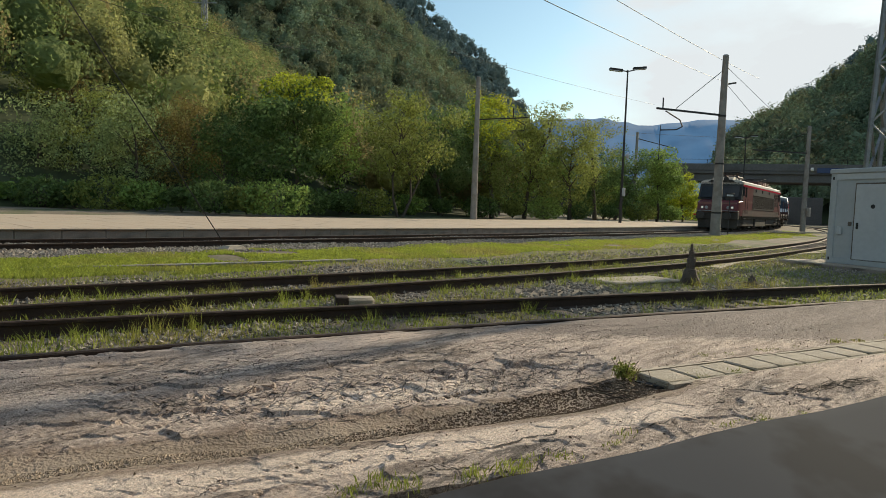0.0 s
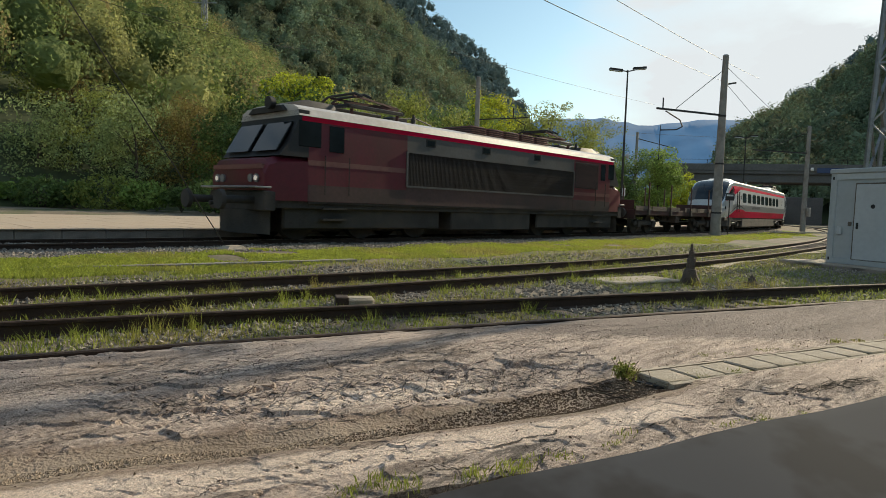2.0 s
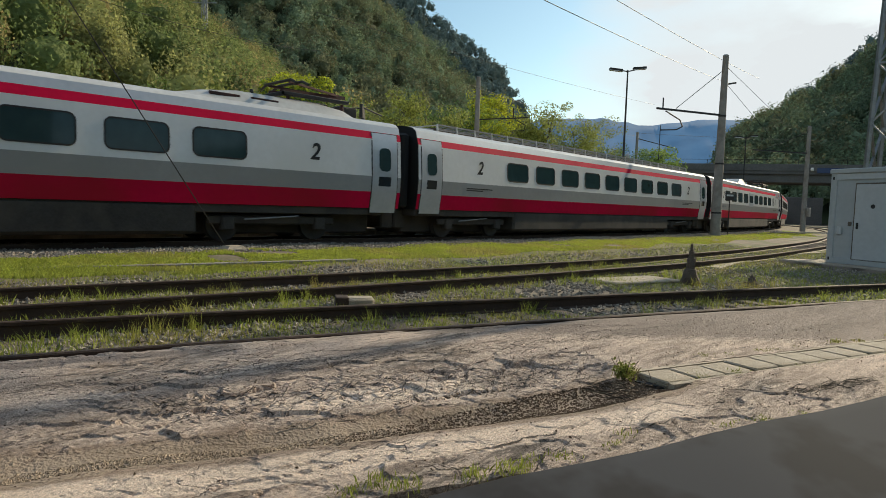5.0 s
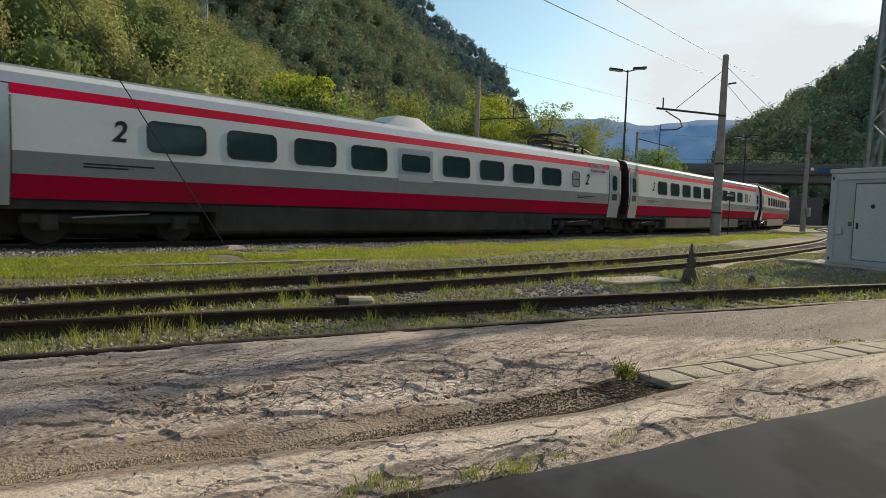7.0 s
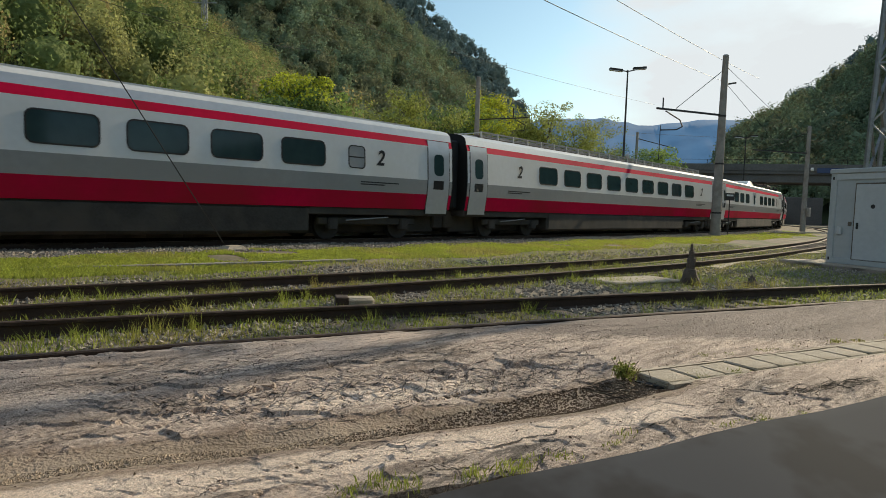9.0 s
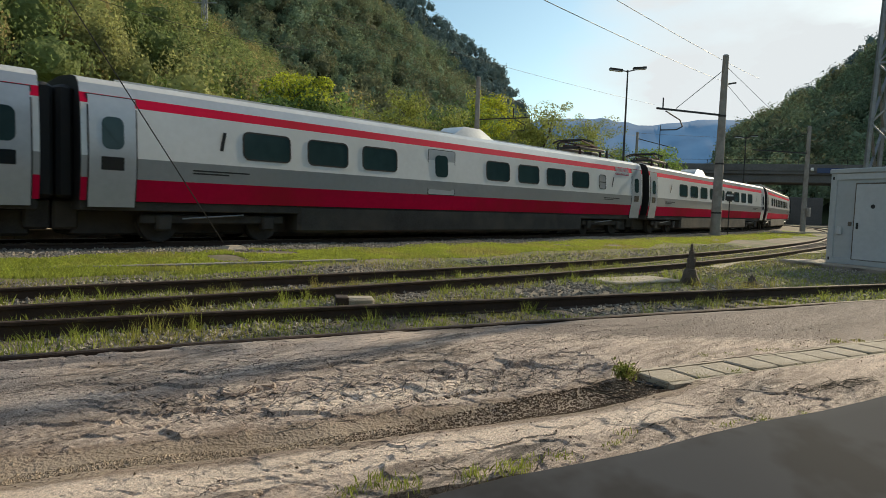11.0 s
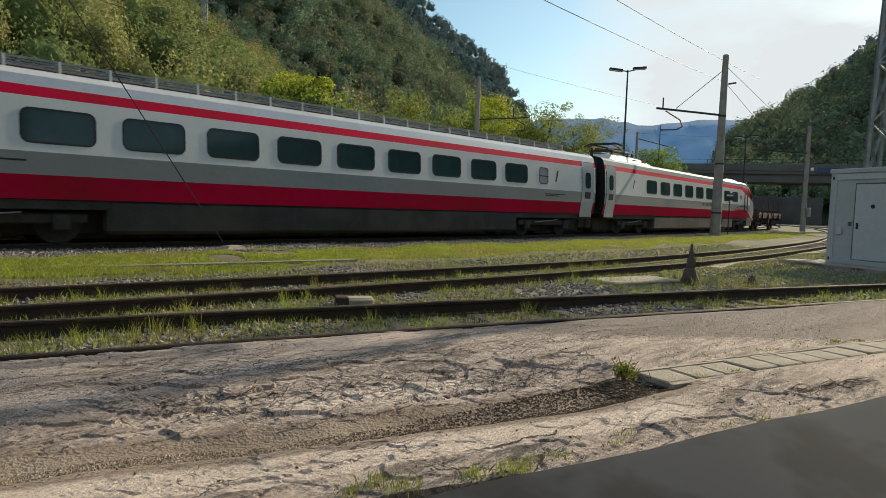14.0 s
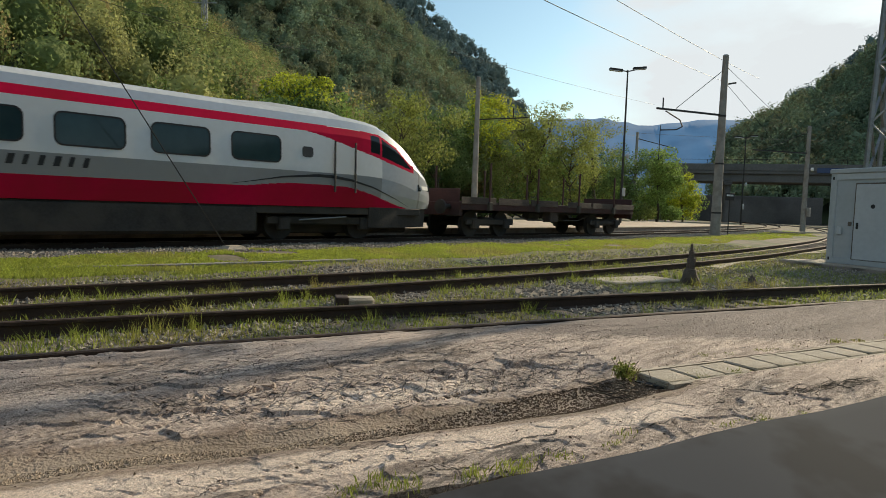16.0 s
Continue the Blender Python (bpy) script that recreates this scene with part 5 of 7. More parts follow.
def cab_car(q, mirror):
    """An end car; the cab lies at -u before mirroring. mirror turns it round."""
    c = thing("cab_car", "white streamlined end railcar with red bands and sloping windscreen", "railway car", group="cars of the express train")
    HL = 13.82
    sgn = -1 if mirror else 1
    NL = 7.27
    band_shell(c, *( (-HL + NL, HL - 0.33) if not mirror else (-(HL - 0.33), HL - NL) ))
    ends(c, sgn * (HL - 0.33), sgn * 0.33)
    # nose: rings from the tip back
    zref = [p[1] for p in SIDE_PROF]
    ds = [0, 0.03, 0.06, 0.1, 0.15, 0.22, 0.3] + [0.3 + 0.072 * k for k in range(1, 97)] + [7.27]
    fine = []
    for a, b in zip(SIDE_PROF, SIDE_PROF[1:]):
        n = max(4, int(math.hypot(b[0] - a[0], b[1] - a[1]) / 0.02))
        fine += [(a[0] + (b[0] - a[0]) * k / n, a[1] + (b[1] - a[1]) * k / n) for k in range(n)]
    fine.append(SIDE_PROF[-1])
    rows = []
    for d in ds:
        w, bot, top = nose_section(d)
        f = (top - bot) / (3.6 - 0.93)
        rows.append([(sgn * (-HL + d), y * w, bot + (z - 0.93) * f) for y, z in fine])
    parts = {}
    for i in range(len(ds) - 1):
        for k in range(len(fine) - 1):
            for side in (-1, 1):
                q4 = [rows[i][k], rows[i][k + 1], rows[i + 1][k + 1], rows[i + 1][k]]
                q4 = [(x, side * y, z) for x, y, z in q4]
                if (side < 0) == (sgn > 0):
                    q4 = q4[::-1]
                dm = (ds[i] + ds[i + 1]) / 2
                zm, ym = sum(p[2] for p in q4) / 4, abs(sum(p[1] for p in q4) / 4)
                ref = (fine[k][1] + fine[k + 1][1]) / 2
                red_top = float(np.interp(dm, [1.45, 2.05, 2.93, 3.76, 4.9, 5.94, 7.04], [0.93, 1.06, 1.32, 1.5, 1.54, 1.52, 1.41]))
                low = float(np.interp(dm, [1.2, 2.0, 2.89, 3.71, 4.49, 5.22], [2.02, 2.2, 2.43, 2.62, 2.81, 2.94]))
                win0 = float(np.interp(dm, [1.4, 1.96, 2.85, 3.06], [2.14, 2.28, 2.53, 2.55]))
                win1 = float(np.interp(dm, [1.4, 1.98, 2.7, 3.06], [2.2, 2.68, 3.02, 3.05]))
                if 0.62 < dm < 2.62 and ref > 3.2 and ym < 1.12 and zm > 1.98:
                    nm, ma = "windscreen", "screen"
                elif 1.4 < dm < 3.06 and win0 < zm < win1 and not 2.6 < dm < 2.7:
                    nm, ma = ("cab_window", "screen") if dm < 2.65 else ("cab_vent_window", "screen")
                elif dm > 1.25 and low < zm < max(win1 + 0.06 if dm < 3.1 else 0, float(np.interp(dm, [3.0, 3.3, 5.2], [3.1, 3.12, 3.15]))) and ref < 3.3 and (dm > 3.0 or zm < win1 + 0.07):
                    nm, ma = "upper_band", "red_paint"
                elif zm < red_top and dm > 1.4:
                    nm, ma = "lower_band", "red_paint"
                elif ref > 3.36:
                    nm, ma = "cab_roof", "roof_paint"
                elif ref > 3.15:
                    nm, ma = "cantrail", "silver"
                elif ref < 1.86 and dm > 2.6:
                    nm, ma = "waist_band", "grey_paint"
                elif dm < 0.24:
                    nm, ma = "nose_front", "screen"
                elif 0.96 < dm < 1.0 and ref < 3.2:
                    nm, ma = "panel_seam", "grey_paint"
                elif dm < 2.6:
                    nm, ma = "nose", "silver"
                else:
                    nm, ma = "side_wall", "white_paint"
                parts.setdefault((nm, ma, side), Geo()).add(q4, [(0, 1, 2, 3)])
    for (nm, ma, _side), g in parts.items():
        part("cab_" + nm if not nm.startswith("cab") else nm, g, M[ma], c, smooth=60)
    tip = sgn * -HL
    w0, b0, t0 = nose_section(0)
    part("nose_cover", Geo().loft([[(tip, y * 0.42, 0.93 + (z - 0.93) * (t0 - b0) / 2.67 + b0 - 0.93) for y, z in SIDE_PROF] + [(tip, -y * 0.42, 0.93 + (z - 0.93) * (t0 - b0) / 2.67 + b0 - 0.93) for y, z in SIDE_PROF[-2::-1]],
                                   [(tip - sgn * 0.05, y * 0.3, 1.25 + (z - 0.93) * 0.08) for y, z in SIDE_PROF] + [(tip - sgn * 0.05, -y * 0.3, 1.25 + (z - 0.93) * 0.08) for y, z in SIDE_PROF[-2::-1]]]), M["silver"], c)
    for side in (-1, 1):
        hl = part("headlight", Geo().loft([[(tip + sgn * (0.42 + dx), side * y, z) for y, z in ((0.7, 1.5), (yo, 1.5), (yo - 0.03, 1.7), (0.7, 1.7))] for dx, yo in ((-0.12, 0.99), (0.2, 1.13), (0.62, 1.268))]), M["screen"], c, "dark slanted headlight cluster")
        part("lamp_lens", Geo().loft([[(tip + sgn * (0.46 + dx), side * y, z) for y, z in ((0.9, 1.54), (yo, 1.54), (yo - 0.02, 1.66), (0.9, 1.66))] for dx, yo in ((0.0, 1.085), (0.16, 1.142), (0.4, 1.228))]), M["step_paint"], hl)
        part("wiper", Geo().bar((tip + sgn * 1.1, side * 0.12, 2.56), (tip + sgn * 1.9, side * 0.42, 3.2), 0.03, 0.03), M["black"], c)
    part("nose_skirt", Geo().loft([[(tip + sgn * d, -y, 0.35), (tip + sgn * d, y, 0.35), (tip + sgn * d, y + 0.04, 0.95), (tip + sgn * d, -y - 0.04, 0.95)] for d, y in ((0.25, 0.7), (0.8, 1.05), (2.0, 1.22), (3.0, 1.24))]), M["under"], c)
    part("coupler", Geo().tube((tip - sgn * 0.35, 0, 1.0), (tip + sgn * 0.4, 0, 1.0), 0.1), M["under"], c)
    # windows, doors, roof
    if not mirror:
        us = [HL - 5.4 - 1.306 - 1.896 * k for k in range(9)]
    else:
        us = [-12.95 - 0.87 + 5.13 + 1.896 * k for k in range(9)]
    windows(c, us)
    for side in (-1, 1):
        door(c, sgn * (HL - 0.95), side)
    for du in (3.65, 4.35):
        part("handrail", Geo().tube((sgn * (-HL + du), -1.45, 1.35), (sgn * (-HL + du), -1.42, 2.75), 0.028, n=8), M["black"], c)
    # dark swoosh line over the red band
    g = Geo()
    pts = [(d, float(np.interp(d, [1.47, 2.05, 2.94, 3.76, 4.35, 4.9, 5.94, 6.89, 7.4], [1.01, 1.23, 1.53, 1.7, 1.76, 1.77, 1.68, 1.52, 1.44]))) for d in np.arange(1.45, 7.4, 0.1)]
    for (d0, z0), (d1, z1) in zip(pts, pts[1:]):
        def yy(d, z):
            w, bot, top = nose_section(min(d, 5.2))
            zz = 0.93 + (z - bot) * 2.67 / (top - bot)
            return prof_y(zz) * w + 0.012
        th = 0.085 * max(0.12, 1 - abs((d0 - 4.4) / 3.1))
        q4 = [(sgn * (-HL + d0), -yy(d0, z0), z0 - th / 2), (sgn * (-HL + d1), -yy(d1, z1), z1 - th / 2), (sgn * (-HL + d1), -yy(d1, z1 + th), z1 + th / 2), (sgn * (-HL + d0), -yy(d0, z0 + th), z0 + th / 2)]
        g.add(q4 if sgn > 0 else q4[::-1], [(0, 1, 2, 3)])
    part("swoosh_line", g, M["print_dark"], c)
    # lettering of the operator as plain slanted bars, and its emblem as a plain shape
    u0 = us[6] if not mirror else us[6] + 0.75 - 3.51
    for k in range(13):
        g, x0, wide = Geo(), u0 + k * 0.27, (0.1, 0.12, 0.09)[k % 3]
        g.add([on_side(x0 + p + (z - 1.6) * 0.25, z, 0.01) for p, z in ((0, 1.6), (wide, 1.6), (wide, 1.8), (0, 1.8))], [(0, 1, 2, 3)])
        part("letter_bar", g, M["print_dark"], c)
    g = Geo()
    e = sgn * (-HL + 5.2)
    panel(g, e - 0.17, e + 0.17, 2.24, 2.52, 0.008, 0.08, 0.012)
    part("emblem", g, M["print_dark"], c)
    digits(c, "2" if not mirror else "1", sgn * (HL - 3.4), 2.2, 0.42)
    under_car(c, 12.9, 9.45)
    part("roof_pod", Geo().loft([[(sgn * (-HL + d), y, z) for y, z in ((-0.7, 3.5), (-0.55, h), (0.55, h), (0.7, 3.5))] for d, h in ((3.4, 3.52), (4.0, 3.66), (5.9, 3.67), (7.4, 3.56))]), M["roof_paint"], c)
    part("roof_fairing", Geo().loft([[(sgn * (HL - d), y, z) for y, z in ((-0.95, 3.46), (-0.8, 3.5 + (h - 3.5) * 0.7), (-0.5, h), (0.5, h), (0.8, 3.5 + (h - 3.5) * 0.7), (0.95, 3.46))] for d, h in ((1.7, 3.52), (2.1, 3.76), (2.8, 3.84), (5.2, 3.84), (6.2, 3.72), (7.0, 3.54))]), M["roof_paint"], c, "low pale roof fairing under the pantograph")
    for d in (4.6, 5.7):
        part("fairing_grille", Geo().box(*sorted((sgn * (HL - d - 0.4), sgn * (HL - d + 0.4))), -0.86, -0.78, 3.6, 3.68, 0.01), M["wagon_red"], c)
    pantograph(c, sgn * 11.0, 3.76) if not mirror else pantograph(c, -10.2, 3.76)
    run(c, q, 9.45)
    return c


C = 25.9
cab_car(-65.62, False)
middle_car(C * -1.5, 5.05, "2", "truss", small_right=False)
middle_car(C * -0.5, 4.02, "2", "hatch", odd=(4,), vent=True)
middle_car(C * 0.5, 4.07, "2", "plain")
middle_car(C * 1.5, 4.78, "2", "truss", small_right=False)
middle_car(C * 2.5, 4.4, "1", "hatch", places=[-8.95, -7.05, -5.16] + [0.5 + 1.896 * k for k in range(4)], hatch=0.8, vent=True)
middle_car(C * 3.5, 4.90, "1", "pantograph", small_right=False)
middle_car(C * 4.5, 4.08, "1", "truss")
cab_car(143.32, True)


# ---- locomotive ----
def make_loco(q):
    c = thing("locomotive", "red and grey electric locomotive with cream roof and dark grilles", "locomotive")
    W = 1.44
    body = [(W - 0.02, 1.05), (W, 1.2), (W, 2.9), (W - 0.07, 3.18), (W - 0.2, 3.3)]
    def strip(u0, u1, z0, z1, name, ma, out=0.0):
        for side in (-1, 1):
            y = side * (W + out)
            part(name, Geo().box(u0, u1, min(y, y - side * 0.04), max(y, y - side * 0.04), z0, z1, 0.0), M[ma], c)
    L = 7.9
    strip(-L, -4.4, 1.06, 3.3, "cab_side", "loco_red")
    strip(4.9, L, 1.06, 3.3, "cab_side", "loco_red")
    strip(-4.4, 4.9, 2.68, 3.3, "upper_side", "loco_grey")
    strip(-4.4, 4.9, 1.06, 1.62, "lower_side", "loco_dirty")
    strip(-4.4, 4.9, 1.62, 2.68, "grille_backing", "grille", -0.012)
    # grilles: frame and upright slats
    fr = Geo()
    for z in (1.62, 2.68):
        fr.box(-4.4, 4.9, -W - 0.03, -W, z - 0.03, z + 0.03)
    fr.box(-4.43, -4.37, -W - 0.03, -W, 1.62, 2.68)
    fr.box(4.87, 4.93, -W - 0.03, -W, 1.62, 2.68)
    gr = part("grille", fr, M["loco_grey"], c, "dark ventilation grille")
    sl = Geo().box(-0.012, 0.012, -W - 0.012, -W + 0.03, 1.65, 2.65).mesh("slat", M["grille"])
    for k in range(150):
        o = part("slat", sl, None, gr)
        o.matrix_basis = Matrix.Translation((-4.34 + k * 0.0615, 0, 0))
    g2 = part("rear_grille", Geo().box(5.0, 6.85, -W - 0.02, -W, 2.0, 3.08, 0.01), M["grille"], c)
    sl2 = Geo().box(-0.012, 0.012, -W - 0.032, -W, 2.04, 3.04).mesh("slat", M["loco_dirty"])
    for k in range(28):
        part("slat", sl2, None, g2).matrix_basis = Matrix.Translation((5.06 + k * 0.0645, 0, 0))
    for u in (-3.4, -0.7, 2.3):
        p = part("porthole", Geo().box(u - 0.22, u + 0.22, -W - 0.012, -W, 2.9, 3.15, 0.03), M["rubber"], c)
        part("pane", Geo().box(u - 0.17, u + 0.17, -W - 0.018, -W, 2.94, 3.11, 0.03), M["screen"], p)
    part("waist_stripe", Geo().box(-L, -4.45, -W - 0.006, -W, 2.02, 2.16), M["loco_cream"], c)
    part("waist_stripe", Geo().box(4.95, L, -W - 0.006, -W, 1.7, 1.84), M["loco_cream"], c)
    for s, d in ((-1, 1), (1, -1)):
        # raked cab and nose by rings along u: (u, [y, z]...)
        def ring(u, zt, w, zs):
            return [(s * u, -w, 1.06), (s * u, -w, zs), (s * u, -w * 0.86, zt), (s * u, w * 0.86, zt), (s * u, w, zs), (s * u, w, 1.06)]
        part("nose", Geo().loft([ring(7.9, 2.24, W, 2.1), ring(8.7, 2.2, W * 0.98, 2.05), ring(9.0, 2.12, W * 0.95, 1.95), ring(9.1, 1.9, W * 0.92, 1.7)]), M["loco_red"], c, smooth=25)
        part("nose_stripe", Geo().box(*sorted((s * 9.05, s * 9.125)), -1.25, 1.25, 1.86, 1.98, 0.0), M["loco_cream"], c)
        wf = [(s * 8.75, 2.22), (s * 8.45, 2.62), (s * 8.2, 3.2), (s * 8.2, 3.45), (s * 7.88, 3.45), (s * 7.88, 2.22)]
        part("cab_front", Geo().loft([[(x, y, z) for x, z in wf] for y in (-W, W)]), M["black"], c)
        for y0, y1 in ((-1.28, -0.12), (0.12, 1.28)):
            vs = [(s * 8.70, y0, 2.36), (s * 8.70, y1, 2.36), (s * 8.24, y1, 3.14), (s * 8.24, y0, 3.14)]
            vs = [(x + s * 0.06, y, z) for x, y, z in vs]
            vr = [(x - s * 0.05, y, z) for x, y, z in vs]
            part("windscreen", Geo().add(vs + vr, [(0, 1, 2, 3), (0, 4, 5, 1), (1, 5, 6, 2), (2, 6, 7, 3), (3, 7, 4, 0)]), M["screen"], c)
        dw = part("cab_door_window", Geo().box(*sorted((s * (6.75 if s < 0 else 7.05), s * (7.25 if s < 0 else 7.45))), -W - 0.012, -W, 2.42, 3.12, 0.03), M["screen"], c)
        part("cab_side_window", Geo().box(*sorted((s * (7.5 if s < 0 else 7.7), s * 8.2)), -W - 0.012, -W + 0.02, 2.5, 3.18, 0.03), M["screen"], c)
        for y in (-1.0, -0.72, 0.72, 1.0):
            part("headlight", Geo().tube((s * 9.05, y, 1.62), (s * 9.15, y, 1.62), 0.11, n=14), M["steel"], c)
            if s < 0 and abs(y) == 1.0:
                part("lit_lens", Geo().tube((s * 9.15, y, 1.62), (s * 9.165, y, 1.62), 0.065, n=14), M["lamp_glow"], c, "lit round headlight")
        part("front_step", Geo().box(*sorted((s * 8.95, s * 9.4)), -1.42, 1.42, 1.36, 1.41, 0.01), M["steel"], c)
        part("buffer_beam", Geo().box(*sorted((s * 8.8, s * 9.15)), -1.4, 1.4, 0.78, 1.3, 0.03), M["under"], c)
        part("plough", Geo().loft([[(s * 8.9, -1.3, z), (s * 9.2, -0.4, z), (s * 9.2, 0.4, z), (s * 8.9, 1.3, z), (s * 8.7, 0, z)] for z in (0.18, 0.8)]), M["under"], c)
        for y in (-0.88, 0.88):
            b = part("buffer", Geo().tube((s * 9.1, y, 1.05), (s * 9.95, y, 1.05), 0.1, n=12).tube((s * 9.98, y, 1.05), (s * 10.08, y, 1.05), 0.26, 0.24, n=18), M["under"], c)
        part("coupling_hook", Geo().tube((s * 9.1, 0, 1.05), (s * 9.85, 0, 0.95), 0.06, n=8), M["under"], c)
        part("handrail", Geo().tube((s * 6.6, -W - 0.06, 1.25), (s * 6.6, -W - 0.06, 2.3), 0.013, n=6).tube((s * 7.4, -W - 0.06, 1.25), (s * 7.4, -W - 0.06, 2.3), 0.013, n=6), M["dark_steel"], c)
        part("cab_step", Geo().box(*sorted((s * 6.6, s * 7.4)), -W, -W + 0.2, 0.55, 0.6).box(*sorted((s * 6.6, s * 7.4)), -W, -W + 0.2, 0.85, 0.9), M["under"], c)
        part("sun_visor", Geo().tube((s * 8.3, -0.35, 3.68), (s * 8.45, -0.35, 3.68), 0.17, n=14), M["dark_steel"], c)
        pg = s * 4.9
        pantograph(c, pg, 3.72)
        part("horn_fairing", Geo().loft([[(s * u, y, z) for y, z in ((-0.9, 3.45), (-0.7, h), (0.7, h), (0.9, 3.45))] for u, h in ((8.3, 3.6), (7.5, 3.86), (6.6, 3.84), (6.3, 3.55))]), M["dark_steel"], c)
    core = [(-W + 0.02, 1.0), (-W + 0.02, 3.3), (W - 0.02, 3.3), (W - 0.02, 1.0)]
    part("body_core", Geo().loft([[(u, y, z) for y, z in core] for u in (-7.85, 7.85)]), M["grille"], c)
    rp = [(-W - 0.02, 3.3), (-W + 0.06, 3.5), (-W + 0.3, 3.6), (-0.6, 3.66), (0.6, 3.66), (W - 0.3, 3.6), (W - 0.06, 3.5), (W + 0.02, 3.3)]
    part("roof", Geo().loft([[(u, y, z) for y, z in rp] for u in (-8.2, -4.4, -1.5, 1.5, 4.9, 8.2)]), M["loco_roof"], c, "pale cream weathered roof", smooth=20)
    part("roof_stripe", Geo().box(-8.1, 8.1, -W - 0.012, -W, 3.17, 3.29), M["red_paint"], c, "bright red stripe under the roof edge")
    for u0, u1 in ((-7.9, -4.4), (4.9, 7.9)):
        part("dirty_sill", Geo().box(u0, u1, -W - 0.005, -W, 1.065, 1.5), M["loco_dirty"], c, "grimy dark lower cab side")
    for k in range(5):
        rv = part("roof_vent", Geo().box(-1.2 + k * 0.95, -0.45 + k * 0.95, -1.15, 1.15, 3.58, 3.88, 0.03), M["plank"], c, "brown slatted roof vent box")
        for j in range(4):
            part("vent_slat", Geo().box(-1.22 + k * 0.95, -0.43 + k * 0.95, -1.18, 1.18, 3.62 + j * 0.07, 3.645 + j * 0.07, 0.005), M["loco_cream"], rv)
    part("sole_bar", Geo().box(-8.9, 8.9, -1.36, 1.36, 0.86, 1.08, 0.02), M["under"], c)
    part("battery_box", Geo().box(-2.2, 2.2, -1.3, 1.3, 0.25, 0.9, 0.04), M["under"], c)
    for u in (-5.6, 5.6):
        part("traction_motor", Geo().box(u - 2.7, u + 2.7, -0.6, 0.6, 0.2, 0.9, 0.05), M["under"], c)
        bogie(c, u, 4.4, 0.57, 3)
        part("bogie_side", Geo().box(u - 2.9, u + 2.9, -1.25, -1.12, 0.3, 0.95, 0.05).box(u - 2.9, u + 2.9, 1.12, 1.25, 0.45, 0.95, 0.05), M["under"], c)
    # over the buffers it is 20.8 m long
    done = set()
    for o in c.children_recursive:
        if o.data.name not in done:
            done.add(o.data.name)
            o.data.transform(Matrix.Diagonal((1.033, 1, 1, 1)))
        o.matrix_basis.translation.x *= 1.033
    run(c, q, 5.6)
    return c


def make_wagon(q):
    c = thing("flat_wagon", "rusty brown flat barrier wagon with upright stakes", "wagon", group="barrier wagons")
    H = 6.42
    part("side_sill", Geo().box(-H, H, -1.38, -1.26, 0.95, 1.24, 0.015).box(-H, H, 1.26, 1.38, 0.95, 1.24, 0.015), M["wagon_red"], c)
    part("frame", Geo().box(-H, H, -0.5, 0.5, 0.85, 1.15, 0.02), M["under"], c)
    fl = Geo().box(-0.14, 0.14, -1.3, 1.3, 1.19, 1.25, 0.008).mesh("floor_plank", M["plank"], 30)
    for k in range(44):
        o = part("floor_plank", fl, None, c)
        o.matrix_basis = Matrix.Translation((-6.25 + k * 0.289, 0, random.uniform(-.004, .004)))
    st = Geo().box(-0.035, 0.035, -0.03, 0.03, -0.25, 1.4, 0.01).mesh("stake", M["wagon_red"], 30)
    for u in (-4.9, -1.9, 1.2, 4.3):
        for side in (-1, 1):
            o = part("stake", st, None, c, "rusty upright stake")
            o.matrix_basis = Matrix.Translation((u + (0.25 if side > 0 else 0), side * 1.43, 1.2))
            part("stake_pocket", Geo().box(-0.09, 0.09, -0.07, 0.07, -0.26, 0.05, 0.01), M["under"], o)
    for s in (-1, 1):
        part("end_board", Geo().box(*sorted((s * (H - 0.06), s * H)), -1.3, 1.3, 1.2, 1.68, 0.015), M["wagon_red"], c)
        part("head_stock", Geo().box(*sorted((s * (H - 0.15), s * (H + 0.02))), -1.35, 1.35, 0.75, 1.22, 0.02), M["wagon_red"], c)
        for y in (-0.88, 0.88):
            part("buffer", Geo().tube((s * H, y, 1.05), (s * (H + 0.42), y, 1.05), 0.09, n=12).tube((s * (H + 0.42), y, 1.05), (s * (H + 0.5), y, 1.05), 0.24, n=16), M["under"], c)
        for k in range(3):
            part("side_flap", Geo().box(*sorted((s * (0.4 + k * 2.05), s * (2.3 + k * 2.05))), -1.41, -1.38, 1.16, 1.4, 0.008), M["plank"], c)
        bogie(c, s * 4.35, 1.8, 0.46)
    part("tool_box", Geo().box(-0.75, -0.15, -1.3, -0.9, 0.55, 0.98, 0.03), M["plank"], c)
    part("truss_rod", Geo().line([(-3.0, -1.0, 0.9), (-1.9, -1.0, 0.62), (1.9, -1.0, 0.62), (3.0, -1.0, 0.9)], 0.03), M["under"], c)
    part("brake_gear", Geo().box(0.6, 1.5, -0.5, 0.5, 0.66, 0.9, 0.04), M["under"], c)
    part("air_tank", Geo().tube((-1.6, -0.7, 0.8), (-0.9, -0.7, 0.8), 0.17, n=12), M["under"], c)
    run(c, q, 4.35)
    return c


make_loco(-103.9)
make_wagon(-86.5)
make_wagon(164.4)


# ---- poles, lamp, cabinet, tower, bridge ----
def pole(x, y, z, top, r0, r1, label, lean=0.0, name="catenary_pole"):
    t = thing(name, label, "pole", Matrix.Translation((x, y, z)))
    h = top - z
    part("shaft", Geo().tube((0, 0, -0.5), (lean, 0, h), r0, r1, 12), M["pole_concrete"], t)
    part("cap", Geo().tube((lean, 0, h), (lean, 0, h + 0.05), r1 * 0.9, r1 * 0.6, 12), M["steel"], t)
    return t


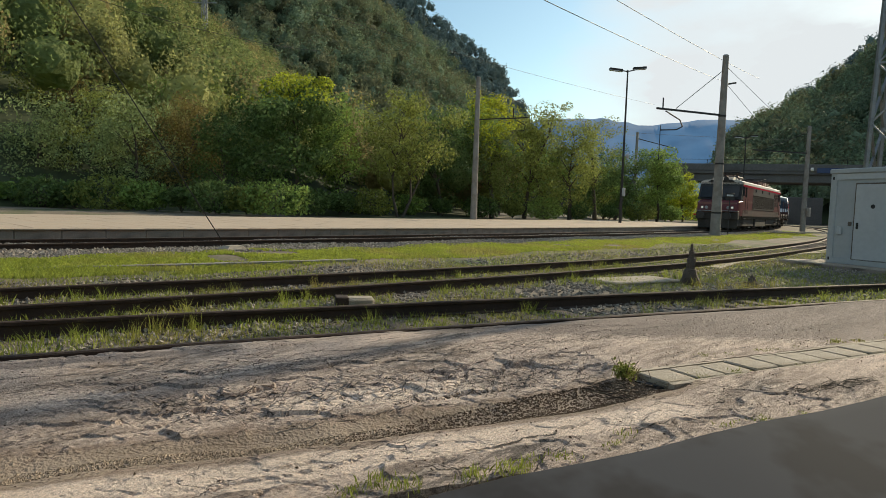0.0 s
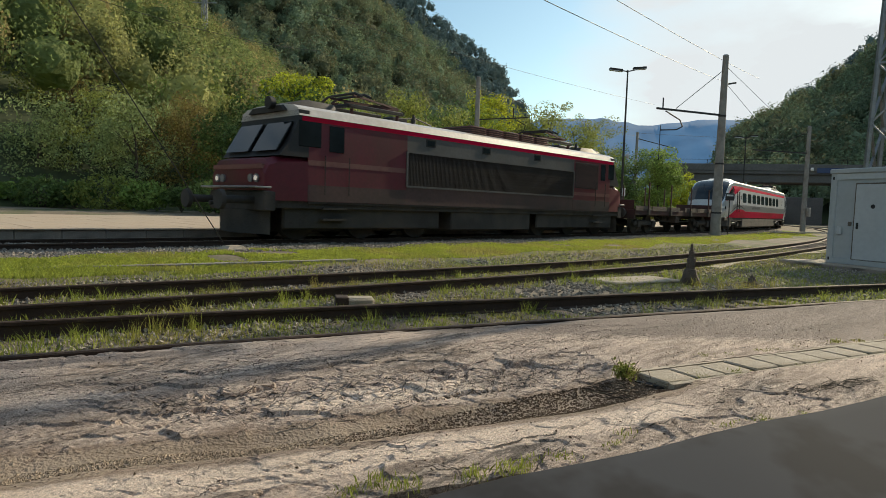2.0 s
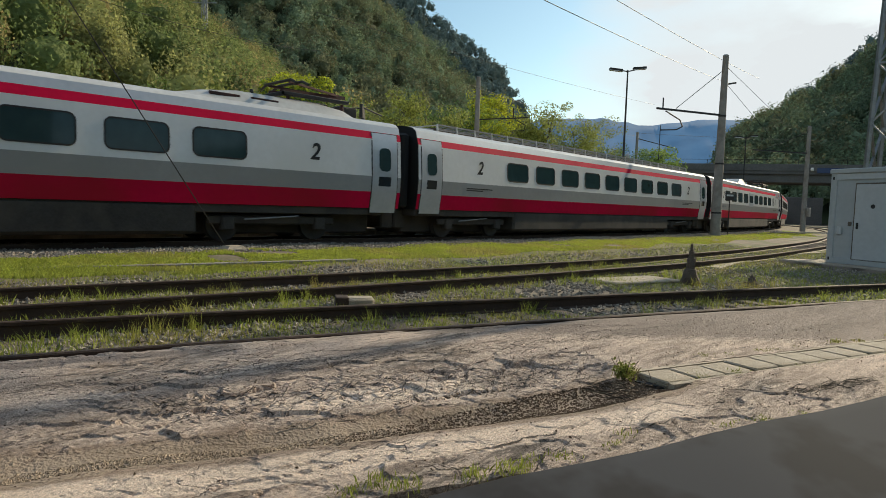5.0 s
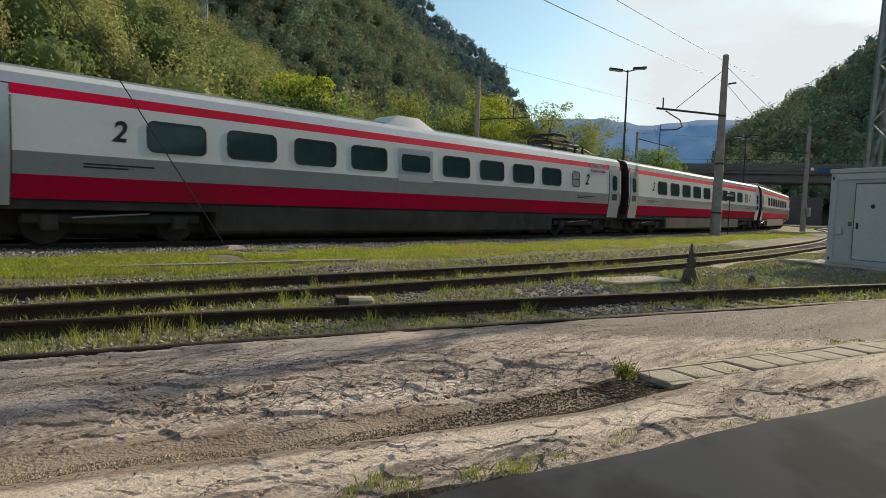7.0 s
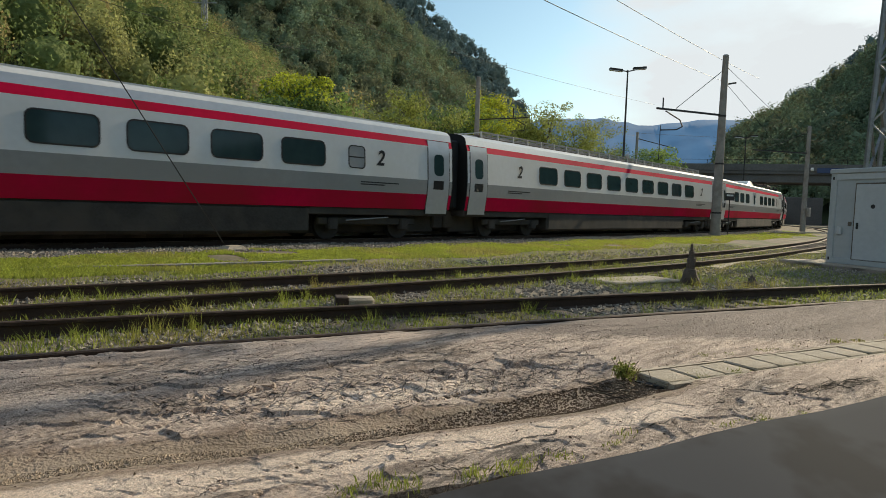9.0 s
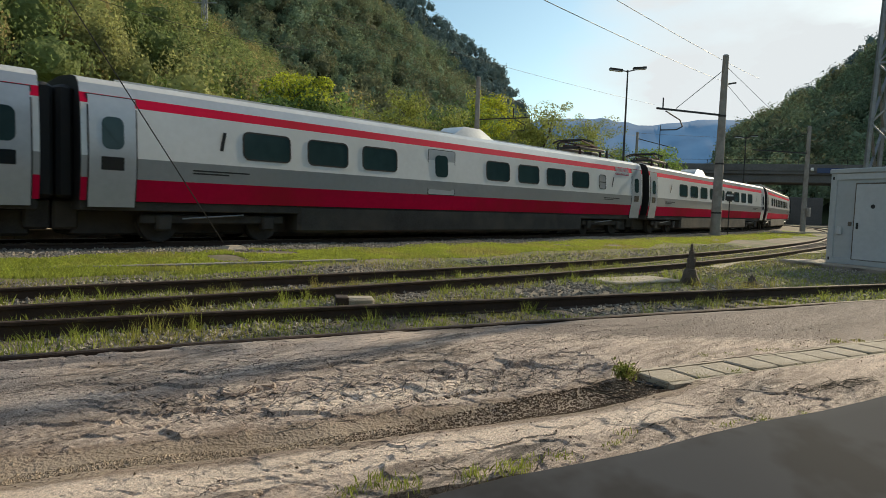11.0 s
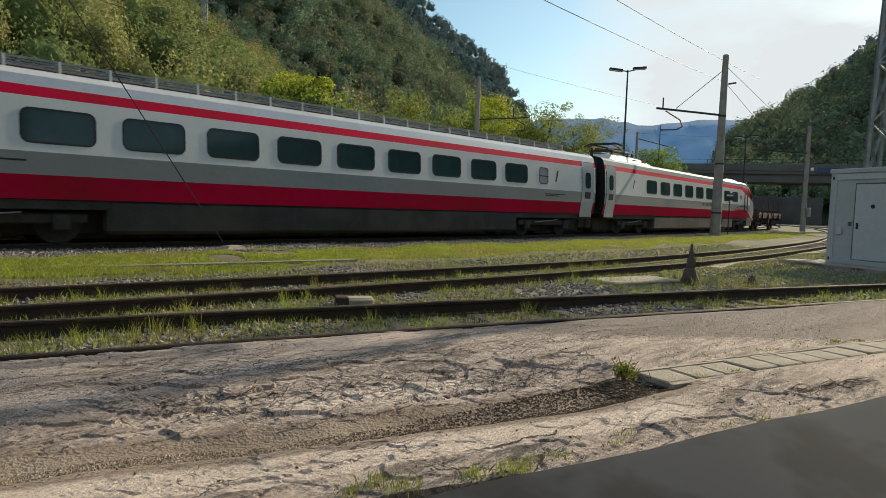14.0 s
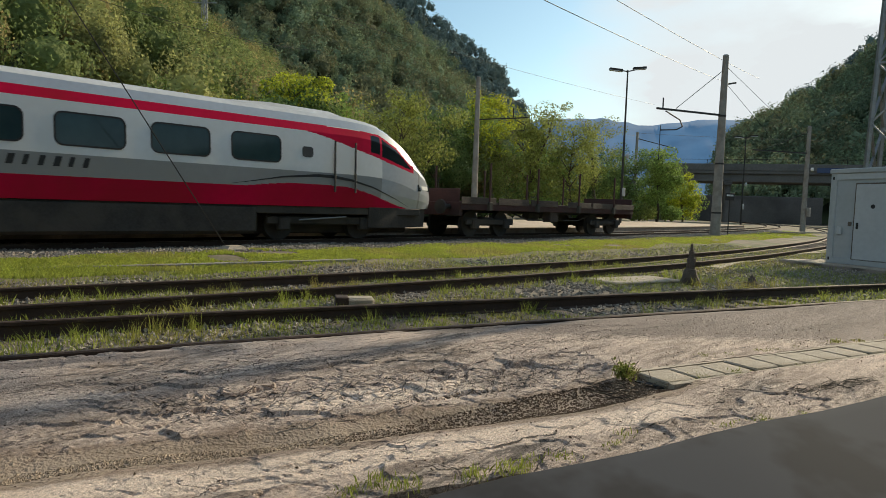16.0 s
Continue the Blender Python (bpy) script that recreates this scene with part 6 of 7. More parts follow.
right = Vector((math.cos(YAW), -math.sin(YAW), 0))
pa = pole(37.2, 14.95, -0.25, 10.1, 0.3, 0.16, "tall tapered concrete catenary pole with bracket arm")
for z in (1.4, 4.2, 6.9):
    part("clamp_band", Geo().tube((0, 0, z), (0, 0, z + 0.1), 0.3 - z * 0.0125, n=12), M["dark_steel"], pa)
arm_dir = Vector((-0.92, 0.4, 0))
part("bracket_arm", Geo().bar((0, 0, 7.0), arm_dir * 4.6 + Vector((0, 0, 7.0)), 0.1, 0.1), M["dark_steel"], pa)
part("arm_post", Geo().tube(arm_dir * 4.2 + Vector((0, 0, 6.95)), arm_dir * 4.2 + Vector((0, 0, 7.6)), 0.04), M["dark_steel"], pa)
part("tie_rod", Geo().tube((0, 0, 9.6), arm_dir * 3.3 + Vector((0, 0, 7.1)), 0.018, n=6), M["wire"], pa)
part("steady_arm", Geo().line([arm_dir * 4.0 + Vector((0, 0, 6.9)), arm_dir * 3.0 + Vector((0, 0, 6.5)), arm_dir * 2.8 + Vector((0, 0, 6.15)), arm_dir * 3.2 + Vector((0, 0, 5.95)), arm_dir * 4.3 + Vector((0, 0, 5.85))], 0.035), M["dark_steel"], pa)
part("drop_rod", Geo().tube(arm_dir * 4.3 + Vector((0, 0, 6.1)), arm_dir * 4.3 + Vector((0, 0, 4.2)), 0.02, n=6), M["wire"], pa)
part("earth_wire", Geo().tube((0, 0, 9.8), (5.5, -1.5, 7.2), 0.012, n=5).tube((0, 0, 8.9), (6.2, -1.6, 5.2), 0.012, n=5), M["wire"], pa)
part("insulator", Geo().tube((0.1, -0.2, 8.75), (0.5, -0.45, 8.85), 0.05, n=8), M["dark_steel"], pa)

p2 = pole(56.5, 15.8, 0.0, 8.3, 0.22, 0.14, "tapered concrete catenary pole near the overpass")
part("bracket_arm", Geo().bar((0, 0, 6.2), (-4.5, 2.6, 6.2), 0.09, 0.09), M["dark_steel"], p2)
part("tie_rod", Geo().tube((0, 0, 7.9), (-3.5, 2.0, 6.3), 0.02, n=6), M["wire"], p2)
part("relay_box", Geo().box(-0.25, 0.25, -0.45, -0.25, 1.2, 1.9, 0.03), M["pole_concrete"], p2)
part("signal_lamp", Geo().tube((-0.3, -0.4, 4.9), (-0.3, -0.55, 4.9), 0.14, n=12), M["step_paint"], p2)
p3 = pole(34.7, 31.5, PLAT_Z, 10.4, 0.26, 0.15, "slim concrete pole behind the platform")
part("bracket_arm", Geo().bar((0, 0, 7.2), (right * 3.7) + Vector((0, 0, 7.45)), 0.08, 0.08).line([right * 2.6 + Vector((0, 0, 7.4)), right * 3.5 + Vector((0, 0, 6.9)), right * 3.4 + Vector((0, 0, 6.5)), right * 2.4 + Vector((0, 0, 6.45))], 0.03).tube(right * 2.6 + Vector((0, 0, 7.4)), right * 2.6 + Vector((0, 0, 8.1)), 0.05), M["dark_steel"], p3)
p4 = pole(77.9, 42.2, PLAT_Z, 11.6, 0.28, 0.16, "concrete pole beside the platform end")
part("bracket_arm", Geo().bar((0, 0, 10.6), right * 4.4 + Vector((0, 0, 9.6)), 0.09, 0.09), M["dark_steel"], p4)


def street_lamp(x, y, z, h):
    t = thing("street_lamp", "tall dark double-headed platform lamp post", "street lamp", Matrix.Translation((x, y, z)))
    part("post", Geo().tube((0, 0, -0.3), (0, 0, 3.5), 0.13, 0.11, 10).tube((0, 0, 3.5), (0, 0, h), 0.1, 0.06, 10), M["dark_steel"], t)
    part("crossbar", Geo().line([right * -0.9 + Vector((0, 0, h)), Vector((0, 0, h - 0.12)), right * 0.9 + Vector((0, 0, h + 0.12))], 0.05), M["dark_steel"], t)
    for s, dz in ((-1, 0.02), (1, 0.2)):
        a = right * (0.45 * s) + Vector((0, 0, h + dz - 0.06))
        b = right * (1.5 * s) + Vector((0, 0, h + dz + 0.04))
        hd = part("lamp_head", Geo().bar(a, b, 0.4, 0.16), M["dark_steel"], t)
        part("diffuser", Geo().bar(a + Vector((0, 0, -0.1)), b + Vector((0, 0, -0.1)), 0.32, 0.06), M["silver"], hd)
    part("loudspeaker", Geo().tube((0.25, -0.3, 5.6), (0.1, -0.15, 5.6), 0.3, 0.1, 12), M["silver"], t)
    part("cable_box", Geo().box(-0.15, 0.15, -0.28, -0.12, 2.2, 2.9, 0.03), M["silver"], t)
    return t


street_lamp(48.6, 27.5, PLAT_Z, 12.6)
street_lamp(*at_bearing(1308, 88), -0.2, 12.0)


def cabinet():
    m = Matrix.Translation((21.46, 5.32, -0.22)) @ Matrix.Rotation(math.atan2(-1.64, -0.78), 4, "Z")
    t = thing("equipment_cabin", "grey steel equipment container with a closed door", "equipment cabin", m)
    W, Dp, Hh = 6.0, 2.4, 2.72
    part("wall_panel", Geo().box(0.06, W - 0.06, 0.02, Dp, 0.1, Hh - 0.2, 0.01), M["cabinet"], t)
    part("roof", Geo().box(-0.03, W + 0.03, -0.05, Dp + 0.05, Hh - 0.12, Hh + 0.02, 0.02), M["cabinet"], t)
    part("top_rail", Geo().box(0, W, -0.015, 0.05, Hh - 0.3, Hh - 0.12, 0.01), M["cabinet_door"], t)
    part("bottom_rail", Geo().box(0, W, -0.015, 0.05, 0.0, 0.16, 0.01), M["cabinet"], t)
    for u in (0, W - 0.2):
        part("corner_post", Geo().box(u, u + 0.2, -0.02, 0.16, 0.0, Hh - 0.1, 0.015), M["cabinet"], t)
        for z in (0.08, Hh - 0.3):
            part("corner_hole", Geo().box(u + 0.06, u + 0.13, -0.024, 0.0, z, z + 0.1, 0.01), M["black"], t)
    d = part("door", Geo().box(0.82, 1.85, -0.03, 0.03, 0.16, 2.28, 0.012), M["cabinet_door"], t)
    part("door_seal", Geo().box(0.78, 1.89, -0.015, 0.03, 0.13, 2.32, 0.01), M["joint"], d)
    part("handle", Geo().box(0.9, 0.97, -0.07, -0.03, 1.02, 1.2, 0.02), M["black"], d)
    part("warning_mark", Geo().tube((1.35, -0.034, 1.66), (1.35, -0.03, 1.66), 0.06, n=18), M["print_dark"], d)
    part("switch_box", Geo().box(0.34, 0.46, -0.09, -0.01, 0.84, 1.08, 0.02), M["cabinet_door"], t)
    part("wall_plate", Geo().box(0.62, 0.72, -0.012, 0.02, 1.1, 1.22, 0.006), M["joint"], t)
    pad = thing("concrete_pad", "pale concrete foundation slab under the cabin", "slab", m, kind="structure")
    part("slab", Geo().box(-1.1, W + 0.5, -0.55, Dp + 1.0, -0.25, 0.0, 0.02), M["slab"], pad)
    part("slab_lip", Geo().box(-1.13, W + 0.5, -0.6, -0.55, -0.25, -0.03, 0.01), M["block"], pad)


cabinet()


def tower():
    t = thing("lattice_tower", "grey galvanised steel lattice mast with diagonal braces", "lattice mast", Matrix.Translation((29.35, 4.85, -0.3)))
    H, a0, a1 = 22.0, 1.15, 0.55
    def corner(i, z):
        a = a0 + (a1 - a0) * z / H
        return Vector((a * (1, -1, -1, 1)[i], a * (1, 1, -1, -1)[i], z))
    for i in range(4):
        part("leg", Geo().bar(corner(i, 0), corner(i, H), 0.13, 0.13), M["steel"], t)
    zs = [0, 2.6, 5.0, 7.2, 9.2, 11.0, 12.7, 14.3, 15.8, 17.2, 18.5, 19.7, 20.8, 22.0]
    for k, (z0, z1) in enumerate(zip(zs, zs[1:])):
        for i in range(4):
            j = (i + 1) % 4
            part("brace", Geo().bar(corner(i, z0), corner(j, z1), 0.09, 0.05), M["steel"], t)
            part("brace", Geo().bar(corner(j, z0), corner(i, z1), 0.09, 0.05), M["steel"], t)
            if k % 2 == 0:
                part("strut", Geo().bar(corner(i, z1), corner(j, z1), 0.09, 0.06), M["steel"], t)


tower()


def overpass():
    t = thing("road_bridge", "dark grey concrete road bridge over the tracks", "bridge", kind="structure")
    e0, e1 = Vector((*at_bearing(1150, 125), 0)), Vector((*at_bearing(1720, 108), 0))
    d = (e1 - e0).normalized()
    n = Vector((-d.y, d.x, 0))
    m = Matrix.Translation(e0) @ Matrix((d.to_4d() * 0 + Vector((d.x, d.y, 0, 0)), Vector((n.x, n.y, 0, 0)), Vector((0, 0, 1, 0)), Vector((0, 0, 0, 1)))).transposed()
    t.matrix_world = m
    L = (e1 - e0).length
    part("deck", Geo().box(0, L, -5, 5, 8.6, 9.4, 0.1), M["bridge"], t)
    for y in (-4.2, -1.4, 1.4, 4.2):
        part("girder", Geo().box(0, L, y - 0.3, y + 0.3, 7.2, 8.62, 0.05), M["bridge"], t)
    part("parapet", Geo().box(0, L, -5.15, -4.85, 9.2, 10.4, 0.05), M["bridge"], t)
    part("parapet", Geo().box(0, L, 4.85, 5.15, 9.2, 10.4, 0.05), M["bridge"], t)
    for k in range(14):
        u = L * (k + 0.5) / 14
        if k % 2 == 0:
            part("railing_post", Geo().box(u - 0.05, u + 0.05, -5.05, -4.95, 10.4, 11.2), M["dark_steel"], t)
    part("railing", Geo().box(0, L, -5.03, -4.97, 11.14, 11.2), M["dark_steel"], t)
    for u in (2.0, 13.0, 33.5, 37.5, 45.0, 55.0):
        for y in (-3.4, 3.4):
            part("pier", Geo().tube((u, y, -0.6), (u, y, 7.3), 0.6, 0.55, 14), M["bridge"], t)
        part("crosshead", Geo().box(u - 0.7, u + 0.7, -4.6, 4.6, 6.6, 7.3, 0.08), M["bridge"], t)
    part("abutment", Geo().box(34.5, L + 20, 6, 9, -0.6, 8.6, 0.1), M["bridge"], t)
    part("embankment_wall", Geo().box(-30, 34, 24, 26, -0.6, 5.5, 0.1), M["bridge"], t)
    part("sign_plate", Geo().box(L * 0.52, L * 0.6, -5.2, -5.16, 8.9, 9.8, 0.02), M["sign_blue"], t)


overpass()


def sign_post(x, y):
    t = thing("signal_board", "small dark rectangular track sign on a thin post", "sign", Matrix.Translation((x, y, -0.3)))
    part("post", Geo().tube((0, 0, -0.2), (0, 0, 2.6), 0.035, n=8), M["dark_steel"], t)
    part("board", Geo().box(-0.28, 0.28, -0.02, 0.02, 2.3, 2.75, 0.01), M["black"], t)
    part("board_mark", Geo().box(-0.2, 0.2, -0.028, -0.02, 2.56, 2.66), M["silver"], t)
    t.rotation_euler.z = -YAW


sign_post(40.5, 15.5)


def stump(x, y, z, h, r, name, label):
    """An old broken post: an uneven tapering stump."""
    rng = np.random.default_rng(int(h * 100))
    t = thing(name, label, "post", Matrix.Translation((x, y, z)))
    rings = []
    for f, w in ((-0.1, 1.1), (0.0, 1.25), (0.18, 1.05), (0.34, 0.85), (0.38, 0.6), (0.62, 0.55), (0.66, 0.38), (0.8, 0.36), (0.84, 0.22), (1.0, 0.13)):
        rings.append([(r * w * (1 + rng.normal(0, 0.13)) * math.cos(a), r * w * (1 + rng.normal(0, 0.13)) * math.sin(a), h * f + rng.normal(0, 0.012)) for a in np.arange(0, 6.28, 0.628)])
    part("stump", Geo().loft(rings), M["sleeper"], t)


stump(12.6, 5.5, -0.33, 0.8, 0.145, "broken_post", "weathered broken wooden post with pointed top")
stump(13.6, 4.66, -0.33, 0.2, 0.13, "post_stub", "low broken stub of a wooden post")

# ---- wires ----
def wire(name, a, b, r, sag=0.0, label="thin dark overhead line wire"):
    a, b = Vector(a), Vector(b)
    pts = [a.lerp(b, k / 12) - Vector((0, 0, sag * 4 * (k / 12) * (1 - k / 12))) for k in range(13)]
    side = (b - a).cross(Vector((0, 0, 1))).normalized()
    over = side.cross(b - a).normalized()
    rings = [[tuple(p + side * (r * math.cos(k * 1.2566)) + over * (r * math.sin(k * 1.2566))) for k in range(5)] for p in pts]
    ob = new(name, Geo().loft(rings).mesh(name, M["wire"], 60))
    return tagged(ob, label, "wire")


def along(px, py, dist):
    """The place dist metres ahead along a bearing and height given by picture coordinates."""
    return EYE + dist * VIEW_FWD + dist * ((px - 784) / 1132.7 * VIEW_RIGHT - (py - 441) / 1132.7 * VIEW_UP)


wire("guy_wire", (6.93, 13.88, -0.12), along(96, -40, 11.5), 0.012, 0, "taut steel guy wire running down to a concrete foot")
foot = thing("guy_anchor", "low pale concrete anchor block with dark plate", "anchor block", Matrix.Translation((6.98, 13.8, -0.28)))
part("block", Geo().loft([[(-0.45, -0.4, 0), (0.45, -0.4, 0), (0.45, 0.4, 0), (-0.45, 0.4, 0)], [(-0.12, -0.15, 0.27), (0.2, -0.15, 0.27), (0.2, 0.15, 0.27), (-0.12, 0.15, 0.27)]]), M["slab"], foot)
part("plate", Geo().bar((-0.6, -0.3, 0.02), (-0.1, -0.1, 0.16), 0.35, 0.03), M["sleeper"], foot)
wire("overhead_wire", along(900, -30, 14), along(1290, 148, 46), 0.011, 0.1)
wire("overhead_wire", along(1060, -18, 18), along(1345, 140, 52), 0.011, 0.1)
wire("catenary_wire", along(150, -8, 24), along(560, 90, 36), 0.011, 0.3)
wire("catenary_wire", along(560, 22, 30), along(1160, 186, 60), 0.011, 0.2)
wire("contact_wire", along(830, 150, 36), along(1130, 242, 82), 0.011, 0.3)
wire("contact_wire", along(1130, 236, 60), along(1480, 250, 75), 0.011, 0.1)
wire("overhead_wire", along(-20, 78, 60), along(180, 108, 80), 0.011, 0.3)


def pylon(px, py_top, dist, h, w):
    b = along(px, py_top, dist)
    t = thing("power_pylon", "grey lattice power pylon among the trees on the slope", "pylon", Matrix.Translation((b.x, b.y, b.z - h)))
    for i in range(4):
        sx, sy = (1, -1, -1, 1)[i], (1, 1, -1, -1)[i]
        part("leg", Geo().bar((sx * w, sy * w, 0), (sx * w * 0.35, sy * w * 0.35, h), 0.14, 0.14), M["steel"], t)
    g = Geo()
    for k in range(7):
        z0, z1 = h * k / 7, h * (k + 1) / 7
        a, c = w * (1 - 0.65 * k / 7), w * (1 - 0.65 * (k + 1) / 7)
        g.bar((-a, -a, z0), (c, -c, z1), 0.09, 0.09).bar((a, -a, z0), (-c, -c, z1), 0.09, 0.09).bar((-c, -c, z1), (c, -c, z1), 0.09, 0.09)
    part("brace", g, M["steel"], t)
    part("cross_arm", Geo().bar(tuple(right * -2.2 + Vector((0, 0, h * 0.9))), tuple(right * 2.2 + Vector((0, 0, h * 0.9))), 0.14, 0.14), M["steel"], t)


pylon(38, -30, 72, 24, 0.9)
pylon(362, -20, 112, 24, 0.7)


# ---- drain cover, crossing timber, ledge ----
def drain():
    t = thing("drain_channel", "row of pale concrete drain cover slabs with dark gaps", "drain cover", kind="structure")
    a, d = Vector((4.42, 2.18)), Vector((0.957, -0.289)).normalized()
    n = Vector((-d.y, d.x))
    rng = random.Random(4)
    me = Geo().box(0.012, 0.312, -0.15, 0.15, -0.06, 0.0, 0.01).mesh("cover_slab", M["slab"], 30)
    k = 0
    while k < 30:
        p = a + d * (k * 0.325)
        o = part("cover_slab", me, None, t)
        o.matrix_world = Matrix.Translation((p.x, p.y, -0.152 + rng.uniform(-.006, .006))) @ Matrix.Rotation(math.atan2(d.y, d.x) + rng.uniform(-.03, .03), 4, "Z")
        k += 1
    for s in (-1, 1):
        q0, q1 = a + n * (s * 0.19), a + n * (s * 0.19) + d * 10
        part("kerb", Geo().bar((q0.x, q0.y, -0.206), (q1.x, q1.y, -0.206), 0.05, 0.1), M["slab"], t)
    part("channel_mouth", Geo().box(4.38, 4.44, 2.06, 2.32, -0.3, -0.2), M["black"], t)


drain()
tim = thing("crossing_timber", "short weathered timber block between the rails", "timber", Matrix.Translation((5.15, 6.75, -0.3)) @ Matrix.Rotation(radians(-32), 4, "Z"))
part("timber", Geo().box(-0.24, 0.26, -0.13, 0.13, 0, 0.12, 0.03), M["slab"], tim)
part("metal_strap", Geo().box(-0.25, -0.08, -0.14, 0.14, 0.0, 0.13, 0.01), M["rail"], tim)
sl = thing("concrete_cover", "flat pale concrete cover lying in the grass", "slab", Matrix.Translation((11.6, 6.2, -0.31)) @ Matrix.Rotation(radians(-14), 4, "Z"))
part("slab", Geo().box(-0.9, 0.9, -0.4, 0.4, 0, 0.06, 0.02), M["slab"], sl)
pth = thing("cable_trough", "narrow pale concrete cable trough in the grass", "cable trough", kind="structure")
tl = spline([(-3, 14.1), (2.2, 12.4), (4.3, 11.85), (6.4, 11.55), (8.6, 11.3)])
part("trough_lid", sweep(tl, [(-0.11, -0.05), (0.11, -0.05), (0.11, 0.03), (-0.11, 0.03)], -0.2), M["pole_concrete"], pth)
tl2 = spline([(16.5, 6.6), (20, 7.2), (25, 7.6), (29, 7.4)])
part("trough_lid", sweep(tl2, [(-0.18, -0.05), (0.18, -0.05), (0.18, 0.03), (-0.18, 0.03)], -0.3), M["slab"], pth)
xing = thing("boarded_crossing", "pale concrete foot crossing over the main track", "crossing", kind="structure")
ca, cb = on_main(60, 3.2), on_main(63, -1.6)
part("crossing_panel", Geo().bar((50, 15.9, -0.03), (61, 13.2, -0.03), 0.45, 0.1), M["slab"], xing)

def ledge():
    """The dark ledge right before the camera, its top sloping away."""
    t = thing("ledge", "dark grey smooth ledge close to the lens", "ledge")
    g = Geo()
    a, b = along(760, 871, 0.42), along(1750, 655, 0.62)
    e = (b - a).normalized()
    back_ = -VIEW_FWD
    rings = []
    for off, up in ((0.0, -0.06), (0.0, -0.008), (0.004, 0.0), (0.02, 0.003), (0.4, 0.0), (0.4, -0.06)):
        o = Vector((back_.x, back_.y, 0)).normalized() * off + Vector((0, 0, up - off * 0.25))
        rings.append([tuple(a.lerp(b, k / 10) + o + Vector((0, 0, 0.0014 * math.sin(k * 1.7)))) for k in range(11)])
    g.loft(rings, False)
    part("top", g, M["ledge"], t)
    inn = Vector((back_.x, back_.y, 0)).normalized()
    lo = [Vector((p.x, p.y, -0.55)) for p in (a, b)]
    w_ = Geo()
    w_.loft([[tuple(p + inn * k) for p in (a + Vector((0, 0, -0.03)), b + Vector((0, 0, -0.03)))] + [tuple(p + inn * k) for p in lo[::-1]] for k in (0.004, 0.16)])
    part("base_wall", w_, M["ledge"], t)


ledge()


# ---- stones, grass, weeds ----
def scatter(rng, n, x0, x1, y0, y1, keep):
    x, y = rng.uniform(x0, x1, n), rng.uniform(y0, y1, n)
    k = keep(x, y)
    return x[k], y[k]


rng = np.random.default_rng(77)
# ballast of the main track, denser near
x, y = scatter(rng, 80000, -1, 60, 12, 21, lambda x, y: (np.abs(d_main(x, y)) < 2.9) & (d_main(x, y) > -1.5) & (rng.uniform(0, 1, len(x)) < np.clip(28 / (x + 8), 0.25, 1)))
v, f = rocks(rng, np.stack([x, y, ground_z(x, y) + 0.01], -1), 0.044)
tagged(new("ballast", np_mesh("ballast", v, f, M["ballast"])), "loose grey ballast stones of the main track", "ballast", kind="stuff")
gap = lambda x, y: (d_near(x, y) < 0.7) & (d_main(x, y) > 4.2)
patch = lambda x, y: wob(x, y, 0.55, 5.0) + 0.6 * wob(x, y, 1.7, 2.0)
x, y = scatter(rng, 62000, -0.5, 30, 2, 13, lambda x, y: gap(x, y) & (rng.uniform(0, 1, len(x)) < np.clip(9 / (x + 3), 0.1, 1)))
x, y = x[d_main(x, y) > 5.3], y[d_main(x, y) > 5.3]
v, f = rocks(rng, np.stack([x, y, ground_z(x, y) + 0.012], -1), 0.038)
tagged(new("track_stones", np_mesh("track_stones", v, f, M["ballast"])), "pale stones strewn between the sidings", "stones", kind="stuff")
# grass
n = 140000
x = np.exp(rng.uniform(math.log(4.0), math.log(66.0), n)) - 5.0
lat = 2.35 + 3.6 * rng.uniform(0, 1, n) ** 1.1
y = np.interp(x, [p.x for p in MID], [p.y for p in MID]) - lat
k = (lat < 5.0 + 0.7 * wob(x, y, 0.7)) & (lat > 2.5 + 0.25 * wob(x, y, 2.3)) & (value_noise(x, y, 1.1, 12) > 0.16)
x, y = x[k], y[k]
v, f = blades(rng, np.stack([x, y, ground_z(x, y)], -1), 0.05, 0.9, 0.014)
tagged(new("verge_grass", np_mesh("verge_grass", v, f, M["verge"])), "short sunlit grass strip along the main track", "grass", kind="stuff")
x, y = scatter(rng, 150000, -0.5, 30, 0, 13, lambda x, y: gap(x, y) & (patch(x, y) > np.where(np.abs(d_near(x, y)) < 0.75, 0.45 - 0.16 * x, -0.05 - 0.045 * x)) & (rng.uniform(0, 1, len(x)) < np.clip(9 / (x + 3), 0.15, 1)))
v, f = blades(rng, np.stack([x, y, ground_z(x, y)], -1), 0.09, 0.9, 0.0042)
tagged(new("siding_grass", np_mesh("siding_grass", v, f, M["grass"])), "patchy grass between the sidings", "grass", kind="stuff")
tuft = rng.uniform(0, 1, (120, 2)) * np.array([14, 7]) + np.array([0.5, 2.2])
tuft = tuft[(d_near(tuft[:, 0], tuft[:, 1]) < 0.62) & (d_side(tuft[:, 0], tuft[:, 1]) > -1.3)]
x, y = (np.repeat(tuft[:, i], 36) + rng.normal(0, 0.05, len(tuft) * 36) for i in (0, 1))
v, f = blades(rng, np.stack([x, y, ground_z(x, y)], -1), 0.19, 0.6, 0.0028)
tagged(new("tall_grass", np_mesh("tall_grass", v, f, M["grass"])), "tall thin grass tufts beside the rusty rails", "grass", kind="stuff")
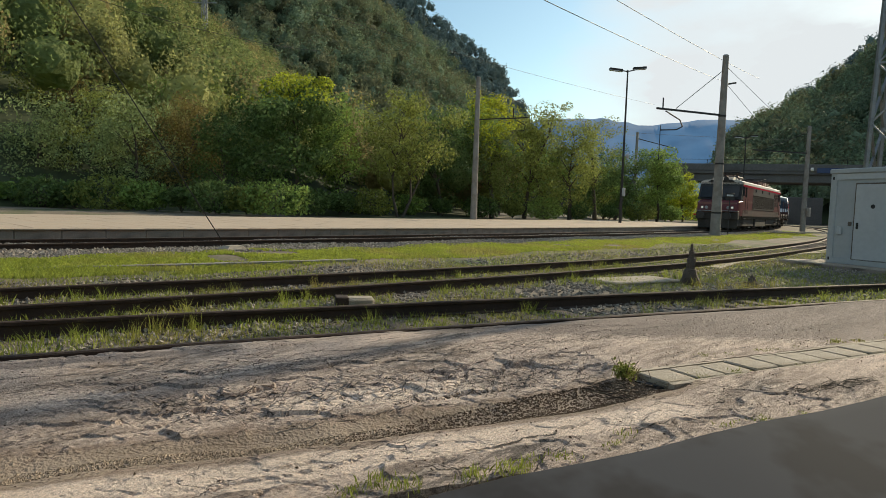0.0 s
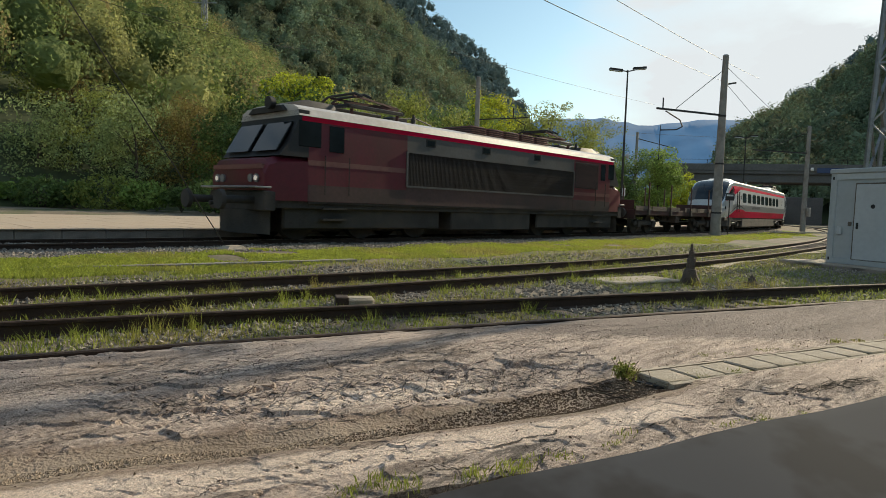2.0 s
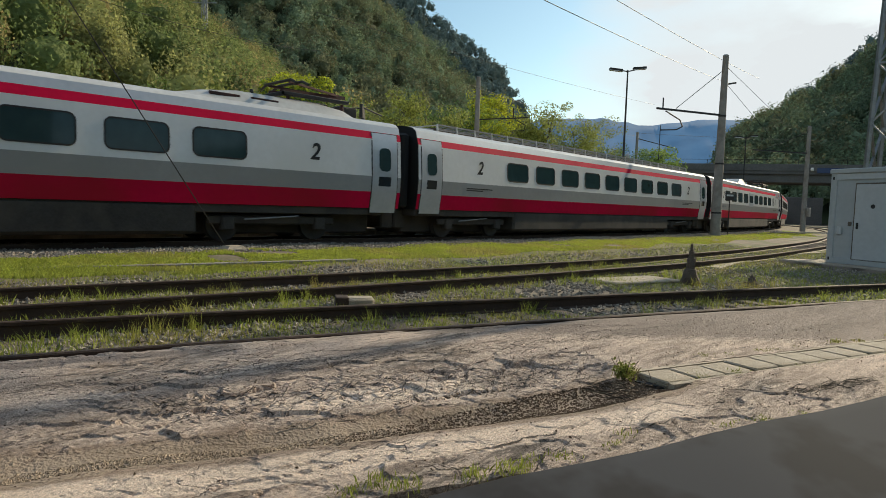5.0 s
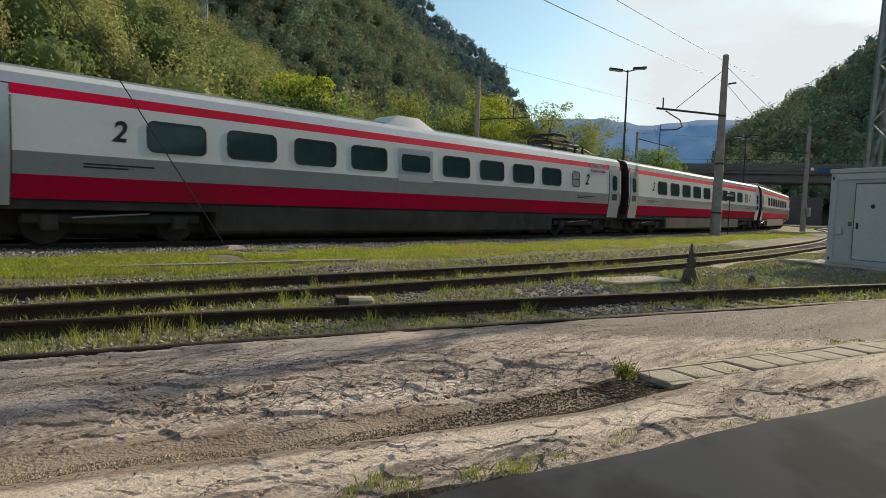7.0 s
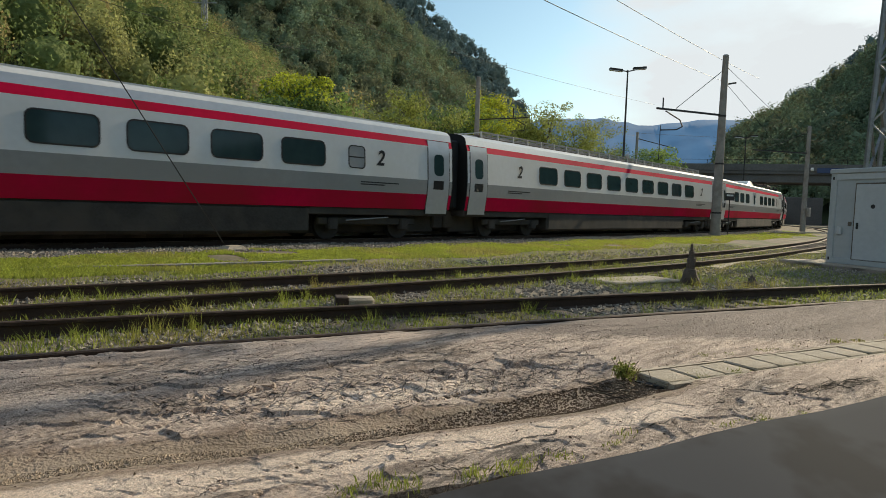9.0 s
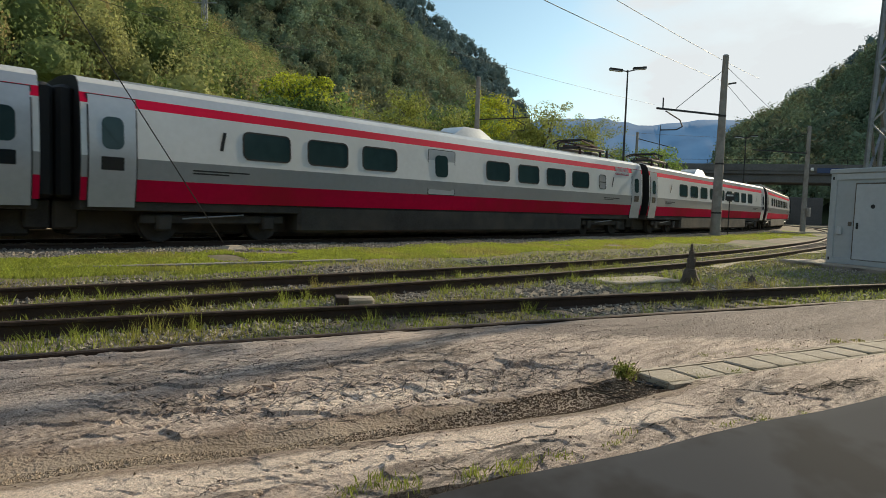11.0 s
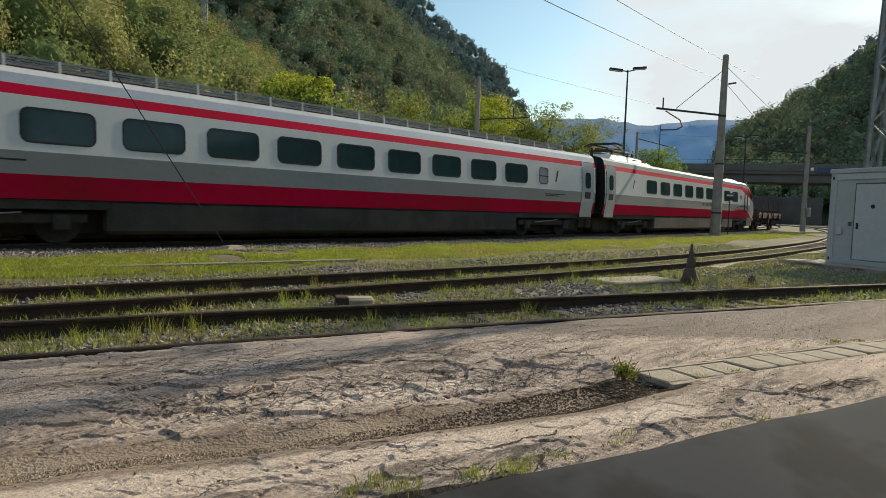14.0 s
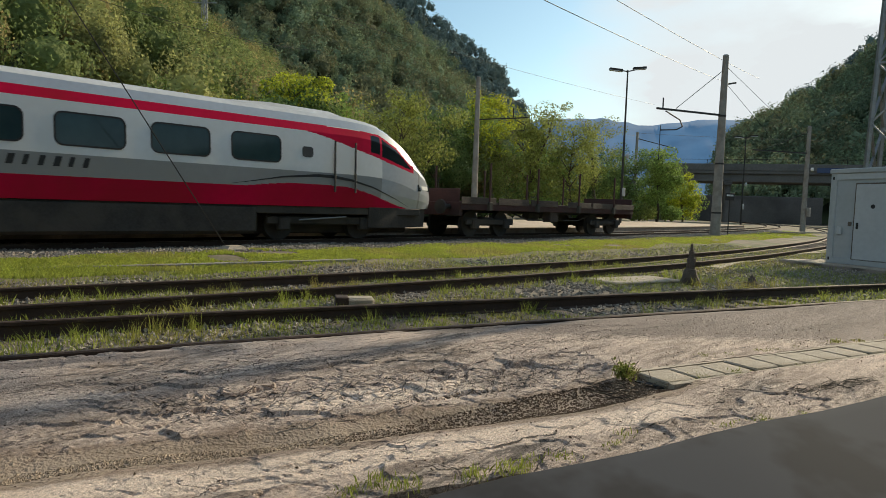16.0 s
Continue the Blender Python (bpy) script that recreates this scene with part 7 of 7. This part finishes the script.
# sandy bed of the ditch
bx = np.arange(-1.0, 4.62, 0.025)
bt = np.linspace(-1, 1, 25)
BX, BT = np.meshgrid(bx, bt, indexing="ij")
wid = 0.27 + 0.07 * (value_noise(BX, BX * 0, 3.0, 21) - 0.5) + 0.1 * (value_noise(BX, BX * 0 + np.sign(BT) * 3, 11.0, 22) - 0.5)
BY = np.interp(BX, [p.x for p in DITCH], [p.y for p in DITCH]) + BT * wid
BZ = apron_z(BX, BY) + 0.006 * (1 - BT ** 6) - 0.003
bi = np.arange(BX.size).reshape(BX.shape)
BF = np.stack([bi[:-1, :-1], bi[1:, :-1], bi[1:, 1:], bi[:-1, 1:]], -1).reshape(-1, 4)
tagged(new("ditch_bed", np_mesh("ditch_bed", np.stack([BX, BY, BZ], -1).reshape(-1, 3), BF, M["sand"], True)), "sandy brown bed of the shallow ditch", "soil", kind="structure")
# gravel and soil in the ditch
x, y = scatter(rng, 95000, -0.3, 4.5, 1.8, 4.2, lambda x, y: np.abs(d_ditch(x, y) - 0.06 + 0.1 * np.clip((x - 2) / 2, 0, 1)) < 0.11 + 0.11 * np.clip((x - 2) / 1.6, 0, 1) + 0.04 * wob(x, y, 4))
dark = x > 2.1 + 0.4 * rng.normal(size=len(x))
for nm, kk, ma, sz, lab in (("ditch_gravel", ~dark, "pebble", 0.011, "fine brown gravel in the shallow ditch"), ("ditch_soil", dark, "dirt", 0.009, "dark crumbly soil in the ditch")):
    v, f = rocks(rng, np.stack([x[kk], y[kk], apron_z(x[kk], y[kk]) + 0.002], -1), sz)
    tagged(new(nm, np_mesh(nm, v, f, M[ma])), lab, "gravel" if nm == "ditch_gravel" else "soil", kind="stuff")
x, y = scatter(rng, 9000, -0.3, 8, 0.5, 6, lambda x, y: (d_near(x, y) > 0.95) & (d_south(x, y) < -0.03) & (rng.uniform(0, 1, len(x)) < 0.16 + 0.14 * wob(x, y, 3)))
v, f = rocks(rng, np.stack([x, y, apron_z(x, y) + 0.002], -1), 0.009)
tagged(new("apron_grit", np_mesh("apron_grit", v, f, M["dirt"])), "dark grit and crumbs on the concrete", "grit", kind="stuff")
# weeds on the apron
spots = [(4.35, 2.36, 120, 0.12), (1.75, 2.12, 60, 0.07), (2.14, 1.88, 70, 0.09), (2.33, 1.8, 80, 0.1), (1.82, 2.0, 60, 0.08), (1.62, 2.1, 50, 0.05), (5.47, 2.21, 60, 0.06), (5.73, 2.12, 60, 0.05), (6.14, 1.98, 70, 0.05), (6.3, 1.92, 50, 0.05),
         (7.23, 1.65, 80, 0.07), (7.53, 1.52, 60, 0.05), (4.74, 1.95, 60, 0.05), (5.14, 1.84, 60, 0.05), (5.81, 1.55, 50, 0.04), (6.04, 1.46, 50, 0.04), (3.81, 1.4, 30, 0.03), (4.09, 1.29, 60, 0.035), (4.38, 1.17, 70, 0.035), (3.21, 1.7, 20, 0.05), (3.02, 1.68, 30, 0.035), (2.65, 1.75, 40, 0.05), (2.5, 1.82, 30, 0.05), (6.6, 1.82, 40, 0.04), (8.2, 1.35, 50, 0.05), (7.0, 1.2, 40, 0.035)]
c = np.concatenate([np.stack([rng.normal(a, 0.05, n), rng.normal(b, 0.035, n), np.full(n, -0.17)], -1) for a, b, n, h in spots])
hs = np.concatenate([np.full(n, h * 0.55) for a, b, n, h in spots])
v, f = blades(rng, c, hs, 0.9, 0.0028)
tagged(new("apron_weeds", np_mesh("apron_weeds", v, f, M["grass"])), "small weeds growing from cracks in the concrete", "weeds", kind="stuff")
bush = thing("weed_bush", "small green leafy weed at the end of the drain", "weed", Matrix.Translation((4.33, 2.35, -0.2)))
gs = Geo()
for k in range(6):
    gs.tube((0, 0, 0), (0.1 * math.cos(k), 0.1 * math.sin(k), 0.16), 0.004, 0.002, 5)
part("stem", gs, M["bark"], bush)
cc = rng.normal(0, 1, (230, 3)) * np.array([0.045, 0.04, 0.03]) + np.array([0, 0, 0.075])
v, f = cards(rng, cc[cc[:, 2] > 0.01], 0.026)
part("leaves", np_mesh("leaves", v, f, M["leaf_olive"]), None, bush)
# dry twigs below the weed and a strand of dead vine on the slab
g = Geo()
for k in range(110):
    u = random.uniform(0, 1)
    a = Vector((4.84 + 0.75 * u + random.gauss(0, 0.03), 1.33 - 0.25 * u + random.gauss(0, 0.035), -0.145))
    g.tube(a, a + Vector((random.gauss(0.05, 0.05), random.gauss(-0.01, 0.03), random.uniform(0.0, 0.02))), 0.0025, 0.0015, 4)
for k in range(90):
    a = Vector((4.1 + random.gauss(0, 0.16), 2.18 + random.gauss(0, 0.09), -0.22 + random.uniform(0, 0.05)))
    g.tube(a, a + Vector((random.gauss(0, 0.1), random.gauss(0, 0.07), random.uniform(-0.01, 0.06))), 0.003, 0.002, 4)
tagged(new("dry_twigs", g.mesh("dry_twigs", M["bark"])), "tangle of dry dead twigs in the ditch", "twigs", kind="stuff")


def cracks():
    """Long meandering cracks cut into the concrete, as thin dark broken strips; one also paints the ditch lip's shadow.
    """
    g = Geo()
    rr = random.Random(9)
    lines = [[(0.4, 5.05), (0.89, 4.89), (1.07, 4.87), (1.39, 4.68), (1.72, 4.62), (1.98, 4.51), (2.32, 4.47), (2.67, 4.4), (3.29, 4.2), (3.6, 4.13), (4.02, 3.99)], [(4.6, 3.82), (5.09, 3.66), (5.65, 3.43), (6.17, 3.21), (6.86, 3.04)],
             # the second here follows the ditch lip: crack and painted lip shadow
             [(2.74, 3.97), (2.96, 3.72), (3.09, 3.55), (3.49, 3.35), (3.7, 3.23), (3.85, 3.04)], [(1.16, 3.36), (1.34, 3.32), (1.66, 3.16), (1.81, 3.1), (2.06, 3.03), (2.25, 2.97), (2.51, 2.96), (2.7, 2.94), (3.0, 2.77)],
             [(3.1, 4.75), (2.97, 4.38)], [(2.48, 4.17), (2.4, 3.94), (2.38, 3.79), (2.17, 3.58), (2.03, 3.35)], [(0.6, 4.2), (1.3, 3.9)], [(1.7, 3.55), (2.2, 3.45), (2.5, 3.3)], [(3.1, 1.75), (4.9, 1.2)], [(2.2, 2.2), (2.9, 1.95)]]
    for pts in lines:
        off = 0.0
        w = 0.008
        prev = None
        for (ax, ay), (bx, by) in zip(pts, pts[1:]):
            n = max(2, int(math.hypot(bx - ax, by - ay) / 0.025))
            for k in range(n + 1):
                t_ = k / n
                off = off * 0.9 + rr.gauss(0, 0.009)
                x_, y_ = ax + (bx - ax) * t_ + off * 0.4, ay + (by - ay) * t_ + off
                w = max(0.001, min(0.016, w + rr.gauss(0, 0.003)))
                z_ = float(apron_z(np.array([x_]), np.array([y_]))[0]) + 0.004
                cur = ((x_, y_ - w / 2, z_), (x_, y_ + w / 2, z_))
                if prev:
                    g.add([prev[0], cur[0], cur[1], prev[1]], [(0, 1, 2, 3)])
                prev = cur
    o = part("crack", g, M["crack"], apron, "dark crack in the concrete, one strip with the ditch lip's painted shadow")


cracks()


def motions():
    for ob, q, half in moving:
        walk(ob, [(k * 0.5, car_pose(q, half, k * 0.5)) for k in range(33)])


motions()
